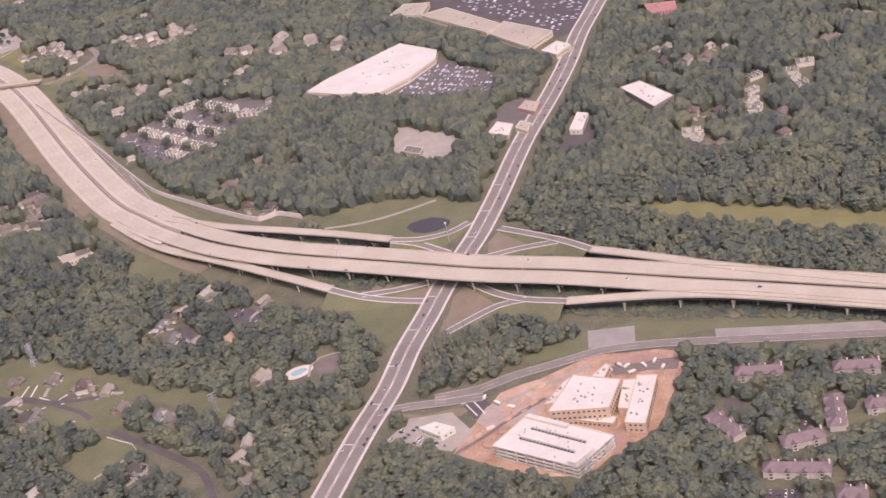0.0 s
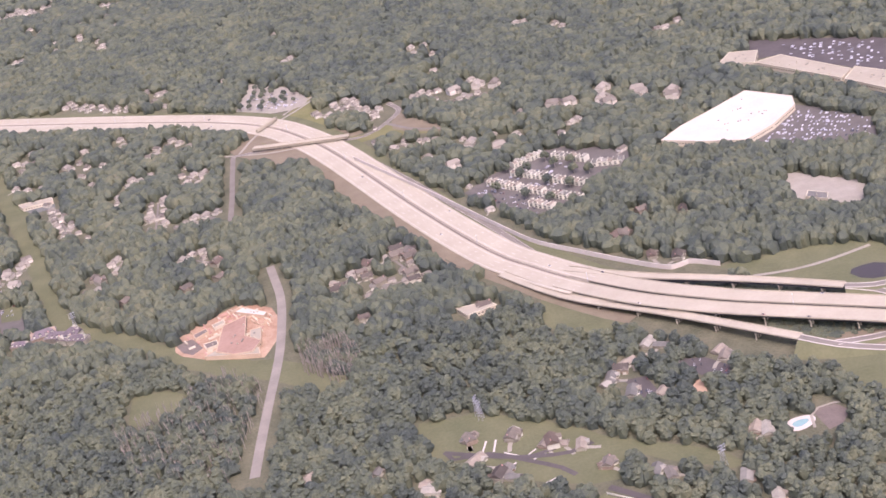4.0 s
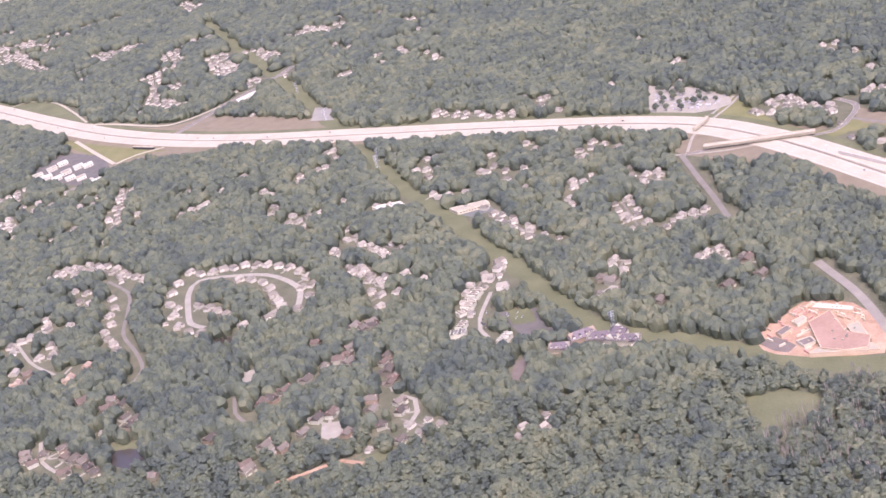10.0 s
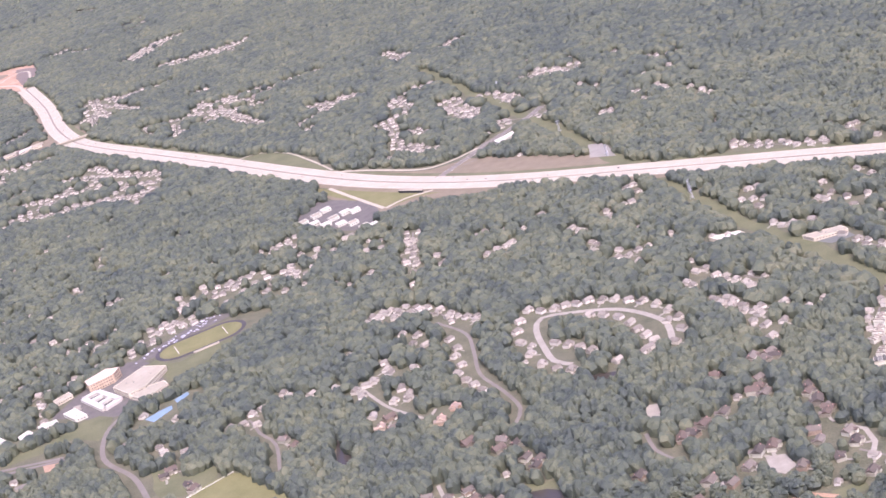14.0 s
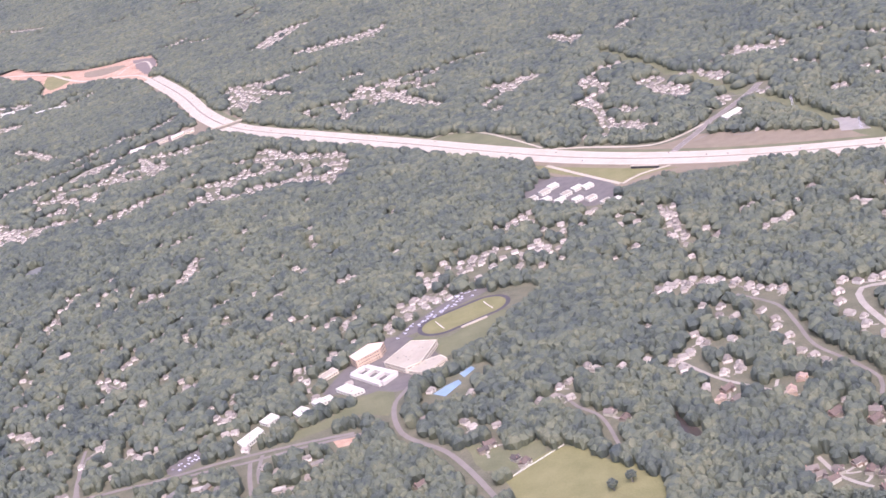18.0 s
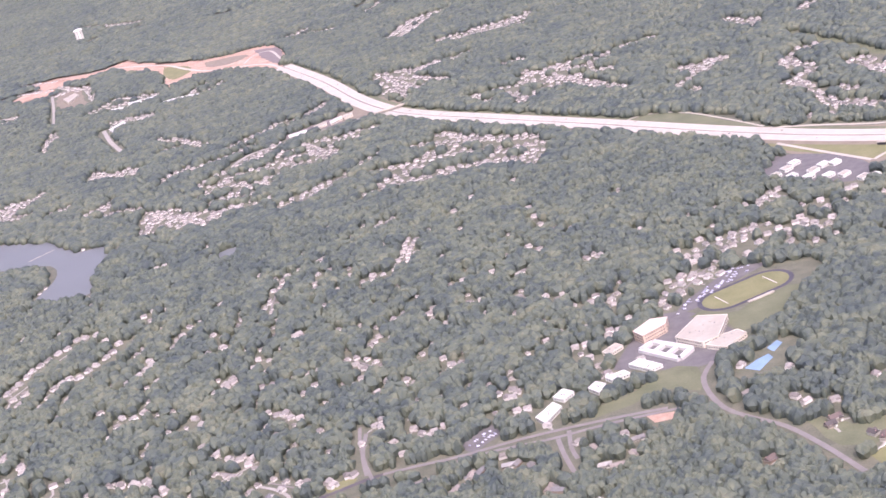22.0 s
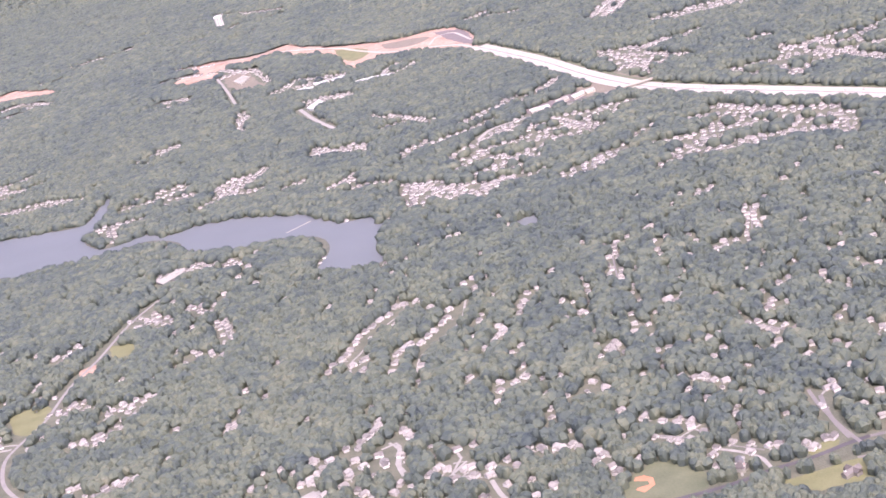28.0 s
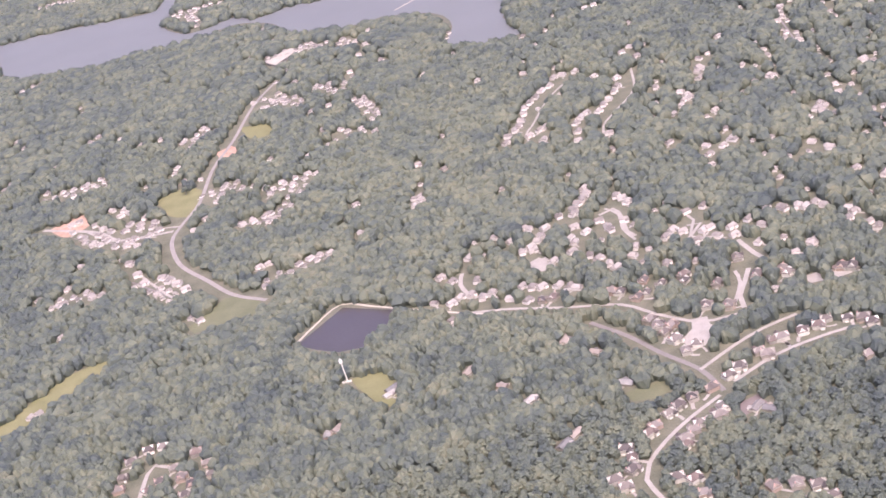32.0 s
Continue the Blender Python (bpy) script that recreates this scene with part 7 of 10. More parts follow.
road('street', [(-1021.4, 849.5), (-1010.4, 840.8), (-1001.5, 829.2), (-999.2, 818.9)], 2.0, DRIVE, 'pale lane to the main street', 1.5)
road('lane', [(-1046.5, 875.2), (-1037.2, 869.0), (-1032.5, 872.3), (-1024.7, 878.4)], 1.6, DRIVE, 'pale drive in the woods', 1.0)
field('lawn', [(-983.4, 826.9), (-972.0, 831.5), (-964.5, 829.9), (-968.4, 823.7), (-979.5, 820.2)], DRY_GRASS, 'yellowed lawn beside the main street', 0.06, 2)
houses([(-1112.8, 896.4), (-1105.4, 892.6), (-1098.0, 889.4), (-1090.1, 888.5), (-1076.2, 873.6), (-1068.5, 847.8), (-1099.3, 850.0), (-1012.5, 823.3), (-1028.4, 883.0), (-1051.5, 899.7), (-1061.0, 999.7), (-1113.2, 990.8), (-1067.8, 946.1), (-1016.5, 932.5), (-978.1, 827.1), (-967.8, 832.9), (-956.3, 881.4)], 'white', 'pale houses in the woods above the ball field')
road('estate_street', [(-1195.4, 938.7), (-1187.2, 942.5), (-1184.0, 929.6), (-1183.1, 911.6), (-1179.5, 904.0)], 2.2, DRIVE, 'pale winding estate street', 1.5)
road('estate_street', [(-1153.2, 900.6), (-1146.0, 899.7), (-1152.0, 889.8), (-1155.6, 885.3), (-1144.6, 882.2), (-1139.8, 876.7)], 2.0, DRIVE, 'pale winding estate street', 1.5)
road('estate_street', [(-1132.1, 871.7), (-1127.1, 854.3), (-1124.6, 848.6)], 2.6, DRIVE, 'pale winding estate street', 1.5)
road('estate_street', [(-1132.4, 840.9), (-1136.6, 828.6), (-1140.9, 816.9), (-1140.9, 805.9)], 2.4, DRIVE, 'pale winding estate street', 1.5)
field('court', [(-1235.2, 902.8), (-1227.4, 906.9), (-1223.7, 895.0), (-1230.0, 890.8)], DRIVE, 'pale pinkish turning circle in the estate', 0.1, 1)
field('court', [(-1164.9, 807.6), (-1158.5, 806.9), (-1158.4, 788.6), (-1166.4, 790.0)], DRIVE, 'pale turning circle at the crossroads', 0.1, 1)
field('court', [(-1111.2, 820.5), (-1103.0, 821.7), (-1101.4, 812.3), (-1109.1, 812.6)], DRIVE, 'pale turning circle in the estate', 0.1, 1)
road('estate_street', [(-1272.3, 912.2), (-1273.4, 899.9), (-1269.1, 886.9), (-1264.8, 880.9)], 2.4, DRIVE, 'pale curved street behind the dam', 1.5)
field('bare_patch', [(-1159.0, 732.2), (-1149.2, 734.3), (-1144.8, 727.1), (-1150.3, 722.7), (-1157.2, 722.8)], BARE, 'bare reddish earth of a new plot', 0.06, 3)
road('side_road', [(-5.1, 407.9), (-17.4, 409.7), (-29.5, 412.0), (-40.3, 412.8)], 4.4, ASPHALT, 'grey side road joining the arterial road', 2)
field('grass_verge', [(-33.4, 408.4), (-16.4, 404.7), (-8.3, 403.6), (-13.5, 400.2), (-31.4, 403.0)], TAN_GRASS, 'tan grass strip beside the side road', 0.06, 2)
field('bare_patch', [(-820.6, 817.8), (-807.6, 815.4), (-806.3, 807.2), (-817.9, 807.7)], CLAY, 'bare orange earth beside a street', 0.06, 2)
field('site_track', [(-9.8, 395.5), (-3.8, 401.4), (9.2, 403.9), (11.6, 398.3), (-2.7, 386.4)], SITE_FLOOR, 'worn pale track over the clay', 0.2, 3)
road('haul_track', [(-4.1, 399.6), (9.5, 405.1), (22.1, 407.8), (31.4, 411.4)], 1.6, DRIVE, 'pale wheel track over the clay', 0.2)
road('haul_track', [(-17.1, 380.6), (-7.2, 385.8), (1.1, 391.7), (14.5, 399.0)], 1.4, BARE, 'brown wheel track over the clay', 0.2)
field('clay_bank', [(34.9, 414.0), (51.7, 410.9), (55.9, 406.6), (48.2, 405.4), (34.7, 409.9)], CLAY_ROOF, 'steep bank of raw red clay', 0.3, 2)
field('clay_bank', [(32.5, 375.9), (34.9, 369.0), (31.9, 361.5), (28.5, 361.4)], CLAY_ROOF, 'raw red clay below the garage', 0.3, 2)
# old suburbs in the trees
house_row([(-1181.1, 1531.7), (-1151.3, 1566.1), (-1108.3, 1598.0)])
house_row([(-1172.6, 1490.2), (-1130.5, 1531.5), (-1075.9, 1547.2)])
house_row([(-1154.0, 1451.9), (-1119.0, 1473.0), (-1085.6, 1455.8)])
house_row([(-1159.2, 1430.9), (-1123.0, 1410.3), (-1114.2, 1424.2)])
house_row([(-1203.7, 1609.7), (-1169.7, 1622.4), (-1136.1, 1642.9)])
house_row([(-1230.0, 1588.0), (-1205.2, 1619.6)])
house_row([(-1141.7, 1583.3), (-1098.8, 1625.7), (-1063.2, 1621.2)])
house_row([(-1096.4, 1523.4), (-1069.9, 1541.0), (-1035.5, 1513.5)])
house_row([(-1079.4, 1376.1), (-1050.4, 1387.5), (-1024.0, 1414.3)])
house_row([(-1078.2, 1581.4), (-1046.0, 1506.2)])
house_row([(-1058.1, 1528.8), (-1026.8, 1581.0)])
house_row([(-1211.0, 1410.1), (-1202.1, 1451.7), (-1166.9, 1429.2)])
house_row([(-1221.4, 1486.1), (-1181.2, 1455.5)])
house_row([(-1151.4, 1391.2), (-1133.0, 1407.5)])
house_row([(-995.3, 1347.6), (-971.3, 1375.2), (-947.1, 1373.9)])
house_row([(-966.7, 1345.2), (-934.0, 1333.5), (-915.0, 1341.7)])
house_row([(-961.5, 1388.3), (-931.8, 1397.9), (-893.8, 1380.3)])
house_row([(-960.6, 1456.8), (-920.8, 1427.9), (-891.6, 1415.8)])
house_row([(-890.7, 1355.3), (-867.0, 1357.5), (-844.2, 1351.3)])
house_row([(-859.5, 1289.4), (-852.1, 1341.7)])
house_row([(-1013.8, 1767.5), (-982.1, 1784.7), (-943.4, 1808.7)])
house_row([(-1006.5, 1716.9), (-969.7, 1725.3)])
house_row([(-988.6, 1793.2), (-924.5, 1798.1)])
house_row([(-856.9, 1606.7), (-828.7, 1609.1), (-788.1, 1621.8)])
house_row([(-839.0, 1558.2), (-807.1, 1554.3), (-771.0, 1544.3)])
house_row([(-792.4, 1586.6), (-755.2, 1617.4), (-720.7, 1625.0)])
house_row([(-891.8, 1587.5), (-854.3, 1570.2)])
house_row([(-809.6, 1532.6), (-768.9, 1452.4)])
house_row([(-954.9, 1924.9), (-913.4, 1934.9), (-859.2, 1925.0)])
house_row([(-887.0, 1912.7), (-848.7, 1882.2)])
house_row([(-1328.9, 1704.1), (-1275.4, 1673.8)])
house_row([(-1427.4, 1629.8), (-1372.9, 1611.0)])
house_row([(-1421.8, 1654.1), (-1385.9, 1687.0)])
house_row([(-1514.8, 1685.3), (-1469.0, 1706.0)])
house_row([(-1582.3, 1911.6), (-1538.1, 1950.1)])
house_row([(-1297.7, 1544.7), (-1269.3, 1547.0)])
house_row([(-1261.5, 1739.5), (-1235.0, 1735.8)])
house_row([(-712.0, 1440.7), (-691.0, 1472.4)])
house_row([(-728.3, 1405.4), (-691.1, 1448.0)])
house_row([(-1019.5, 2038.5), (-990.7, 2135.2)])
house_row([(-1630.9, 2371.0), (-1573.5, 2397.1)])
house_row([(-1560.2, 2380.8), (-1508.8, 2356.0)])
house_row([(-1810.9, 1917.6), (-1779.9, 1948.6), (-1747.5, 1992.8)])
house_row([(-1815.5, 1969.7), (-1738.0, 1928.7), (-1693.3, 1952.5)])
house_row([(-1735.7, 1816.8), (-1683.2, 1824.3), (-1621.5, 1789.4)])
house_row([(-1427.9, 1639.3), (-1406.5, 1659.9), (-1384.6, 1680.9)])
house_row([(-1430.4, 1612.0), (-1392.3, 1635.7)])
house_row([(-1216.9, 1483.8), (-1208.3, 1414.0)])
house_row([(-1202.4, 1451.6), (-1173.5, 1432.4)])
house_row([(-1151.7, 1393.9), (-1125.8, 1420.5)])
house_row([(-1296.0, 1532.8), (-1275.4, 1571.0)])
house_row([(-1544.6, 1628.5), (-1511.9, 1546.5)])
house_row([(-1547.3, 1612.3), (-1513.4, 1620.0)])
house_row([(-1433.3, 1388.5), (-1405.2, 1402.8), (-1352.4, 1367.6)])
house_row([(-1386.5, 1285.9), (-1356.5, 1257.8)])
house_row([(-1421.5, 1274.1), (-1398.1, 1269.6)])
house_row([(-1483.7, 1240.8), (-1458.9, 1252.6)])
house_row([(-1448.3, 1126.6), (-1409.7, 1112.7)])
house_row([(-1412.3, 1057.2), (-1388.9, 1052.3)])
house_row([(-1399.5, 1097.4), (-1370.0, 1111.8)])
house_row([(-1389.2, 961.4), (-1370.4, 972.8), (-1350.7, 980.4)])
house_row([(-1478.1, 1013.9), (-1443.8, 975.0)])
house_row([(-1529.0, 1010.1), (-1503.5, 1012.0)])
house_row([(-1538.5, 1110.6), (-1502.7, 1082.4), (-1477.8, 1077.1)])
house_row([(-1581.5, 1201.1), (-1527.8, 1199.1)])
house_row([(-1363.1, 1156.4), (-1338.6, 1155.6)])
# bare earth and turf round the overpass
field('bare_verge', [(-286.3, 849.8), (-275.1, 863.6), (-261.5, 843.4), (-247.8, 828.3), (-242.0, 805.8), (-254.0, 807.4), (-272.8, 828.5)], TAN_GRASS, 'tan bare earth in the corner of the overpass', 0.1, 2)
field('bare_verge', [(-248.3, 857.7), (-228.5, 850.2), (-204.4, 827.2), (-217.1, 825.6), (-235.6, 836.1)], TAN_GRASS, 'tan bare earth behind the overpass', 0.1, 2)
field('bare_verge', [(-184.9, 845.4), (-164.5, 813.0), (-164.2, 802.2), (-189.9, 822.5)], TAN_GRASS, 'tan turf beside the road junction', 0.1, 2)
field('bare_verge', [(-242.3, 804.2), (-228.7, 778.7), (-217.1, 749.1), (-199.0, 706.5), (-185.7, 686.3), (-171.9, 637.4), (-163.1, 620.1), (-171.0, 624.9), (-183.4, 666.1), (-204.5, 705.9), (-224.0, 757.2)], TAN_GRASS, 'brown cut bank below the highway', 0.1, 2)
road('side_road', [(-288.5, 843.8), (-262.9, 832.2), (-244.6, 828.7)], 1.8, DRIVE, 'pale lane climbing to the overpass', 1)
road('side_road', [(-261.8, 878.5), (-244.1, 898.2), (-235.4, 911.1)], 1.8, DRIVE, 'pale lane past the car park', 1)
house_row([(-346.5, 689.4), (-332.4, 726.3)])
house_row([(-410.0, 707.0), (-399.9, 739.8), (-387.1, 745.8)])
house_row([(-302.0, 711.0), (-283.5, 696.3)])
house_row([(-307.7, 753.5), (-288.9, 754.7)])
house_row([(-223.8, 632.8), (-211.0, 645.8), (-190.0, 651.1)])
house_row([(-197.0, 652.4), (-185.3, 624.3)])
house_row([(-463.1, 799.0), (-448.2, 768.3)])
house_row([(-386.3, 820.9), (-368.0, 777.3)])
house_row([(-344.8, 839.7), (-332.0, 839.6)])
house_row([(-310.5, 828.8), (-299.4, 812.1)])
house_row([(-322.2, 794.4), (-319.2, 753.6)])
house_row([(-168.2, 849.2), (-135.2, 842.4)])
house_row([(-190.2, 793.7), (-168.3, 786.0)])
house_row([(-502.3, 884.5), (-493.0, 891.7)])
house_row([(-452.8, 823.4), (-439.0, 806.9)])
house_row([(-415.3, 1026.6), (-384.0, 996.4), (-354.3, 974.7)])
house_row([(-209.7, 621.8), (-183.9, 629.3)])
house_row([(-220.0, 881.6), (-195.8, 854.3)])
house_row([(-440.9, 625.3), (-427.5, 609.5)])
house_row([(-395.9, 590.0), (-382.0, 596.9)])
house_row([(-796.8, 942.9), (-779.7, 966.0), (-761.7, 990.3)])
house_row([(-717.0, 1071.8), (-704.5, 1084.9)])
house_row([(-715.2, 1004.1), (-703.6, 1015.6), (-694.3, 1002.7)])
house_row([(-647.3, 895.2), (-628.4, 898.2), (-603.4, 874.8), (-595.1, 860.4)])
house_row([(-620.5, 1027.5), (-622.1, 963.5)])
house_row([(-572.5, 951.9), (-559.8, 951.2)])
house_row([(-644.7, 1334.1), (-631.5, 1227.6)])
house_row([(-638.0, 1243.3), (-600.3, 1209.8)])
house_row([(-596.3, 1315.1), (-576.7, 1271.5)])
house_row([(-558.8, 1132.2), (-545.1, 1124.8)])
house_row([(-944.7, 1353.0), (-924.5, 1350.6)])
house_row([(-899.1, 1343.0), (-853.6, 1310.8)])
house_row([(-1003.0, 1407.2), (-965.2, 1397.5), (-940.6, 1408.9)])
house_row([(-925.3, 1411.8), (-899.5, 1413.4), (-851.4, 1373.6)])
house_row([(-873.6, 1326.8), (-844.9, 1332.1)])
house_row([(-983.2, 1245.4), (-965.5, 1251.2)])
house_row([(-1020.0, 1839.1), (-970.9, 1698.0), (-949.4, 1738.1)])
house_row([(-857.3, 1519.1), (-819.0, 1542.4)])
house_row([(-856.1, 1636.4), (-770.5, 1451.6)])
house_row([(-722.6, 1471.3), (-699.1, 1431.3)])
house_row([(-1206.8, 1413.6), (-1202.4, 1474.5)])
house_row([(-1150.0, 1382.6), (-1122.8, 1422.7)])
house_row([(-982.8, 989.7), (-963.2, 963.9)])
house_row([(-986.8, 1118.0), (-973.6, 1130.8)])
house_row([(-1050.7, 1180.3), (-1050.3, 1110.3)])
house_row([(-951.7, 1188.3), (-958.9, 1130.8)])
house_row([(-1046.7, 877.6), (-1026.6, 863.7)])
house_row([(-1017.7, 852.7), (-999.4, 837.1)])
house_row([(-1419.8, 1056.7), (-1389.1, 1057.0), (-1377.9, 1094.0)])
house_row([(-1472.0, 1156.5), (-1454.9, 1156.5)])
house_row([(-1429.3, 1288.7), (-1390.0, 1256.4)])
house_row([(-1429.8, 1381.9), (-1411.0, 1389.7), (-1380.5, 1388.7)])
house_row([(-1801.7, 1932.6), (-1751.8, 1988.0)])
house_row([(-1743.1, 1824.5), (-1681.0, 1804.5)])
house_row([(-1423.0, 1640.7), (-1386.7, 1681.0)])
house_row([(-1213.2, 1425.7), (-1168.3, 1424.8)])
house_row([(-1553.1, 1625.3), (-1516.1, 1623.0)])
house_row([(-1562.7, 1951.2), (-1529.4, 1931.0)])
house_row([(-2046.9, 2609.8), (-1997.9, 2679.3), (-1912.2, 2601.7)])
house_row([(-1345.2, 1232.4), (-1328.6, 1182.3)])
house_row([(-1644.7, 2291.9), (-1597.9, 2273.6)])
house_row([(-1271.1, 1522.4), (-1232.3, 1505.5)])
scatter([(-1275.2, 1422.2), (-1032.6, 1286), (-837.2, 1125.4), (-796.8, 969.3), (-848.5, 904.6), (-895.6, 861.7), (-919.1, 812.3), (-1110.8, 898.7)], 75)
scatter([(-804.7, 1098.6), (-695.3, 1101.5), (-612.8, 1050.3), (-627, 972.8), (-709.6, 989.4), (-778.4, 1033.3)], 9)
scatter([(-1046.8, 1134.8), (-791.4, 982.9), (-824.9, 845.4), (-908.6, 855.4), (-980.5, 844.5), (-1037.5, 826.5), (-1102.2, 895.9), (-1115.7, 1098.8)], 60)
scatter([(-1503.9, 1536.4), (-1298.5, 1348.2), (-1134.2, 1199.4), (-1117.4, 917.4), (-1289, 978.7), (-1353.2, 1059.3)], 20)
scatter([(-1729.1, 1594.8), (-1368.9, 1375.9), (-1291.1, 1103), (-1331, 976.7), (-1412.1, 1023.4), (-1575.5, 1052)], 20)
scatter([(-1292.1, 1368.1), (-985.2, 1141.9), (-1054.3, 887.6), (-1179.6, 968), (-1241.5, 1033)], 11)
scatter([(-1284, 935.7), (-1245, 955.6), (-1152.5, 935.6), (-1055.9, 881.7), (-1081.4, 787.9), (-1170.7, 813.3), (-1278.2, 880.7)], 13)
scatter([(-886.2, 1144.8), (-703.4, 1077.1), (-474.1, 981.3), (-458.5, 833.9), (-489.7, 823.9), (-649.5, 917.4), (-765.4, 977.6)], 13)
scatter([(-660.7, 891.1), (-568.2, 815.8), (-475.7, 706.6), (-419.7, 673.5), (-441, 597.8), (-578.5, 648.3), (-633.5, 726.8)], 9)
scatter([(-549.7, 1052.5), (-291.7, 870.6), (-287.7, 720.1), (-332, 686.3), (-436.1, 717), (-481.6, 740.9)], 11)
scatter([(-665.4, 1582.5), (-262.7, 1137.4), (-239.6, 950), (-343, 971.7), (-569.3, 1142.4)], 11)
scatter([(-264.4, 967.4), (-107.1, 856.4), (-78.6, 728.5), (-157, 672.7), (-194.2, 783.9), (-237.3, 810.3)], 8)
scatter([(99.7, 693.3), (216.3, 652.7), (176.8, 543.4), (126.1, 538), (96.6, 560.8)], 8)
scatter([(-2130.6, 2970.1), (-1446.5, 2220.2), (-1167.6, 1567.8), (-1221.8, 1397.4), (-1473.3, 1610.4), (-1712, 1769.8)], 20)
RAMPS = {
 "north_east": [(45.2, 480.0, 4.50), (64.0, 464.8, 4.80), (81.0, 450.3, 4.93), (97.6, 437.7, 4.93), (113.6, 426.4, 4.93), (139.4, 407.8, 4.93)],
 "north_west": [(-123.2, 597.4, 1.60), (-96.3, 572.9, 3.20), (-71.4, 555.1, 4.20), (-47.9, 538.8, 4.60), (-27.4, 524.4, 4.40)],
 "south_west": [(-150.2, 609.2, 0.70), (-134.8, 584.0, 1.40), (-120.8, 565.4, 2.20), (-95.1, 539.8, 3.30), (-71.4, 515.2, 4.00), (-52.7, 496.0, 4.20)],
 "south_east": [(30.5, 448.0, 4.40), (58.1, 438.5, 4.80), (76.1, 431.0, 4.93), (92.9, 421.6, 4.93), (116.5, 406.5, 4.93), (137.5, 393.2, 4.93)],
}
RAMP_FEET = [
    [(45.2, 480.2, 4.40), (35.6, 495.8, 2.80), (24.3, 510.3, 1.20), (15.2, 520.9, 0.15)],
    [(-27.4, 524.1, 4.30), (-16.9, 522.2, 2.80), (-4.4, 524.9, 1.20), (4.6, 531.9, 0.15)],
    [(-27.5, 523.3, 4.20), (-17.3, 519.6, 2.20), (-6.2, 509.7, 0.20)],
    [(-52.8, 495.8, 4.10), (-41.5, 488.1, 2.20), (-29.2, 482.3, 0.80), (-19.4, 478.4, 0.15)],
    [(-41.5, 489.4, 2.20), (-28.7, 489.8, 0.80), (-13.1, 490.7, 0.15)],
    [(30.6, 448.1, 4.30), (17.0, 458.9, 2.40), (7.9, 469.9, 0.90), (-0.8, 484.0, 0.15)],
    [(17.0, 458.5, 2.40), (6.7, 461.1, 1.00), (-12.5, 452.8, 0.15)],
    [(35.4, 494.5, 2.80), (20.5, 499.3, 1.00), (7.2, 500.3, 0.20)],
]
NOISE_WALL = [(-212.5, 788.4), (-176.9, 720.2), (-146.8, 659.1), (-132.8, 632.7), (-116.9, 613.5), (-97.9, 592), (-82.5, 577.4), (-75, 579.1), (-63.9, 570.6)]
OVERPASS_A = [(-270.5, 840.5), (-259.6, 836.7), (-231.1, 827.8), (-214.9, 822.9)]
OVERPASS_B = [(-269.8, 869.8), (-260.9, 880.4), (-259, 885.1)]
UNDERPASS = [(-631.2, 1121.3), (-614, 1106.5)]
FAR_BRIDGE = [(-1015.8, 1623.1), (-997.2, 1625.6), (-976.3, 1630.3)]
PYLON_FEET = [(-347.1, 659.9), (-169.6, 498), (-450.4, 945.4), (-548.9, 1329.2)]
PYLON_FEET_B = [(-170.5, 501.3), (-95.4, 435.7), (20.6, 352.7)]
PYLON_FEET_C = [(-449.8, 957.2), (-511.3, 1160.6), (-486.5, 1072.3)]
SNAGS_A = [(-276.8, 568), (-267.1, 577.4), (-252.5, 556.5), (-254.8, 527.7), (-263.6, 493.2), (-300.1, 508.4), (-313.3, 549.7), (-295.3, 554.4)]
SNAGS_B = [(-238.8, 582.7), (-220, 583.1), (-211.1, 564.1), (-218.2, 544.7), (-236.2, 562.4)]
SNAGS_C = [(-24.7, 434.9), (-13, 452.5), (8.7, 446.7), (1.7, 423.6), (-22.1, 419.5)]
SNAGS_D = [(72.9, 529), (108.2, 515.2), (148.3, 488.3), (144.3, 476.8), (74, 512.9)]
WATER_TOWER = [(-1673.9, 2937.7)]
FENCE_A = [(-734.3, 730.5), (-706.8, 749.7)]
FENCE_B = [(-134.1, 435.0), (-122.9, 423.6), (-136.1, 411.9)]
LONE_TREES = [(-689, 698.5), (-680.8, 702)]
LONE_TREES_B = [(-1400.2, 1098.5), (-1462.7, 1135.3)]
SITE_TRUCKS = [(-1.1, 402.3), (3, 398.3), (-4.6, 389.2), (-4.3, 407), (37.2, 406.7), (42.7, 406), (48, 404.5), (52, 405.5), (43.8, 402.1), (40.3, 407.8), (53.9, 401.3)]
LAMPS = [(-5.1, 518.6)]
SITE_A = [(-12.6, 383), (-5.6, 396), (0.9, 403.2), (22.6, 409.4), (32.9, 413.8), (22.9, 411), (9.3, 396.4), (-4, 379.7)]
SITE_B = [(-294.6, 619.9), (-281.8, 632.7), (-266.3, 639.1), (-254.4, 627.2), (-248.9, 617.7), (-255.1, 589.8), (-266.3, 592.4), (-280.4, 599.4)]
SCRUB_A = [(-58.7, 525.7), (-27.7, 507), (-14.9, 499.9), (-19.9, 493.3), (-41.6, 496.8), (-59, 509.5)]
SCRUB_B = [(12.7, 475.7), (32, 464.4), (67.8, 440.3), (102, 421.7), (136.2, 400.3), (133.7, 393.5), (99.3, 412.7), (65.1, 429), (36.2, 442.1), (22.1, 454.6)]
SCRUB_C = [(-87.3, 569.1), (-48.9, 543), (-28.5, 530.3), (-28.8, 525.5), (-58.4, 542.2), (-87.1, 561.7)]
SCRUB_D = [(10.6, 492.2), (43.3, 480.7), (73, 461.9), (43.9, 484), (15.5, 496.6)]
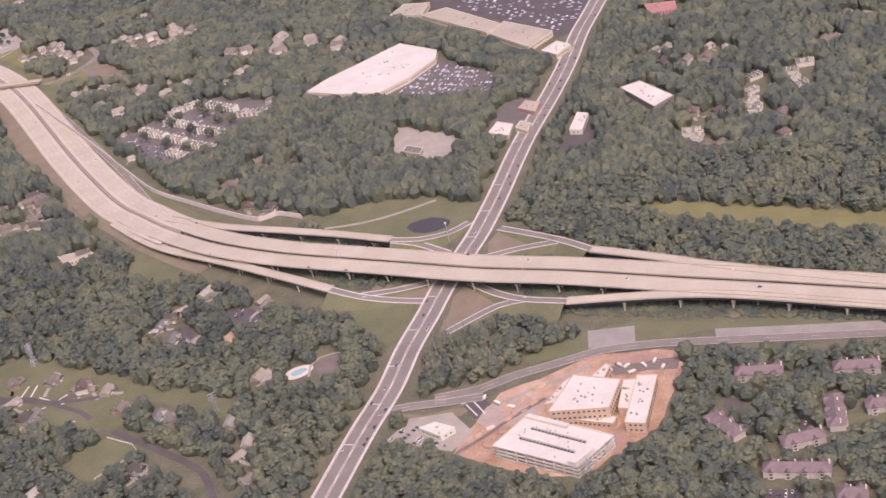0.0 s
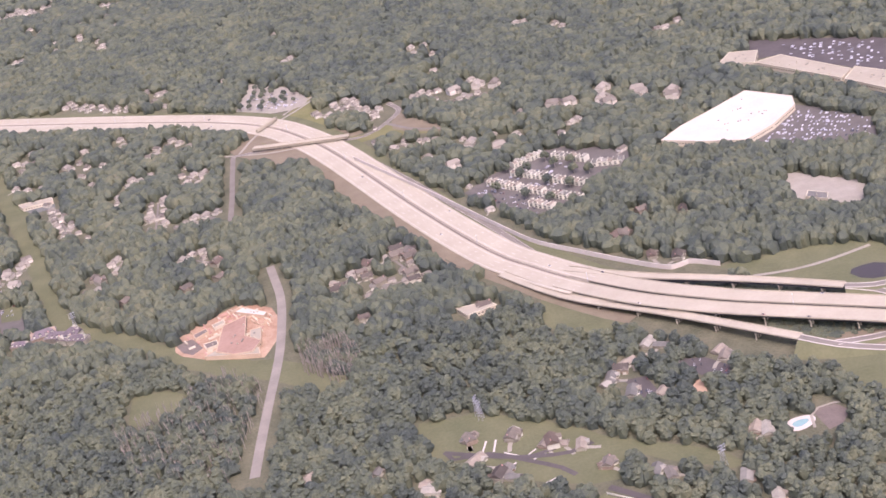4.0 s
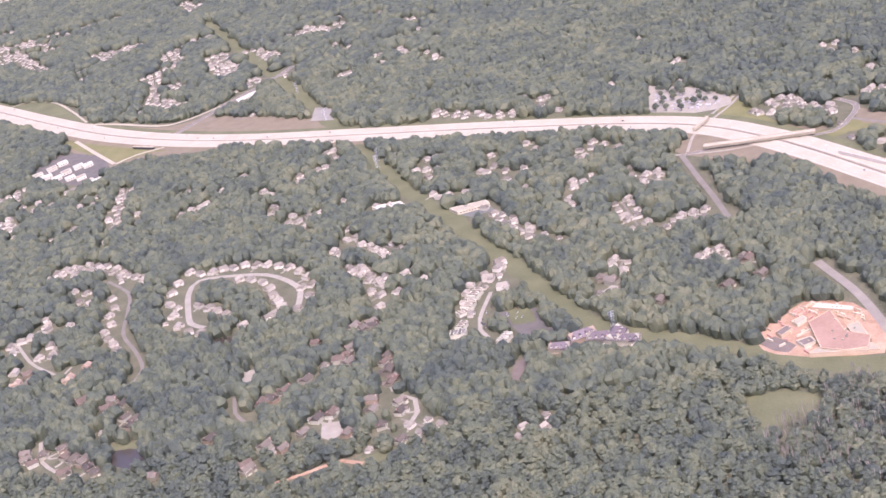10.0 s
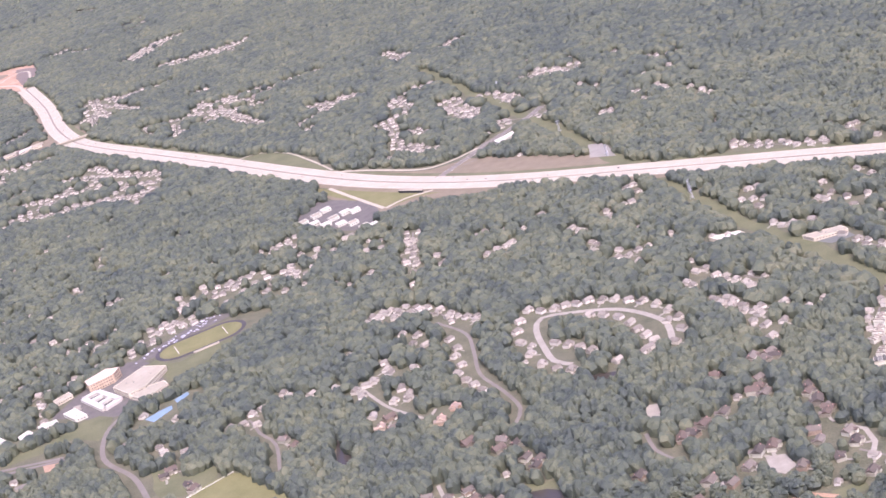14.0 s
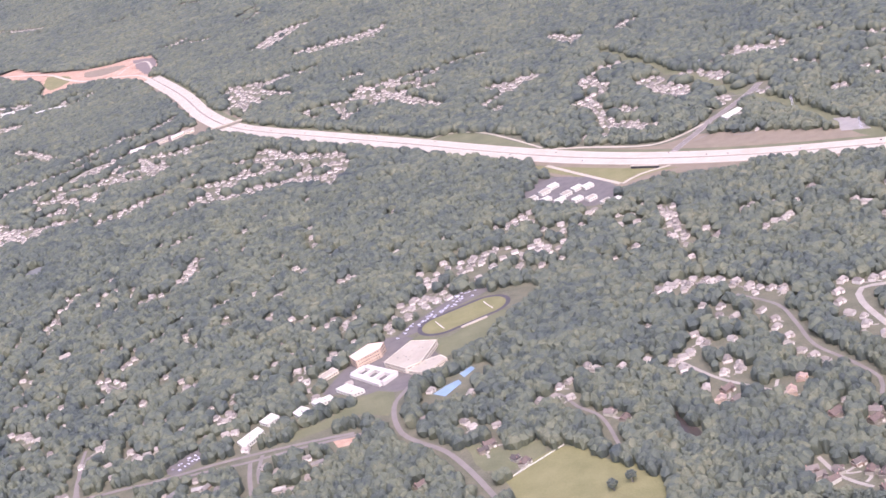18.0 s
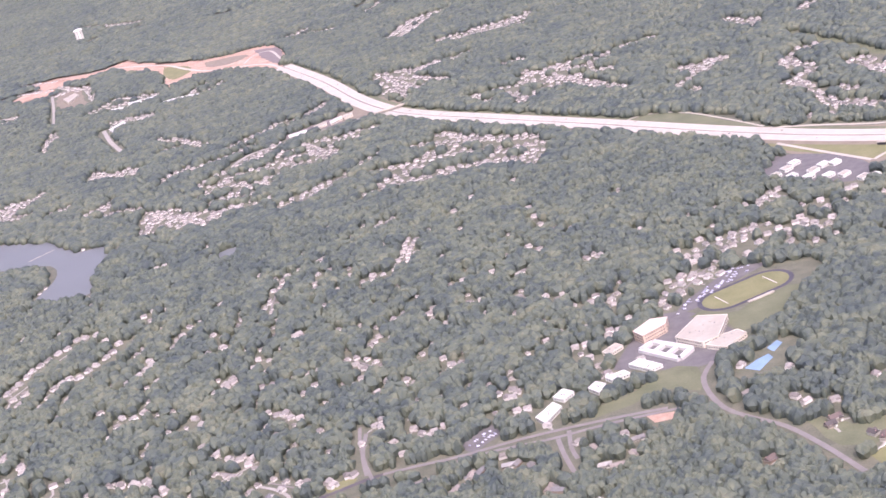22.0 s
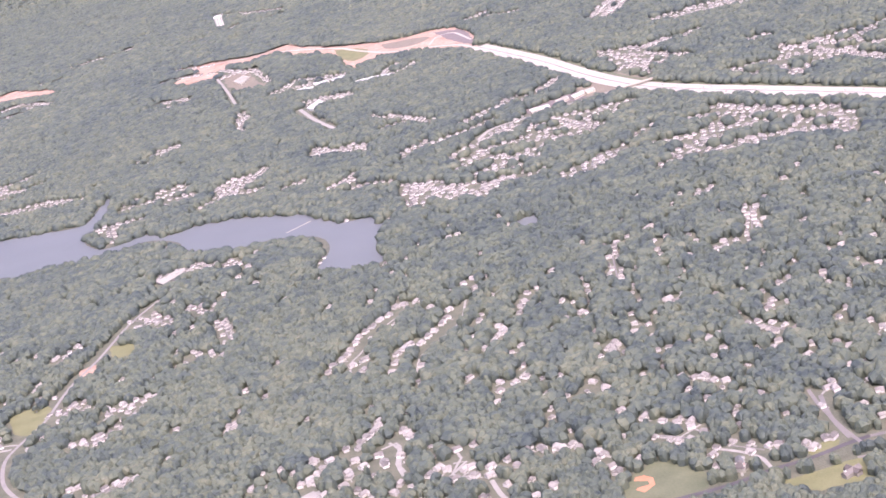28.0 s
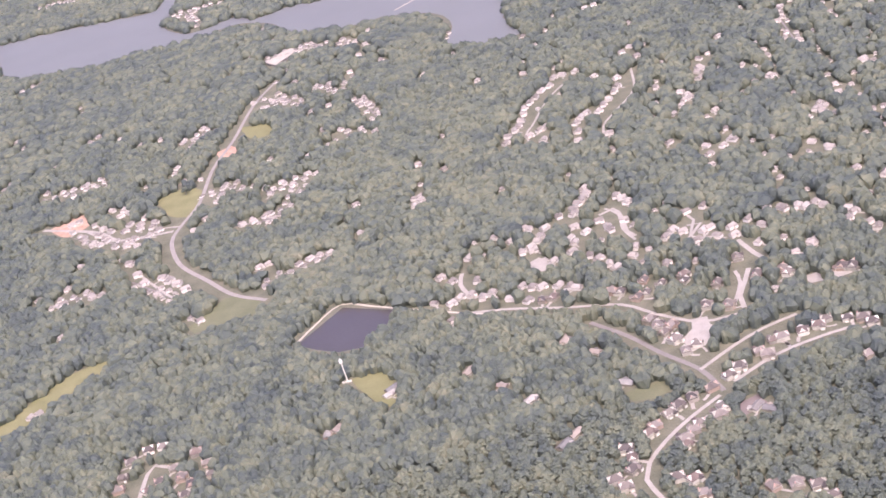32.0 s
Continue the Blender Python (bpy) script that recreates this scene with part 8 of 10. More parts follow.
BRIDGE_AXIS = [(140.9, 402.1, 5.00), (127.3, 410.4, 5.00), (111.6, 420.1, 5.00), (95.4, 430.2, 5.00), (78.4, 440.2, 5.00), (61.0, 451.0, 5.00), (33.5, 468.0, 5.00), (4.0, 484.0, 5.00), (-26.8, 503.9, 5.00), (-48.5, 517.8, 5.00), (-71.2, 532.8, 5.00), (-95.3, 553.3, 4.40), (-109.6, 569.6, 3.40), (-123.7, 588.6, 2.00), (-137.2, 609.7, 0.80)]

# ---- houses: the nearest stand alone, the others are joined ----
def near_first(q):
    s = min(max(-q[0], 0), 1188)
    return math.hypot(q[0] + s, q[1] - s * 0.176)


ALL_HOUSES.sort(key=near_first)
for x, y, turn, kind, group in ALL_HOUSES[:275]:
    grow = luck.uniform(0.94, 1.24) * (1.12 if kind == "brick" else 1.0)
    ob = copy_thing(HOUSE_KINDS[kind], pose(x, y, 0, 0, 0, turn))
    ob.scale = (grow, grow, grow * luck.uniform(0.84, 0.98))
    ob["group"] = group
    if kind in ("ranch", "white", "house", "brick") and luck.random() < 0.85:
        a = luck.uniform(-2.8, -0.3)
        p = np.array((x + 2.6 * math.cos(a), y + 2.6 * math.sin(a), 0))
        d = np.array((math.cos(a), math.sin(a), 0)) * luck.uniform(3.5, 6.0)
        bend = np.array((-d[1], d[0], 0)) * luck.uniform(-0.5, 0.5)
        bm = bmesh.new()
        ribbon(bm, smooth_line([p, p + d * 0.5 + bend * 0.2, p + d + bend], 1.0), luck.uniform(1.1, 1.7), 0.193)
        tagged(part("driveway", bm, DRIVE), "short pale concrete driveway beside a house", "driveway", kind="structure")
SIZES = {"house": 0.86, "ranch": 0.84, "white": 0.95, "brick": 0.95, "town": 1.1, "flats": 1.4, "darkflats": 1.4}


def joined_houses(name, spots, wall_material, roof_material, label):
    """Walls and gabled roofs, with a lower wing in front."""
    vw, fw, vr, fr = [], [], [], []
    for x, y, turn, size in spots:
        c, s = math.cos(radians(turn)), math.sin(radians(turn))
        z0 = far_rise(y)
        for ox, oy, lx, ly, e, r in ((0, 0, 2.6, 1.8, 1.8, 1.3), (1.3, -1.9, 1.0, 1.1, 1.5, 0.8)):
            ox, oy, lx, ly, e, r = (k * size for k in (ox, oy, lx, ly, e, r))
            plan = [(ox - lx, oy - ly), (ox + lx, oy - ly), (ox + lx, oy + ly), (ox - lx, oy + ly)]
            n, m = len(vw), len(vr)
            w = [(x + c * p - s * q, y + s * p + c * q) for p, q in plan]
            vw += [(*p, z0) for p in w] + [(*p, z0 + e) for p in w]
            fw += [(n + i, n + (i + 1) % 4, n + 4 + (i + 1) % 4, n + 4 + i) for i in range(4)]
            o = 1.1
            vr += [(x + (c * (ox + (p - ox) * o) - s * (oy + (q - oy) * o)), y + (s * (ox + (p - ox) * o) + c * (oy + (q - oy) * o)), z0 + e) for p, q in plan]
            vr += [(x + c * (ox + k) - s * oy, y + s * (ox + k) + c * oy, z0 + e + r) for k in (-lx * 0.8, lx * 0.8)]
            fr += [(m, m + 1, m + 5, m + 4), (m + 2, m + 3, m + 4, m + 5), (m + 3, m, m + 4), (m + 1, m + 2, m + 5)]
    thing = tagged(new(name, tri_mesh("wall", vw, fw, wall_material)), label, "houses", kind="stuff")
    ob = new("roof", tri_mesh("roof", vr, fr, roof_material))
    ob.parent = thing
    return thing


FAR_SIDING = surface("far_siding", (0.34, 0.315, 0.25), (0.68, 0.64, 0.53), 3, piece=1.0)
FAR_ROOF = surface("far_shingle_roof", (0.105, 0.092, 0.070), (0.325, 0.298, 0.232), 3, piece=1.1)
joined_houses("distant_houses", [(x, y, t, SIZES[k]) for x, y, t, k, g in ALL_HOUSES[275:]] + FAR_HOUSES, FAR_SIDING, FAR_ROOF, "rows of small pale houses of distant estates")
bm = bmesh.new()
for x, y, turn, size in [(x, y, t, 0.9) for x, y, t, k, g in ALL_HOUSES[275:]] + FAR_HOUSES:
    if luck.random() < 0.6:
        a = luck.uniform(-2.7, -0.4)
        p, d = np.array((x, y, 0)), np.array((math.cos(a), math.sin(a), 0))
        ribbon(bm, [p + d * 1.8 * size, p + d * luck.uniform(4.5, 7.5) * size], luck.uniform(0.9, 1.5), 0.19)
tagged(part("driveways", bm, DRIVE), "short pale driveways before the houses of the estates", "driveways", kind="stuff")


# ---- the highway ----
def scaled(points, k):
    return [tuple(v * k for v in q) for q in points]


HIGHWAY = BRIDGE_AXIS + [(x, y, 0.3) for x, y in scaled([(-345, 1440), (-407, 1580), (-500, 1815), (-551, 1920), (-605, 2000), (-693, 2078), (-855, 2190), (-1053, 2318), (-1234, 2435), (-1372, 2545), (-1506, 2680), (-1649, 2861), (-1818, 3090), (-2024, 3363), (-2169, 3556), (-2258, 3696), (-2357, 3922), (-2475, 4262), (-2641, 4673)], 0.44)]
axis = smooth_line(HIGHWAY, 8.0)
cut = next(i for i, q in enumerate(axis) if q[2] < 2.2)
highway = tagged(empty("highway", 0, 0), "wide pale concrete highway with two carriageways", "highway", kind="structure")
for side, off in (("west", 6.0), ("east", -6.0)):
    bm = bmesh.new()
    ribbon(bm, offset_line(axis[cut - 1:], off), 10.2, 0.02, 0.3)
    part("carriageway", bm, CONCRETE, highway)
    for k in (off - 3.9, off + 3.9):
        bm = bmesh.new()
        ribbon(bm, offset_line(axis[cut - 1:], k), 0.22, 0.03)
        part("edge_line", bm, PAINT, highway)
    for k in (off - 1.5, off + 1.5):
        bm = bmesh.new()
        line = offset_line(axis[cut - 1:], k)
        for a, b in list(zip(line, line[1:])):
            ribbon(bm, [a, a + (b - a) * 0.3], 0.16, 0.03)
        part("lane_dashes", bm, PAINT, highway)
bm = bmesh.new()
ribbon(bm, axis[cut - 1:], 1.79, 0.01)
part("median", bm, BARE, highway, "brown bare-earth median")
bm = bmesh.new()
ribbon(bm, axis[cut - 1:], 0.3, 0.35, 0.35)
part("median_barrier", bm, CONCRETE, highway)
verge = [np.array((q[0], q[1], 0.0)) for q in axis[cut - 4:]]
for off in (13.6, -13.6):
    bm = bmesh.new()
    ribbon(bm, offset_line(verge, off), 6.5, 0.117)
    tagged(part("verge", bm, TAN_GRASS if off > 0 else GRASS), "tan dry grass verge along the highway", "verge", kind="structure")
clear_line([(q[0], q[1] - 2) for q in axis], 15.5)
clear_line([(q[0], q[1] - 8) for q in axis[:cut + 1]], 13)

# the bridges: deck, girders, parapets and piers
def bridge(name, line, width, label, gap=13, girder=None):
    thing = tagged(empty(name, 0, 0), label, "bridge")
    bm = bmesh.new()
    ribbon(bm, line, width, 0.02, 0.22)
    part("deck", bm, CONCRETE, thing)
    for k in (-0.36, 0.0, 0.36):
        bm = bmesh.new()
        ribbon(bm, offset_line(line, k * width), 0.3, -0.2, min(1.1, 0.3 + min(q[2] for q in line) * 0.5))
        part("girder", bm, girder or DARK, thing, "" if girder else "near-black girder")
    for k in (-1, 1):
        bm = bmesh.new()
        ribbon(bm, offset_line(line, k * (width / 2 - 0.12)), 0.2, 0.36, 0.34)
        part("parapet", bm, CONCRETE, thing)
    travelled = 0.0
    for a, b in zip(line, line[1:]):
        travelled += math.hypot(*(b - a)[:2])
        if travelled < gap or b[2] < 2.3:
            continue
        travelled = 0.0
        d = (b - a) / np.linalg.norm(b - a)
        turn = math.degrees(math.atan2(d[1], d[0]))
        bm = bmesh.new()
        box(bm, b[0], b[1], b[2] - 1.5, 0.7, width * 0.86, 0.4, turn)
        part("pier_cap", bm, CONCRETE, thing)
        for k in (-0.32, 0.0, 0.32):
            bm = bmesh.new()
            px, py = b[0] - d[1] * k * width, b[1] + d[0] * k * width
            bmesh.ops.create_cone(bm, cap_ends=True, segments=10, radius1=0.3, radius2=0.3, depth=b[2] - 1.6, matrix=Matrix.Translation((px, py, (b[2] - 1.6) / 2)))
            part("pier", bm, CONCRETE, thing)
    return thing


for off in (4.95, -4.95):
    bridge("highway_bridge", offset_line(axis[:cut + 1], off), 8.3, "long pale concrete highway bridge on round piers")
for name, points in RAMPS.items():
    line = smooth_line(points, 8.0)
    bridge("ramp_bridge", line, 4.4, "narrow concrete ramp bridge on piers", 12)
    clear_line([(q[0], q[1] - 6) for q in line], 8.5)
for points in RAMP_FEET:
    line = smooth_line(points, 5.0)
    bm = bmesh.new()
    ribbon(bm, line, 3.8, 0.08, 0.2)
    ob = tagged(part("ramp", bm, ASPHALT), "grey ramp on a grassy bank down to the arterial road", "ramp", kind="structure")
    for k in (-1.6, 1.6):
        bm = bmesh.new()
        ribbon(bm, offset_line(line, k), 0.5, 0.10)
        part("edge_line", bm, PAINT, ob)
    for k in (-1, 1):
        top = offset_line(line, k * 1.9)
        foot = [offset_line(line, k * (2.2 + 1.7 * q[2]))[i] for i, q in enumerate(line)]
        bm = bmesh.new()
        va = [bm.verts.new((q[0], q[1], q[2])) for q in top]
        vb = [bm.verts.new((q[0], q[1], 0.02)) for q in foot]
        for i in range(len(va) - 1):
            bm.faces.new((va[i], va[i + 1], vb[i + 1], vb[i]) if k < 0 else (vb[i], vb[i + 1], va[i + 1], va[i]))
        part("bank", bm, GRASS, ob, "green grass bank")
    clear_line([(q[0], q[1] - 3) for q in line], 6.5)

# grey noise wall in panels above the highway
wall = tagged(empty("noise_wall", 0, 0), "long pale grey noise wall of concrete panels", "wall")
line = smooth_line(NOISE_WALL, 3.0)
for a, b in zip(line, line[1:]):
    bm = bmesh.new()
    ribbon(bm, [a, b], 0.3, 2.2, 2.2)
    part("panel", bm, PAINT, wall)
clear_line([(q[0], q[1] - 5) for q in NOISE_WALL], 8)

# bridges over and under the highway further on
for name, points, wide, high in (("overpass", OVERPASS_A, 4.0, 2.4), ("footbridge", OVERPASS_B, 1.8, 2.4), ("far_overpass", FAR_BRIDGE, 4.4, 2.6)):
    line = [q + np.array((0, 0, high)) for q in smooth_line(points, 6.0)]
    bridge(name, line, wide, "pale concrete bridge over the highway", 14, CONCRETE)
a, b = (np.array((*q, 0.0)) for q in UNDERPASS)
thing = tagged(empty("underpass", 0, 0), "underpass mouth whose inner shade is a dark solid box", "underpass")
# the shade inside the mouth is a solid near-black box
bm = bmesh.new()
ribbon(bm, [a, b], 1.2, 1.7, 1.7)
part("opening", bm, DARK, thing)
bm = bmesh.new()
ribbon(bm, [a, b], 1.6, 2.15, 0.44)
part("beam", bm, CONCRETE, thing)

# ---- traffic ----
count, REST = 0, []
PARKED.sort(key=near_first)
for x, y, turn in PARKED:
    if count < 150:
        ob = copy_thing(CAR, pose(x, y, 0.16, 0, 0, turn))
        ob["group"] = "parked cars"
        count += 1
    else:
        REST.append((x, y, turn))
v, f = [], []
for x, y, turn in REST:
    c, s = math.cos(radians(turn)), math.sin(radians(turn))
    for lx, ly, z0, z1, k in ((0.76, 0.31, 0.2, 0.48, 1.0), (0.45, 0.27, 0.48, 0.66, 0.75)):
        n = len(v)
        for z, g in ((z0, 1.0), (z1, k)):
            v += [(x + (c * p * lx - s * q * ly) * g, y + (s * p * lx + c * q * ly) * g, z) for p, q in ((-1, -1), (1, -1), (1, 1), (-1, 1))]
        f += [(n + i, n + (i + 1) % 4, n + 4 + (i + 1) % 4, n + 4 + i) for i in range(4)] + [(n + 4, n + 5, n + 6, n + 7)]
tagged(new("parked_cars", tri_mesh("parked_cars", v, f, surface("mixed_car_paint", (0.05, 0.05, 0.06), (0.75, 0.75, 0.76), 2, 0.4, piece=1.6))), "rows of parked cars in white, grey and dark paint", "cars", kind="stuff")
for k in range(64):
    i = luck.randrange(4, min(len(axis) - 6, 330))
    lane = luck.choice((-8.6, -6.2, -3.6, 3.6, 6.2, 8.6))
    q = offset_line(axis[i - 1:i + 2], lane)[1]
    d = axis[i + 1] - axis[i - 1]
    ob = copy_thing(CAR, pose(q[0], q[1], q[2] + 0.03, 0, 0, math.degrees(math.atan2(d[1], d[0])) + (180 if lane > 0 else 0)))
    ob["group"] = "cars on the highway"

road_line = smooth_line(ARTERIAL, 3.0)
for k in range(46):
    i = luck.randrange(8, len(road_line) - 8)
    lane = luck.choice((-3.2, -1.5, 1.5, 3.2))
    q = offset_line(road_line[i - 1:i + 2], lane)[1]
    d = road_line[i + 1] - road_line[i - 1]
    ob = copy_thing(CAR, pose(q[0], q[1], 0.26, 0, 0, math.degrees(math.atan2(d[1], d[0])) + (180 if lane > 0 else 0)))
    ob["group"] = "cars on the arterial road"

# kerbs and painted lines of the arterial road near the highway
kerbs = tagged(empty("kerbs", 0, 0), "pale concrete kerbs along the arterial road", "kerb", kind="structure")
for off, wide in ((4.75, 0.6), (-4.75, 0.6), (0.35, 0.2), (-0.2, 0.2)):
    bm = bmesh.new()
    ribbon(bm, offset_line(road_line, off), wide, 0.29 if abs(off) > 1 else 0.25)
    part("kerb" if abs(off) > 1 else "centre_line", bm, PAINT, kerbs)
for k in range(9):
    i = 10 + 7 * k
    if i + 2 < len(road_line):
        a, b = offset_line(road_line[i:i + 2], 0.6)[0], offset_line(road_line[i:i + 2], 4.3)[0]
        bm = bmesh.new()
        ribbon(bm, [a, b], 0.4, 0.252)
        part("stop_line", bm, PAINT, kerbs)

# ---- the parking garage ----
thing = tagged(empty("parking_garage", 0, 0), "white open-sided parking garage under construction", "garage")
ring = GARAGE if sum(a[0] * b[1] - b[0] * a[1] for a, b in zip(GARAGE, GARAGE[1:] + GARAGE[:1])) > 0 else GARAGE[::-1]
for k in range(4):
    bm = bmesh.new()
    prism(bm, ring, 1.32 * k + 0.02, 1.32 * k + 0.2)
    part("deck", bm, WHITE_ROOF, thing)
    for i in range(4):
        a, b = np.array((*ring[i], 0.0)), np.array((*ring[(i + 1) % 4], 0.0))
        bm = bmesh.new()
        ribbon(bm, [a, b], 0.22, 1.32 * k + 0.62, 0.42)
        part("parapet", bm, WHITE_ROOF, thing)
        if k < 3:
            for j in range(9):
                p = a + (b - a) * (j + 0.5) / 9
                bm = bmesh.new()
                box(bm, p[0], p[1], 1.32 * k + 0.76, 0.34, 0.34, 1.12)
                part("column", bm, WHITE_ROOF, thing)
# solid near-black block in place of the shade between the decks
bm = bmesh.new()
prism(bm, inset(ring, 2.5), 0.02, 3.6)
part("core", bm, DARK, thing, "dark block in place of the shade inside the parking floors")
a, b, c, d = (np.array((*q, 0.0)) for q in ring)
for p, u, w, z in ((a, b - a, d - a, 5.5), (c, b - c, d - c, 5.1)):
    bm = bmesh.new()
    prism(bm, [tuple((p + u * k + w * m)[:2]) for k, m in ((0.02, 0.02), (0.5, 0.02), (0.5, 0.12), (0.02, 0.12))], 4.2, z)
    part("upper_deck", bm, WHITE_ROOF, thing, "raised white end of the top deck")
for k in range(14):
    p = a + (b - a) * luck.uniform(0.1, 0.9) + (d - a) * luck.uniform(0.15, 0.9)
    bm = bmesh.new()
    box(bm, p[0], p[1], 4.3, luck.uniform(0.25, 0.6), luck.uniform(0.2, 0.4), 0.3, luck.uniform(0, 90))
    part("deck_fitting", bm, GREY_WALL, thing)
c = sum(q[0] for q in ring) / 4, sum(q[1] for q in ring) / 4
long = np.array((*ring[1], 0.0)) - np.array((*ring[0], 0.0))
wide = np.array((*ring[2], 0.0)) - np.array((*ring[1], 0.0))
if np.linalg.norm(wide) > np.linalg.norm(long):
    long, wide = wide, long
for s in (-0.16, 0.16):
    p = np.array((*c, 0.0)) + wide * s
    # dark bar laid on the deck for the shade of the sunken ramp
    bm = bmesh.new()
    ribbon(bm, [p - long * 0.32, p + long * 0.32], 0.5, 4.5, 0.34)
    part("ramp_gap", bm, DARK, thing, "dark strip in place of the shade in the ramp recess")
    bm = bmesh.new()
    ribbon(bm, [p - long * 0.32 + wide * 0.03, p + long * 0.32 + wide * 0.03], 0.2, 4.75, 0.58)
    part("ramp_wall", bm, WHITE_ROOF, thing)
    for j in range(17):
        bm = bmesh.new()
        q = p + long * (0.32 - 0.04 * j)
        ribbon(bm, [q - wide * 0.022, q + wide * 0.022], 0.22, 4.58, 0.2)
        part("ramp_post", bm, WHITE_ROOF, thing)
clear_line([(q[0], q[1] - 2) for q in [*GARAGE, GARAGE[0]]], 4)

# ---- the brown-roofed apartment blocks ----
FLAT_WALL = surface("grey_beige_siding", (0.40, 0.37, 0.31), (0.52, 0.485, 0.41), 3)
FLAT_ROOF = surface("brown_shingle_roof", (0.130, 0.098, 0.088), (0.195, 0.152, 0.138), 2, fine=9)


def apartments(a, b):
    """A long block of flats with cross gables and chimneys, from end to end of its ridge."""
    (x0, y0), (x1, y1) = a, b
    length, turn = max(8.0, math.hypot(x1 - x0, y1 - y0)), math.degrees(math.atan2(y1 - y0, x1 - x0))
    thing = tagged(empty("apartment_block", (x0 + x1) / 2, (y0 + y1) / 2, 0, turn), "long brown-roofed block of flats with pale gables and chimneys", "apartments")
    thing["group"] = "brown-roofed apartment blocks"
    bm = bmesh.new()
    box(bm, 0, 0, 1.2, length, 4.6, 2.4)
    part("wall", bm, FLAT_WALL, thing)
    bm = bmesh.new()
    hip(bm, 0, 0, 2.41, length, 4.6, 1.7, 0.35)
    part("roof", bm, FLAT_ROOF, thing)
    n = max(2, int(length / 4.2))
    for i in range(n):
        x = -length / 2 + length * (i + 0.5) / n
        for side in (-1, 1):
            bm = bmesh.new()
            box(bm, x, side * 2.2, 1.25, 1.7, 1.5, 2.5)
            gable(bm, x, side * 2.2, 2.5, 1.7, 1.5, 0.75, -0.02, False)
            bay = part("bay", bm, FLAT_WALL, thing, "pale gabled bay")
            bm = bmesh.new()
            gable(bm, x, side * 1.9, 2.53, 1.7, 2.1, 0.8, 0.16, False)
            part("gable_roof", bm, FLAT_ROOF, bay)
            for z in (0.65, 1.75):
                bm = bmesh.new()
                box(bm, x, side * 2.97, z, 0.9, 0.05, 0.6)
                part("window", bm, GLASS_DARK, bay)
                bm = bmesh.new()
                box(bm, x, side * 3.02, z - 0.36, 1.2, 0.14, 0.12)
                part("balcony", bm, WHITE_WALL, bay, "white balcony rail")
        bm = bmesh.new()
        box(bm, x + length / n * 0.42, 0.9, 3.35, 0.42, 0.42, 1.9)
        part("chimney", bm, WHITE_WALL, thing, "pale boxed chimney")
    clear_line([a, b], 3.0)
    clear_line([(x0, y0 - 3.5), (x1, y1 - 3.5)], 2.6)


for a, b in APARTMENTS:
    apartments(a, b)


def town_row(a, b):
    """A row of narrow town houses, stepped one behind the other, with white walls between them."""
    (x0, y0), (x1, y1) = a, b
    length, turn = max(6.0, math.hypot(x1 - x0, y1 - y0)), math.degrees(math.atan2(y1 - y0, x1 - x0))
    thing = tagged(empty("town_house_row", (x0 + x1) / 2, (y0 + y1) / 2, 0, turn), "row of white town houses with grey roofs round a court", "town houses")
    thing["group"] = "rows of white town houses"
    n = max(3, int(length / 2.4))
    for i in range(n):
        w = length / n
        x, step, up = -length / 2 + w * (i + 0.5), 0.35 * (i % 2), 0.25 * ((i * 2) % 3)
        bm = bmesh.new()
        box(bm, x, step, 1.05 + up / 2, w - 0.16, 3.4, 2.1 + up)
        gable(bm, x, step, 2.1 + up, w - 0.16, 3.4, 0.9, -0.02, i % 3 != 1)
        unit = part("unit", bm, WHITE_WALL, thing)
        bm = bmesh.new()
        gable(bm, x, step, 2.13 + up, w - 0.16, 3.4, 1.0, 0.1, i % 3 != 1)
        part("roof", bm, ROOF, unit)
        for z in (0.6, 1.5):
            bm = bmesh.new()
            box(bm, x, step - 1.72, z, w * 0.45, 0.05, 0.5)
            part("window", bm, GLASS_DARK, unit)
    for i in range(n + 1):
        bm = bmesh.new()
        box(bm, -length / 2 + length * i / n, 0.17, 1.5, 0.15, 4.3, 3.0)
        part("party_wall", bm, WHITE_WALL, thing)
    clear_line([a, b], 3.0)


for a, b in TOWN_ROWS:
    town_row(a, b)

# ---- diggers and lorries on the site ----
def make_truck():
    thing = tagged(empty("truck", 0, 0, -500), "yellow and white site truck on bare clay", "truck")
    bm = bmesh.new()
    box(bm, -0.5, 0, 0.62, 2.0, 0.85, 0.7)
    part("body", bm, WHITE_WALL, thing)
    bm = bmesh.new()
    box(bm, 0.85, 0, 0.5, 0.6, 0.8, 0.6)
    part("cab", bm, CAR_PAINT, thing)
    for x in (-1.1, -0.6, 0.85):
        for y in (-0.4, 0.4):
            bm = bmesh.new()
            bmesh.ops.create_cone(bm, cap_ends=True, segments=8, radius1=0.18, radius2=0.18, depth=0.14, matrix=Matrix.Translation((x, y, 0.18)) @ Matrix.Rotation(radians(90), 4, "X"))
            part("wheel", bm, RUBBER, thing)
    return thing


TRUCK = make_truck()
for x, y in SITE_TRUCKS:
    ob = copy_thing(TRUCK, pose(x, y, 0.12, 0, 0, luck.uniform(0, 180)))
    ob["group"] = "site trucks"

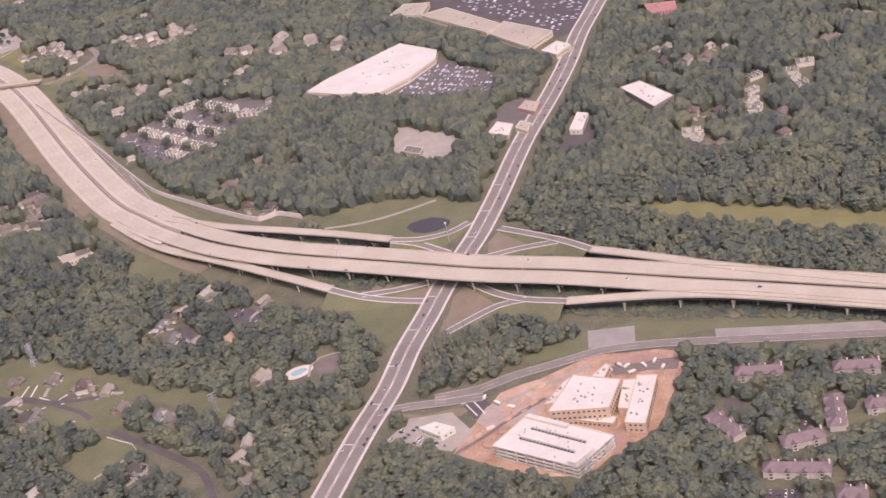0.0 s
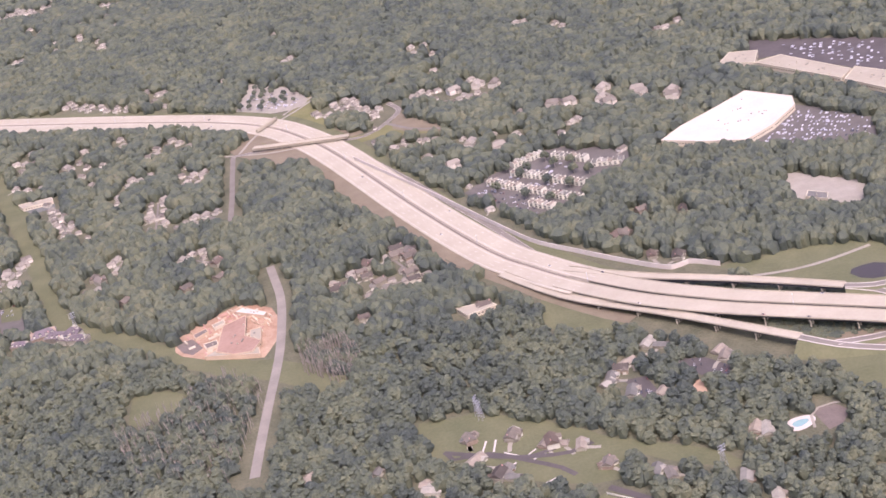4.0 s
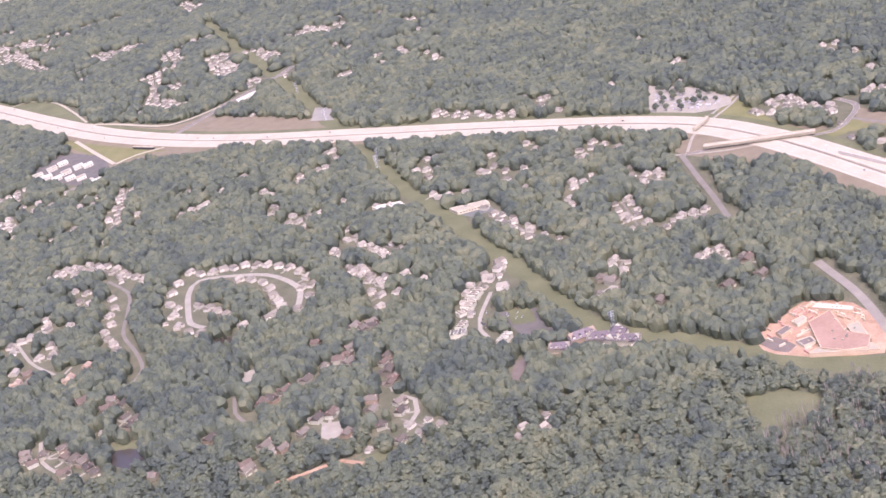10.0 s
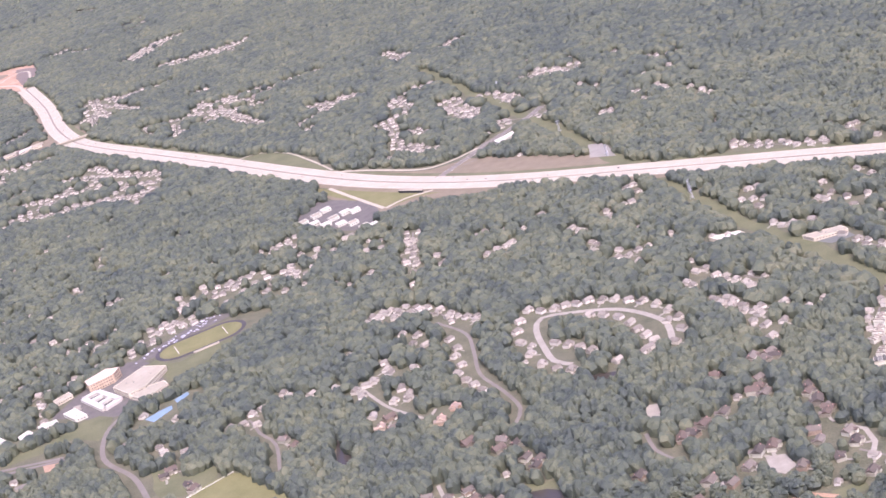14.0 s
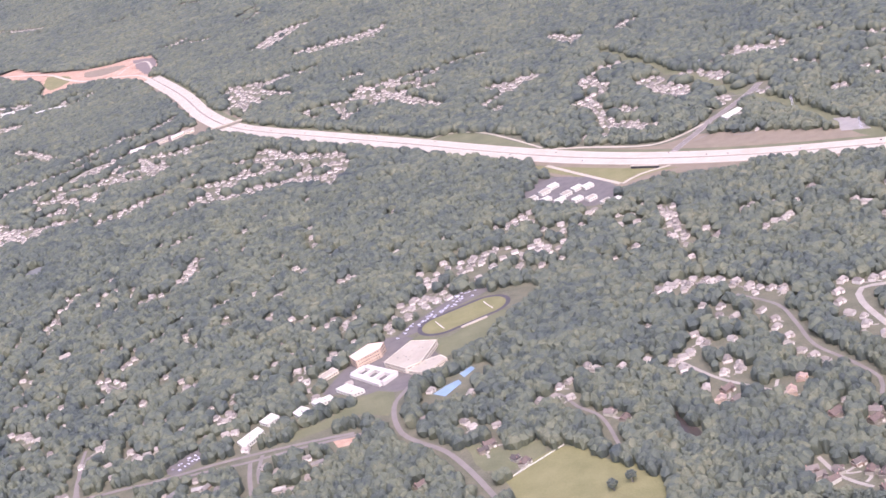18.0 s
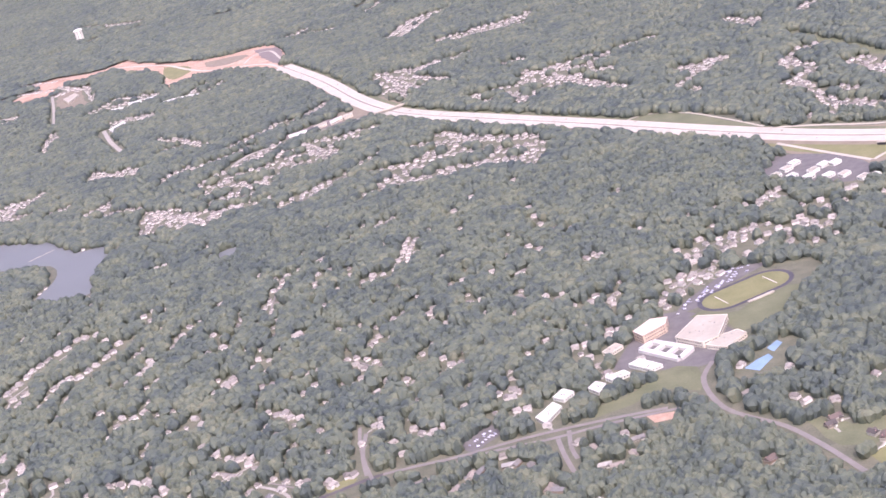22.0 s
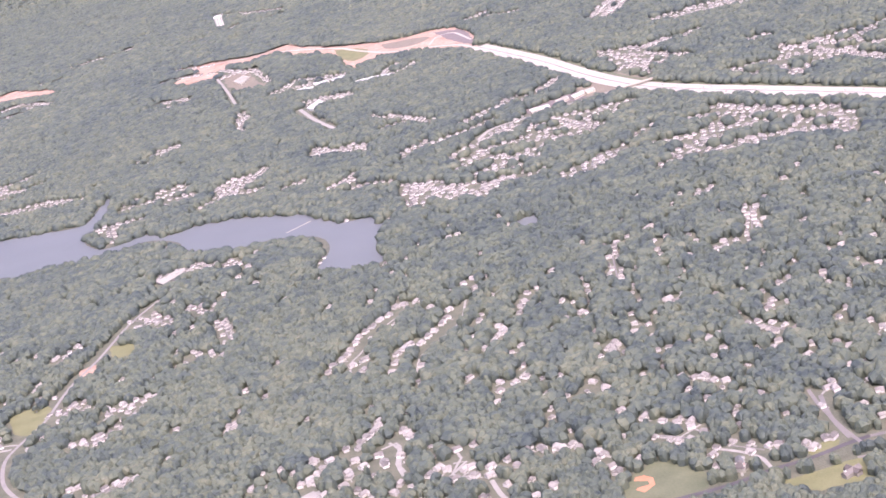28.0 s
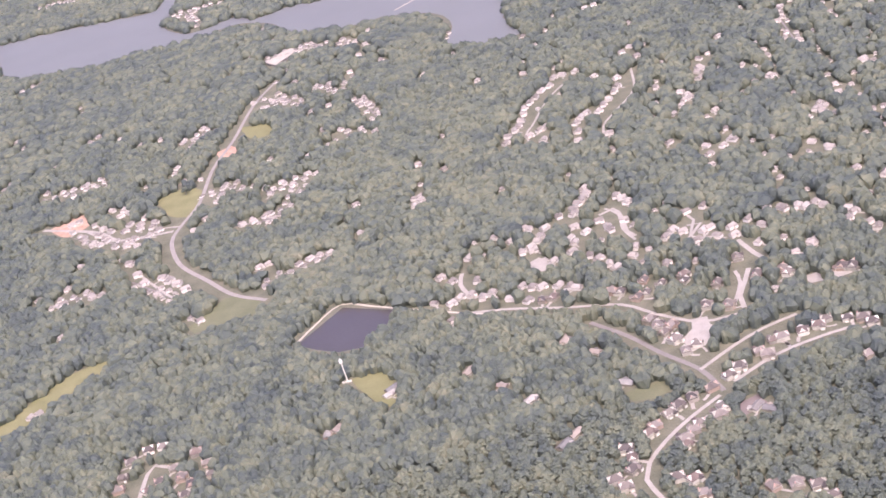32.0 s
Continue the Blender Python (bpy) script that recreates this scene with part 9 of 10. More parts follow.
# ---- heaps of clay and raw walls on the sites ----
def heaps(points, count, material):
    poly = np.array(points)
    lo, hi = poly.min(0), poly.max(0)
    done = 0
    while done < count:
        x, y = luck.uniform(lo[0], hi[0]), luck.uniform(lo[1], hi[1])
        if not in_area(np.array([x]), np.array([y]), poly)[0]:
            continue
        done += 1
        bm = bmesh.new()
        bmesh.ops.create_icosphere(bm, subdivisions=2, radius=1.0)
        for q in bm.verts:
            q.co = Vector((q.co.x * (1.6 + 0.5 * noise.noise(q.co * 1.7 + Vector((x, y, 0)))), q.co.y, max(0.0, q.co.z) * 0.55))
        ob = part("clay_mound", bm, material)
        ob.matrix_basis = pose(x, y, 0.08, 0, 0, luck.uniform(0, 180)) @ Matrix.Diagonal((*[luck.uniform(0.6, 1.5)] * 3, 1))
        tagged(ob, "low heap of orange clay on a building site", "heap", "clay heaps")


heaps(SITE_A, 22, CLAY)
raw = tagged(empty("unfinished_building", 0, 0), "raw pale walls of an unfinished building on orange clay", "building")
poly = np.array(SITE_B)
lo, hi = poly.min(0), poly.max(0)
done = 0
while done < 70:
    x, y = luck.uniform(lo[0], hi[0]), luck.uniform(lo[1], hi[1])
    if in_area(np.array([x]), np.array([y]), poly)[0]:
        done += 1
        bm = bmesh.new()
        box(bm, x, y, 0.5, luck.uniform(1.5, 5.0), luck.uniform(0.25, 0.6), 1.0, luck.choice((24, 114)) + luck.uniform(-4, 4))
        part("raw_wall", bm, luck.choice((PEACH_WALL, TAN_WALL, TAN_WALL, BRICK_WALL)), raw)

# ---- the school's courtyard block ----
thing = tagged(empty("courtyard_school", 0, 0), "low white-roofed school block round three small courts", "school")
a, b, c, d = (np.array((*q, 0.0)) for q in COURT)
for p, q in ((a, b), (b, c), (c, d), (d, a)):
    bm = bmesh.new()
    ribbon(bm, [p, q], 3.4, 1.8, 1.8)
    part("wing", bm, WHITE_ROOF, thing)
for s in (0.33, 0.66):
    bm = bmesh.new()
    ribbon(bm, [a + (d - a) * s, b + (c - b) * s] if np.linalg.norm(d - a) > np.linalg.norm(b - a) else [a + (b - a) * s, d + (c - d) * s], 2.6, 1.79, 1.79)
    part("cross_wing", bm, WHITE_ROOF, thing)

# ---- the running track ----
(x0, y0), (x1, y1) = TRACK_ENDS
cx, cy, length = (x0 + x1) / 2, (y0 + y1) / 2, math.hypot(x1 - x0, y1 - y0)
turn = math.degrees(math.atan2(y1 - y0, x1 - x0))


def oval(bm, straight, radius, z):
    v = []
    for i in range(25):
        t = -math.pi / 2 + math.pi * i / 24
        v.append(bm.verts.new((straight / 2 + radius * math.cos(t), radius * math.sin(t), z)))
    for i in range(25):
        t = math.pi / 2 + math.pi * i / 24
        v.append(bm.verts.new((-straight / 2 + radius * math.cos(t), radius * math.sin(t), z)))
    bm.faces.new(v)


track = tagged(empty("running_track", cx, cy, 0, turn), "oval running track with dark lanes round a green football pitch", "track", kind="structure")
R = length * 0.262
for name, r, z, m in (("lanes", R, 0.16, TRACK_RED), ("pitch", R - 2.6, 0.20, DRY_GRASS)):
    bm = bmesh.new()
    oval(bm, length - 2 * R, r, z)
    part(name, bm, m, track)
for k in (-1, 1):
    bm = bmesh.new()
    box(bm, k * (length * 0.27), 0, 0.21, 0.5, R * 1.0, 0.02)
    part("goal_line", bm, PAINT, track)
bm = bmesh.new()
box(bm, 0, -R - 1.6, 0.5, 16, 1.6, 0.7)
tagged(part("grandstand", bm, CONCRETE), "low pale grandstand beside the running track", "grandstand").matrix_basis = pose(cx, cy, 0, 0, 0, turn)
clear_line([(cx - length / 2 * math.cos(radians(turn)), cy - length / 2 * math.sin(radians(turn)) - 3), (cx + length / 2 * math.cos(radians(turn)), cy + length / 2 * math.sin(radians(turn)) - 3)], R + 3)

# ---- church, pool, mast, pylons, tower ----
x, y = CHURCH[0]
church = tagged(empty("church", x, y, 0, 32), "pale church with crossing gables and a small spire on a lawn", "church")
bm = bmesh.new()
box(bm, 0, 0, 1.0, 9, 3.4, 2.0)
box(bm, 1.2, 0, 1.0, 3.2, 8, 2.0)
part("wall", bm, SIDING, church)
bm = bmesh.new()
gable(bm, 0, 0, 2.02, 9, 3.4, 1.5, 0.3, True)
part("nave_roof", bm, PALE_ROOF, church)
bm = bmesh.new()
gable(bm, 1.2, 0, 2.03, 3.2, 8, 1.4, 0.3, False)
part("transept_roof", bm, PALE_ROOF, church)
bm = bmesh.new()
box(bm, -3.4, 0, 2.6, 0.9, 0.9, 3.0)
part("steeple", bm, WHITE_WALL, church)
bm = bmesh.new()
bmesh.ops.create_cone(bm, cap_ends=True, segments=4, radius1=0.7, radius2=0.02, depth=2.0, matrix=Matrix.Translation((-3.4, 0, 5.1)) @ Matrix.Rotation(radians(45), 4, "Z"))
part("spire", bm, PALE_ROOF, church)
clear_line([(x, y), (x, y - 8)], 7)

x, y = POOL[0]
pool = tagged(empty("swimming_pool", x, y, 0, 20), "kidney-shaped pale blue pool with a concrete surround", "pool")
for name, rx, ry, z, m in (("surround", 5.4, 3.8, 0.14, PAINT), ("water", 3.0, 1.8, 0.20, POOL_BLUE)):
    bm = bmesh.new()
    bm.faces.new([bm.verts.new((rx * math.cos(t) + 0.4 * math.cos(2 * t), ry * math.sin(t), z)) for t in [2 * math.pi * i / 24 for i in range(24)]])
    part(name, bm, m, pool)
clear_line([(x, y), (x + 1, y - 7)], 5)


def lattice(bm, base, top, height, foot=0.07):
    """Four slanted legs with cross bracing."""
    def bar(p, q, r):
        p, q = Vector(p), Vector(q)
        m = Matrix.Translation((p + q) / 2) @ (q - p).to_track_quat("Z", "Y").to_matrix().to_4x4()
        bmesh.ops.create_cone(bm, cap_ends=True, segments=4, radius1=r, radius2=r, depth=(q - p).length, matrix=m)
    n = 5
    ring = lambda k: [(sx * (base + (top - base) * k), sy * (base + (top - base) * k), height * k) for sx, sy in ((-1, -1), (1, -1), (1, 1), (-1, 1))]
    for k in range(n):
        a, b = ring(k / n), ring((k + 1) / n)
        for i in range(4):
            bar(a[i], b[i], foot)
            bar(a[i], b[(i + 1) % 4], foot * 0.6)
            bar(a[(i + 1) % 4], b[i], foot * 0.6)
    return bar


def make_pylon():
    thing = tagged(empty("pylon", 0, 0, -500), "grey steel lattice pylon of a power line", "pylon")
    bm = bmesh.new()
    lattice(bm, 1.5, 0.3, 12.0)
    part("tower", bm, STEEL, thing)
    for z in (8.4, 10.0, 11.6):
        bm = bmesh.new()
        box(bm, 0, 0, z, 5.0, 0.3, 0.22)
        part("crossarm", bm, STEEL, thing)
        for x in (-2.3, 2.3):
            bm = bmesh.new()
            bmesh.ops.create_cone(bm, cap_ends=True, segments=6, radius1=0.1, radius2=0.1, depth=0.7, matrix=Matrix.Translation((x, 0, z - 0.45)))
            part("insulator", bm, WHITE_WALL, thing)
    return thing


PYLON = make_pylon()
for x, y in PYLON_FEET + PYLON_FEET_B + PYLON_FEET_C:
    ob = copy_thing(PYLON, pose(x, y, 0, 0, 0, luck.choice((25, 40, 60))) @ Matrix.Diagonal((0.6, 0.6, 0.68, 1)))
    ob["group"] = "pylons of the power line"

x, y = TOWER[0]
mast = tagged(empty("radio_mast", x, y), "slim white radio mast with antennas over the woods", "mast")
bm = bmesh.new()
bmesh.ops.create_cone(bm, cap_ends=True, segments=10, radius1=0.32, radius2=0.2, depth=13.5, matrix=Matrix.Translation((0, 0, 6.75)))
part("pole", bm, WHITE_WALL, mast)
for z in (11.2, 12.2):
    for i in range(6):
        t = math.pi * i / 3
        bm = bmesh.new()
        box(bm, 0.75 * math.cos(t), 0.75 * math.sin(t), z, 0.2, 0.35, 0.8, math.degrees(t))
        part("antenna", bm, WHITE_WALL, mast)
    bm = bmesh.new()
    bmesh.ops.create_cone(bm, cap_ends=True, segments=12, radius1=0.8, radius2=0.8, depth=0.1, matrix=Matrix.Translation((0, 0, z)))
    part("antenna_ring", bm, STEEL, mast)
for i in range(4):
    bm = bmesh.new()
    box(bm, -2 + 1.2 * i, -0.8, 0.5, 0.9, 0.8, 0.9)
    tagged(part("equipment_hut", bm, WHITE_WALL), "small white equipment hut at the foot of a mast", "hut", "huts at the mast").matrix_basis = pose(x, y, 0.05)
clear_line([(x, y), (x, y - 5)], 4)

x, y = WATER_TOWER[0]
tower = tagged(empty("water_tower", x, y, far_rise(y)), "tall white water tower with a ribbed tank in the distance", "tower")
bm = bmesh.new()
bmesh.ops.create_cone(bm, cap_ends=True, segments=16, radius1=7.5, radius2=7.5, depth=24, matrix=Matrix.Translation((0, 0, 12)))
part("shaft", bm, WHITE_WALL, tower)
bm = bmesh.new()
bmesh.ops.create_uvsphere(bm, u_segments=20, v_segments=10, radius=8.6, matrix=Matrix.Translation((0, 0, 24)) @ Matrix.Diagonal((1, 1, 0.4, 1)))
part("tank", bm, WHITE_WALL, tower)
for i in range(8):
    t = math.pi * i / 4
    bm = bmesh.new()
    box(bm, 7.5 * math.cos(t), 7.5 * math.sin(t), 12, 1.0, 1.0, 24, math.degrees(t))
    part("rib", bm, GREY_WALL, tower)

# ---- fences and street lamps ----
for points in (FENCE_A, FENCE_B):
    fence = tagged(empty("fence", 0, 0), "white rail fence along a field", "fence")
    line = smooth_line(points, 4.0) if len(points) > 2 else smooth_line(points, 4.0)
    for z in (0.35, 0.7):
        bm = bmesh.new()
        ribbon(bm, line, 0.14, z + 0.12, 0.16)
        part("rail", bm, WHITE_WALL, fence)
    for q in line:
        bm = bmesh.new()
        box(bm, q[0], q[1], 0.45, 0.18, 0.18, 0.9)
        part("post", bm, WHITE_WALL, fence)


def make_lamp():
    thing = tagged(empty("high_mast_lamp", 0, 0, -500), "tall thin steel high-mast lamp beside the ramps", "lamp")
    bm = bmesh.new()
    bmesh.ops.create_cone(bm, cap_ends=True, segments=8, radius1=0.16, radius2=0.09, depth=9, matrix=Matrix.Translation((0, 0, 4.5)))
    part("pole", bm, STEEL, thing)
    bm = bmesh.new()
    bmesh.ops.create_cone(bm, cap_ends=True, segments=10, radius1=0.6, radius2=0.5, depth=0.3, matrix=Matrix.Translation((0, 0, 8.9)))
    part("head", bm, WHITE_WALL, thing)
    return thing


LAMP = make_lamp()
for x, y in LAMPS:
    copy_thing(LAMP, pose(x, y, 0))
for i in range(6, cut + 70, 9):
    q = axis[i] + np.array((0, 0, 0.0))
    ob = copy_thing(LAMP, pose(q[0], q[1], q[2] - 0.1) @ Matrix.Diagonal((0.6, 0.6, 0.5, 1)))
    ob["group"] = "lamps along the highway"


# ---- bare dead trunks and lone trees ----
def snags(name, poly, count, label):
    poly_a = np.array(poly)
    lo, hi = poly_a.min(0), poly_a.max(0)
    v, f = [], []
    done = 0
    while done < count:
        x, y = luck.uniform(lo[0], hi[0]), luck.uniform(lo[1], hi[1])
        if not in_area(np.array([x]), np.array([y]), poly_a)[0]:
            continue
        done += 1
        h, r = luck.uniform(5.0, 8.5), luck.uniform(0.13, 0.24)
        for tilt, z0, length, rad in ((0.03, 0, h, r), (0.45, h * 0.55, h * 0.35, r * 0.6), (-0.4, h * 0.65, h * 0.3, r * 0.6), (0.3, h * 0.75, h * 0.22, r * 0.5)):
            t = luck.uniform(0, 6.28)
            dx, dy = math.cos(t) * tilt * length, math.sin(t) * tilt * length
            n = len(v)
            for i in range(3):
                a = 2.1 * i
                v.append((x + rad * math.cos(a), y + rad * math.sin(a), z0))
            v.append((x + dx, y + dy, z0 + length))
            f += [(n, n + 1, n + 3), (n + 1, n + 2, n + 3), (n + 2, n, n + 3)]
    tagged(new(name, tri_mesh(name, v, f, BARK)), label, "dead trees", kind="stuff")


snags("dead_trunks", SNAGS_A, 330, "bare pale dead trunks standing in a swampy wood")
snags("dead_trunks", SNAGS_B, 260, "bare pale dead trunks among trees")
snags("bare_trunks", SNAGS_C, 90, "bare pale trunks at the edge of the wood")
snags("bare_trunks", SNAGS_D, 120, "bare pale trunks at the edge of the wood")


def make_tree():
    thing = tagged(empty("tree", 0, 0, -500), "single round green tree standing on grass", "tree")
    bm = bmesh.new()
    bmesh.ops.create_cone(bm, cap_ends=True, segments=8, radius1=0.3, radius2=0.12, depth=3.4, matrix=Matrix.Translation((0, 0, 1.7)))
    for i in range(5):
        t = 1.26 * i
        p, q = Vector((0, 0, 2.0)), Vector((1.3 * math.cos(t), 1.3 * math.sin(t), 3.4))
        bmesh.ops.create_cone(bm, cap_ends=True, segments=5, radius1=0.1, radius2=0.04, depth=(q - p).length, matrix=Matrix.Translation((p + q) / 2) @ (q - p).to_track_quat("Z", "Y").to_matrix().to_4x4())
    part("trunk", bm, BARK, thing)
    bm = bmesh.new()
    for i in range(46):
        t, u = luck.uniform(0, 6.28), luck.uniform(-0.4, 1.0)
        r = 2.1 * math.sqrt(max(0.0, 1 - u * u * 0.8)) * luck.uniform(0.6, 1.0)
        m = Matrix.Translation((r * math.cos(t), r * math.sin(t), 3.5 + 1.6 * u)) @ Matrix.Rotation(t, 4, "Z") @ Matrix.Diagonal((*[luck.uniform(0.5, 0.9) for _ in range(3)], 1))
        bmesh.ops.create_icosphere(bm, subdivisions=1, radius=1.0, matrix=m)
    for q in bm.verts:
        q.co += Vector((luck.uniform(-0.12, 0.12), luck.uniform(-0.12, 0.12), luck.uniform(-0.12, 0.12)))
    part("crown", bm, LEAF, thing)
    return thing


TREE = make_tree()
for x, y in LONE_TREES + LONE_TREES_B:
    ob = copy_thing(TREE, pose(x, y, 0, 0, 0, luck.uniform(0, 360)))
    ob["group"] = "lone trees on the fields"
for x, y in [(-282 + 6.5 * (k % 6) + luck.uniform(-2.2, 2.2), 912 + 9.5 * (k // 6) + 3 * (k % 2) + luck.uniform(-3.5, 3.5)) for k in range(30)]:
    if in_area(np.array([x]), np.array([y]), np.array([(-283, 917), (-279, 962), (-246, 928), (-245, 905), (-263, 904)]))[0]:
        ob = copy_thing(TREE, pose(x, y, 0, 0, 0, luck.uniform(0, 360)) @ Matrix.Scale(luck.uniform(0.6, 0.9), 4))
        ob["group"] = "trees on the islands of a car park"
for x, y in COURT_TREES:
    ob = copy_thing(TREE, pose(x, y, 0, 0, 0, luck.uniform(0, 360)))
    ob["group"] = "trees in the court of the town houses"
for kind in [*HOUSE_KINDS.values(), CAR, TRUCK, PYLON, LAMP, TREE]:
    for o in (*kind.children_recursive, kind):
        bpy.data.objects.remove(o)

# ---- woods ----
VIEW = np.array([(145, 282), (-169, 378), (-403, 515), (-626, 620), (-958, 722), (-1118, 616), (-1560, 760), (-1930, 1936), (-2240, 2772), (-3300, 5236), (-2464, 5236), (-2024, 4312), (-836, 2200), (-594, 1826), (-361, 1465), (-167, 1179), (75, 924), (273, 673)], float)


def crown(rings, sides):
    """A dome of foliage one wide and one high: its rings as (radius, height)."""
    v, f = [(0, 0, 1.0)], []
    for k, (r, h) in enumerate(rings):
        for i in range(sides):
            a = 2 * math.pi * (i + 0.5 * (k % 2)) / sides
            v.append((r * math.cos(a), r * math.sin(a), h))
    for i in range(sides):
        f.append((0, 1 + i, 1 + (i + 1) % sides))
    for k in range(len(rings) - 1):
        p, q = 1 + k * sides, 1 + (k + 1) * sides
        for i in range(sides):
            j = (i + 1) % sides
            if k % 2 == 0:
                f += [(p + i, q + i, p + j), (p + j, q + i, q + j)]
            else:
                f += [(p + i, q + i, q + j), (p + i, q + j, p + j)]
    return np.array(v), np.array(f)


def keep_clear(x, y, margin):
    ok = in_area(x, y, VIEW)
    for poly in CLEAR_AREAS:
        lo, hi = poly.min(0), poly.max(0)
        near = ok & (x > lo[0]) & (x < hi[0]) & (y > lo[1]) & (y < hi[1])
        k = np.nonzero(near)[0]
        if len(k):
            ok[k[in_area(x[k], y[k], poly)]] = False
    for line, half in CLEAR_LINES:
        half = half + margin
        lo, hi = line.min(0) - half, line.max(0) + half
        k = np.nonzero(ok & (x > lo[0]) & (x < hi[0]) & (y > lo[1]) & (y < hi[1]))[0]
        if not len(k):
            continue
        px, py = x[k], y[k]
        best = np.full(len(k), 1e9)
        for a, b in zip(line, line[1:]):
            d = b - a
            s = np.clip(((px - a[0]) * d[0] + (py - a[1]) * d[1]) / (d @ d + 1e-9), 0, 1)
            best = np.minimum(best, (px - a[0] - s * d[0]) ** 2 + (py - a[1] - s * d[1]) ** 2)
        ok[k[best < half * half]] = False
    return ok


THIN = [np.array(q, float) for q in (SNAGS_A, SNAGS_B)]
rng = np.random.default_rng(5)


def reach(x, y):
    """How far a place lies from the flight line."""
    s = np.clip(-x, 0, 1188)
    return np.hypot(x + s, y - s * 0.176)


def wood(name, spacing, near, far, rings, sides, wide, tall, material, label, smooth=False, only=None):
    gx, gy = np.meshgrid(np.arange(-3000, 300, spacing), np.arange(-300, 5240, spacing * 0.87))
    gx[1::2] += spacing / 2
    x = (gx + rng.uniform(-0.38, 0.38, gx.shape) * spacing).ravel()
    y = (gy + rng.uniform(-0.38, 0.38, gy.shape) * spacing).ravel()
    d = reach(x, y)
    k = (d >= near) & (d < far)
    x, y = x[k], y[k]
    if only is None:
        k = keep_clear(x, y, spacing * 0.3)
    else:
        k = np.zeros(len(x), bool)
        for poly in only:
            k |= in_area(x, y, np.array(poly, float))
        k &= rng.random(len(x)) < 0.75
    x, y = x[k], y[k]
    for poly in THIN:
        k = ~(in_area(x, y, poly) & (rng.random(len(x)) < 0.5))
        x, y = x[k], y[k]
    v, f = crown(rings, sides)
    n, m = len(x), len(v)
    wave = np.array([0.6 * noise.noise((p / 38, q / 38, 3.1)) + 0.5 * noise.noise((p / 13, q / 13, 7.7)) for p, q in zip(x, y)])[:, None]
    size = spacing * wide * rng.uniform(0.62, 1.42, (n, 1)) * (1 + 0.35 * wave)
    turn = rng.uniform(0, 6.28, (n, 1))
    lump = rng.uniform(0.74, 1.26, (n, m))
    px = (v[:, 0] * np.cos(turn) - v[:, 1] * np.sin(turn)) * size * lump + x[:, None]
    py = (v[:, 0] * np.sin(turn) + v[:, 1] * np.cos(turn)) * size * lump + y[:, None]
    high = tall * rng.uniform(0.82, 1.13, (n, 1)) * (1 + 0.4 * wave)
    base = np.array([far_rise(q) for q in y])[:, None] if y.max() > FAR_EDGE else 0
    pz = v[:, 2] * high * (0.84 + 0.28 * rng.random((n, m))) + base
    co = np.stack([px, py, pz], 2).reshape(-1, 3)
    fa = (f[None] + (np.arange(n) * m)[:, None, None]).reshape(-1, 3)
    me = bpy.data.meshes.new(name)
    me.vertices.add(len(co))
    me.vertices.foreach_set("co", co.astype(np.float32).ravel())
    me.loops.add(fa.size)
    me.loops.foreach_set("vertex_index", fa.astype(np.int32).ravel())
    me.polygons.add(len(fa))
    me.polygons.foreach_set("loop_start", np.arange(0, fa.size, 3, dtype=np.int32))
    me.polygons.foreach_set("loop_total", np.full(len(fa), 3, dtype=np.int32))
    me.polygons.foreach_set("use_smooth", np.full(len(fa), smooth, dtype=bool))
    me.materials.append(material)
    me.update(calc_edges=True)
    print(name, n, "trees", len(fa), "triangles")
    return tagged(new(name, me), label, "woodland", kind="stuff")


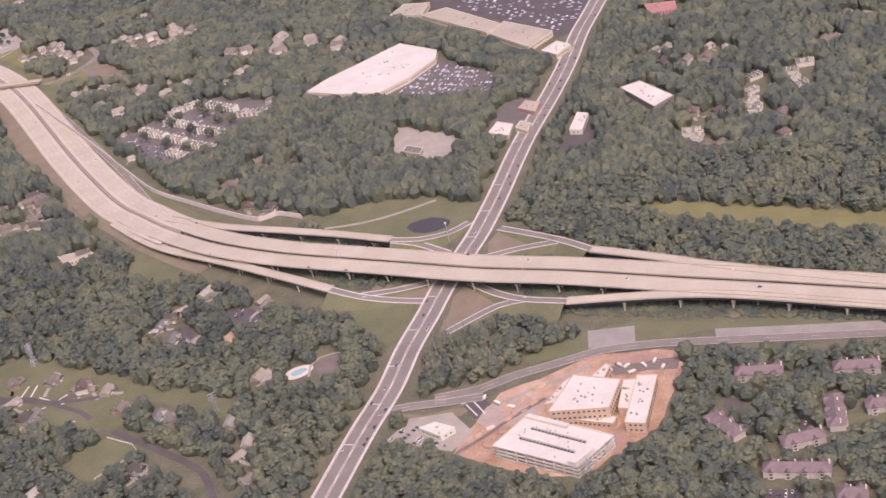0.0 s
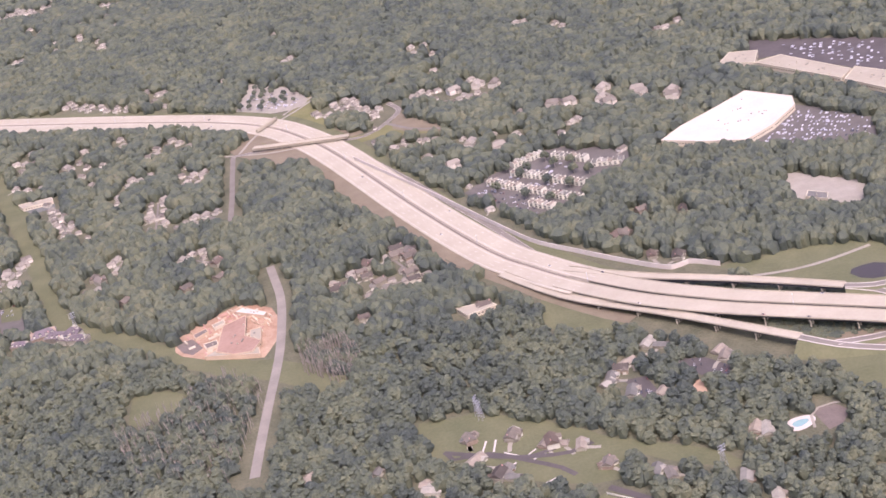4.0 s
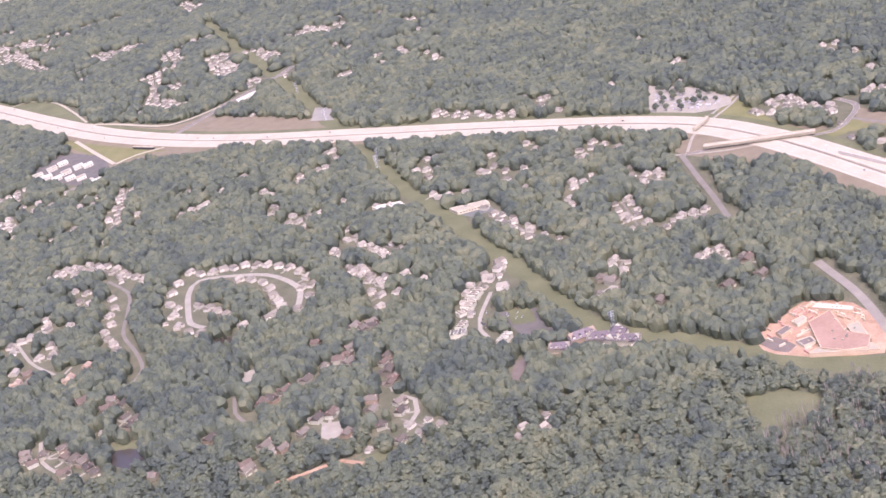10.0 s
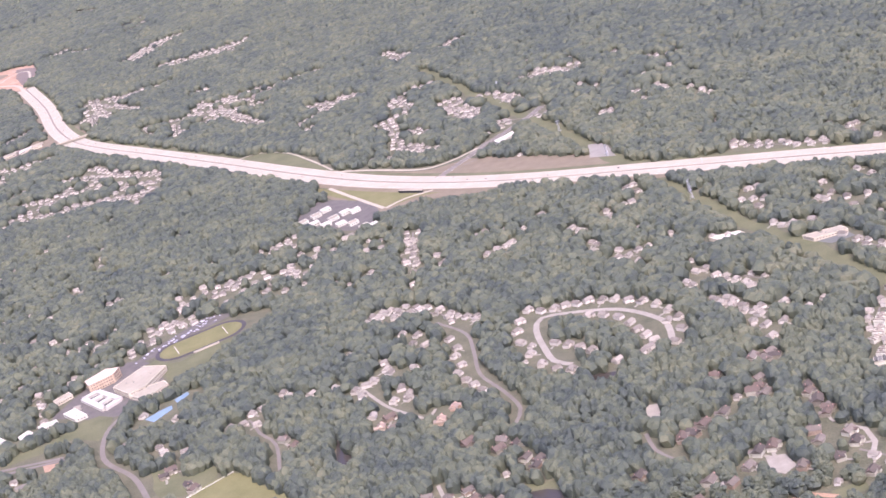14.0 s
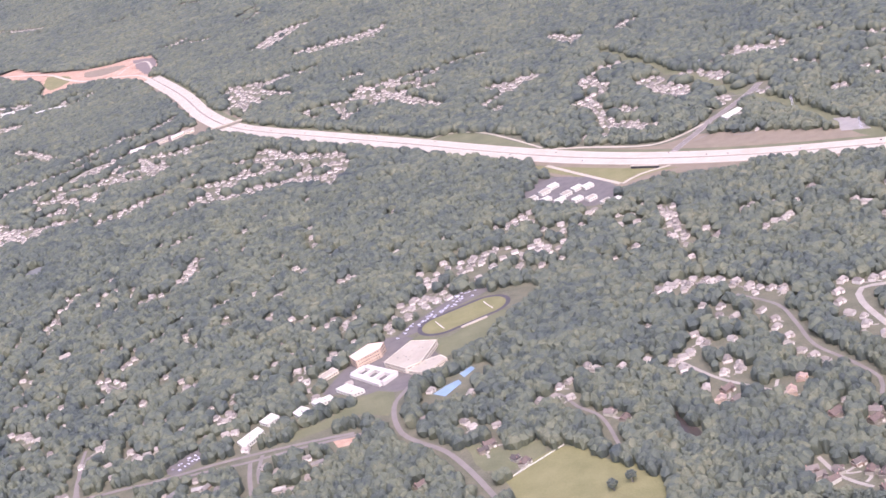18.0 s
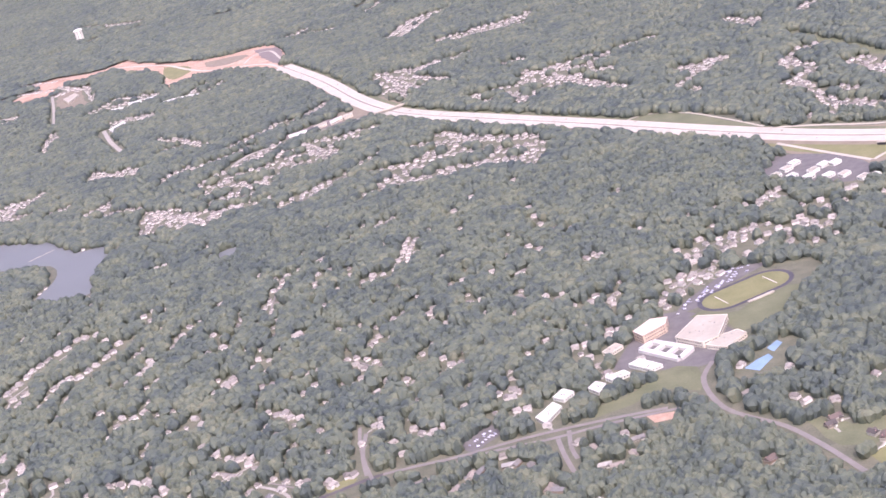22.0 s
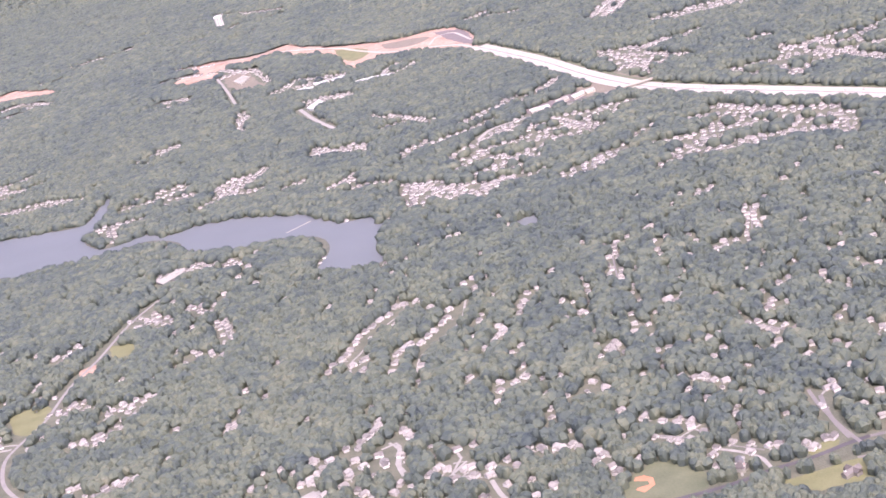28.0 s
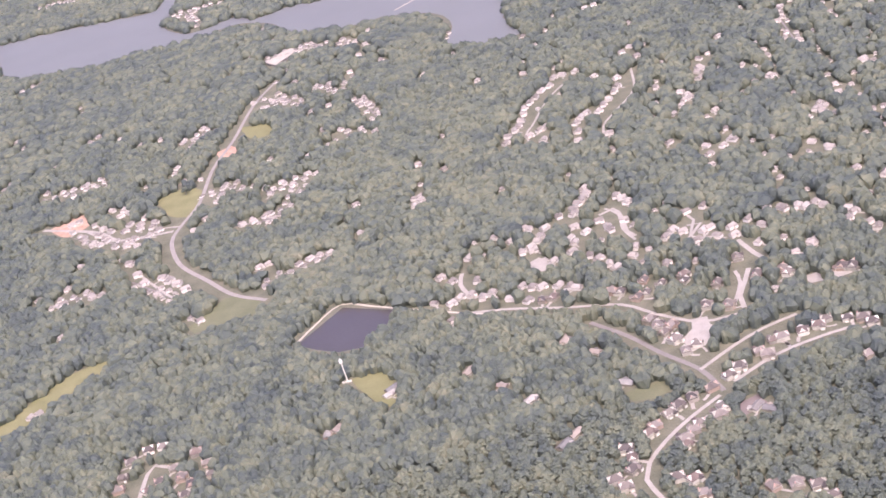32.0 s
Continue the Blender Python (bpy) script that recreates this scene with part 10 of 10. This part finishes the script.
def clumped_wood(name, spacing, far, label):
    """Near trees: a core of foliage with clumps of leaves over its dome."""
    gx, gy = np.meshgrid(np.arange(-1700, 300, spacing), np.arange(270, 1200, spacing * 0.87))
    gx[1::2] += spacing / 2
    x = (gx + rng.uniform(-0.36, 0.36, gx.shape) * spacing).ravel()
    y = (gy + rng.uniform(-0.36, 0.36, gy.shape) * spacing).ravel()
    k = reach(x, y) < far
    x, y = x[k], y[k]
    k = keep_clear(x, y, spacing * 0.12)
    x, y = x[k], y[k]
    for poly in THIN:
        k = ~(in_area(x, y, poly) & (rng.random(len(x)) < 0.18))
        x, y = x[k], y[k]
    n = len(x)
    wave = np.array([noise.noise((p / 38, q / 38, 3.1)) for p, q in zip(x, y)])
    wide = spacing * 0.57 * rng.uniform(0.68, 1.3, n) * (1 + 0.3 * wave)
    high = 5.6 * rng.uniform(0.74, 1.15, n) * (1 + 0.25 * wave)
    verts, faces, start = [], [], 0
    kinds = [(crown([(0.74, 0.82), (1.08, 0.42), (0.9, 0.02)], 6), None)] + [(crown([(1.0, 0.15), (0.66, -0.8)], 5), i) for i in range(8)]
    for (v, f), i in kinds:
        m = len(v)
        turn = rng.uniform(0, 6.28, (n, 1))
        lump = rng.uniform(0.72, 1.3, (n, m))
        if i is None:
            s, h, ox, oy, oz = wide * 0.95, high * 0.92, 0, 0, 0
        else:
            a = rng.uniform(-0.4, 0.4, n) + (i * 2.4)
            r = (0.0 if i == 0 else 0.42 if i < 4 else 0.82) * rng.uniform(0.75, 1.15, n)
            ox, oy = np.cos(a) * r * wide, np.sin(a) * r * wide
            oz = high * (0.88 - 0.42 * r ** 2 + rng.uniform(-0.07, 0.07, n))
            s = wide * rng.uniform(0.30, 0.48, n)
            h = s * rng.uniform(0.6, 0.95, n)
        px = (v[:, 0] * np.cos(turn) - v[:, 1] * np.sin(turn)) * lump * np.reshape(s, (-1, 1)) + np.reshape(x + ox, (-1, 1))
        py = (v[:, 0] * np.sin(turn) + v[:, 1] * np.cos(turn)) * lump * np.reshape(s, (-1, 1)) + np.reshape(y + oy, (-1, 1))
        pz = v[:, 2] * np.reshape(h, (-1, 1)) * rng.uniform(0.85, 1.15, (n, m)) + np.reshape(oz + 0 * x, (-1, 1))
        verts.append(np.stack([px, py, pz], 2).reshape(-1, 3))
        faces.append((f[None] + (np.arange(n) * m)[:, None, None]).reshape(-1, 3) + start)
        start += n * m
    co, fa = np.concatenate(verts), np.concatenate(faces)
    me = bpy.data.meshes.new(name)
    me.vertices.add(len(co))
    me.vertices.foreach_set("co", co.astype(np.float32).ravel())
    me.loops.add(fa.size)
    me.loops.foreach_set("vertex_index", fa.astype(np.int32).ravel())
    me.polygons.add(len(fa))
    me.polygons.foreach_set("loop_start", np.arange(0, fa.size, 3, dtype=np.int32))
    me.polygons.foreach_set("loop_total", np.full(len(fa), 3, dtype=np.int32))
    me.polygons.foreach_set("use_smooth", np.zeros(len(fa), dtype=bool))
    me.materials.append(LEAF)
    me.update(calc_edges=True)
    return tagged(new(name, me), label, "woodland", kind="stuff")


clumped_wood("near_woodland", 4.4, 545, "dense broadleaf woodland with clumped green crowns")
wood("deep_woodland", 3.7, 545, 690, [(0.55, 0.92), (0.98, 0.62), (0.84, 0.02)], 7, 0.72, 6.0, LEAF, "dense broadleaf woodland with rounded green crowns")
wood("middle_woodland", 4.4, 690, 1120, [(0.62, 0.88), (1.0, 0.52), (0.82, 0.02)], 6, 0.74, 6.0, LEAF, "dense green broadleaf woodland between the houses")
wood("far_woodland", 6.7, 1120, 2100, [(0.62, 0.86), (1.0, 0.4), (0.82, 0.02)], 5, 0.78, 6.4, LEAF, "far green woodland in the haze", True)
wood("farthest_woodland", 11.5, 2100, 6000, [(0.62, 0.86), (1.0, 0.35)], 5, 0.76, 8, LEAF, "farthest woodland, running up the backdrop rise", True)
wood("scrub", 1.7, 0, 900, [(0.62, 0.86), (1.0, 0.3)], 6, 0.75, 0.9, LEAF, "low green scrub under the bridges", only=(SCRUB_A, SCRUB_B, SCRUB_C, SCRUB_D))
OUTER = [(300, -300), (-1750, -100), (-1750, 750), (-1565, 755), (-1118, 608), (-958, 714), (-626, 612), (-403, 507), (-169, 370), (145, 274), (300, 275)]
wood("outer_woodland", 15.0, 0, 6000, [(0.62, 0.86), (1.0, 0.35)], 5, 0.74, 6.0, LEAF, "green woodland under the flight line", only=(OUTER,))
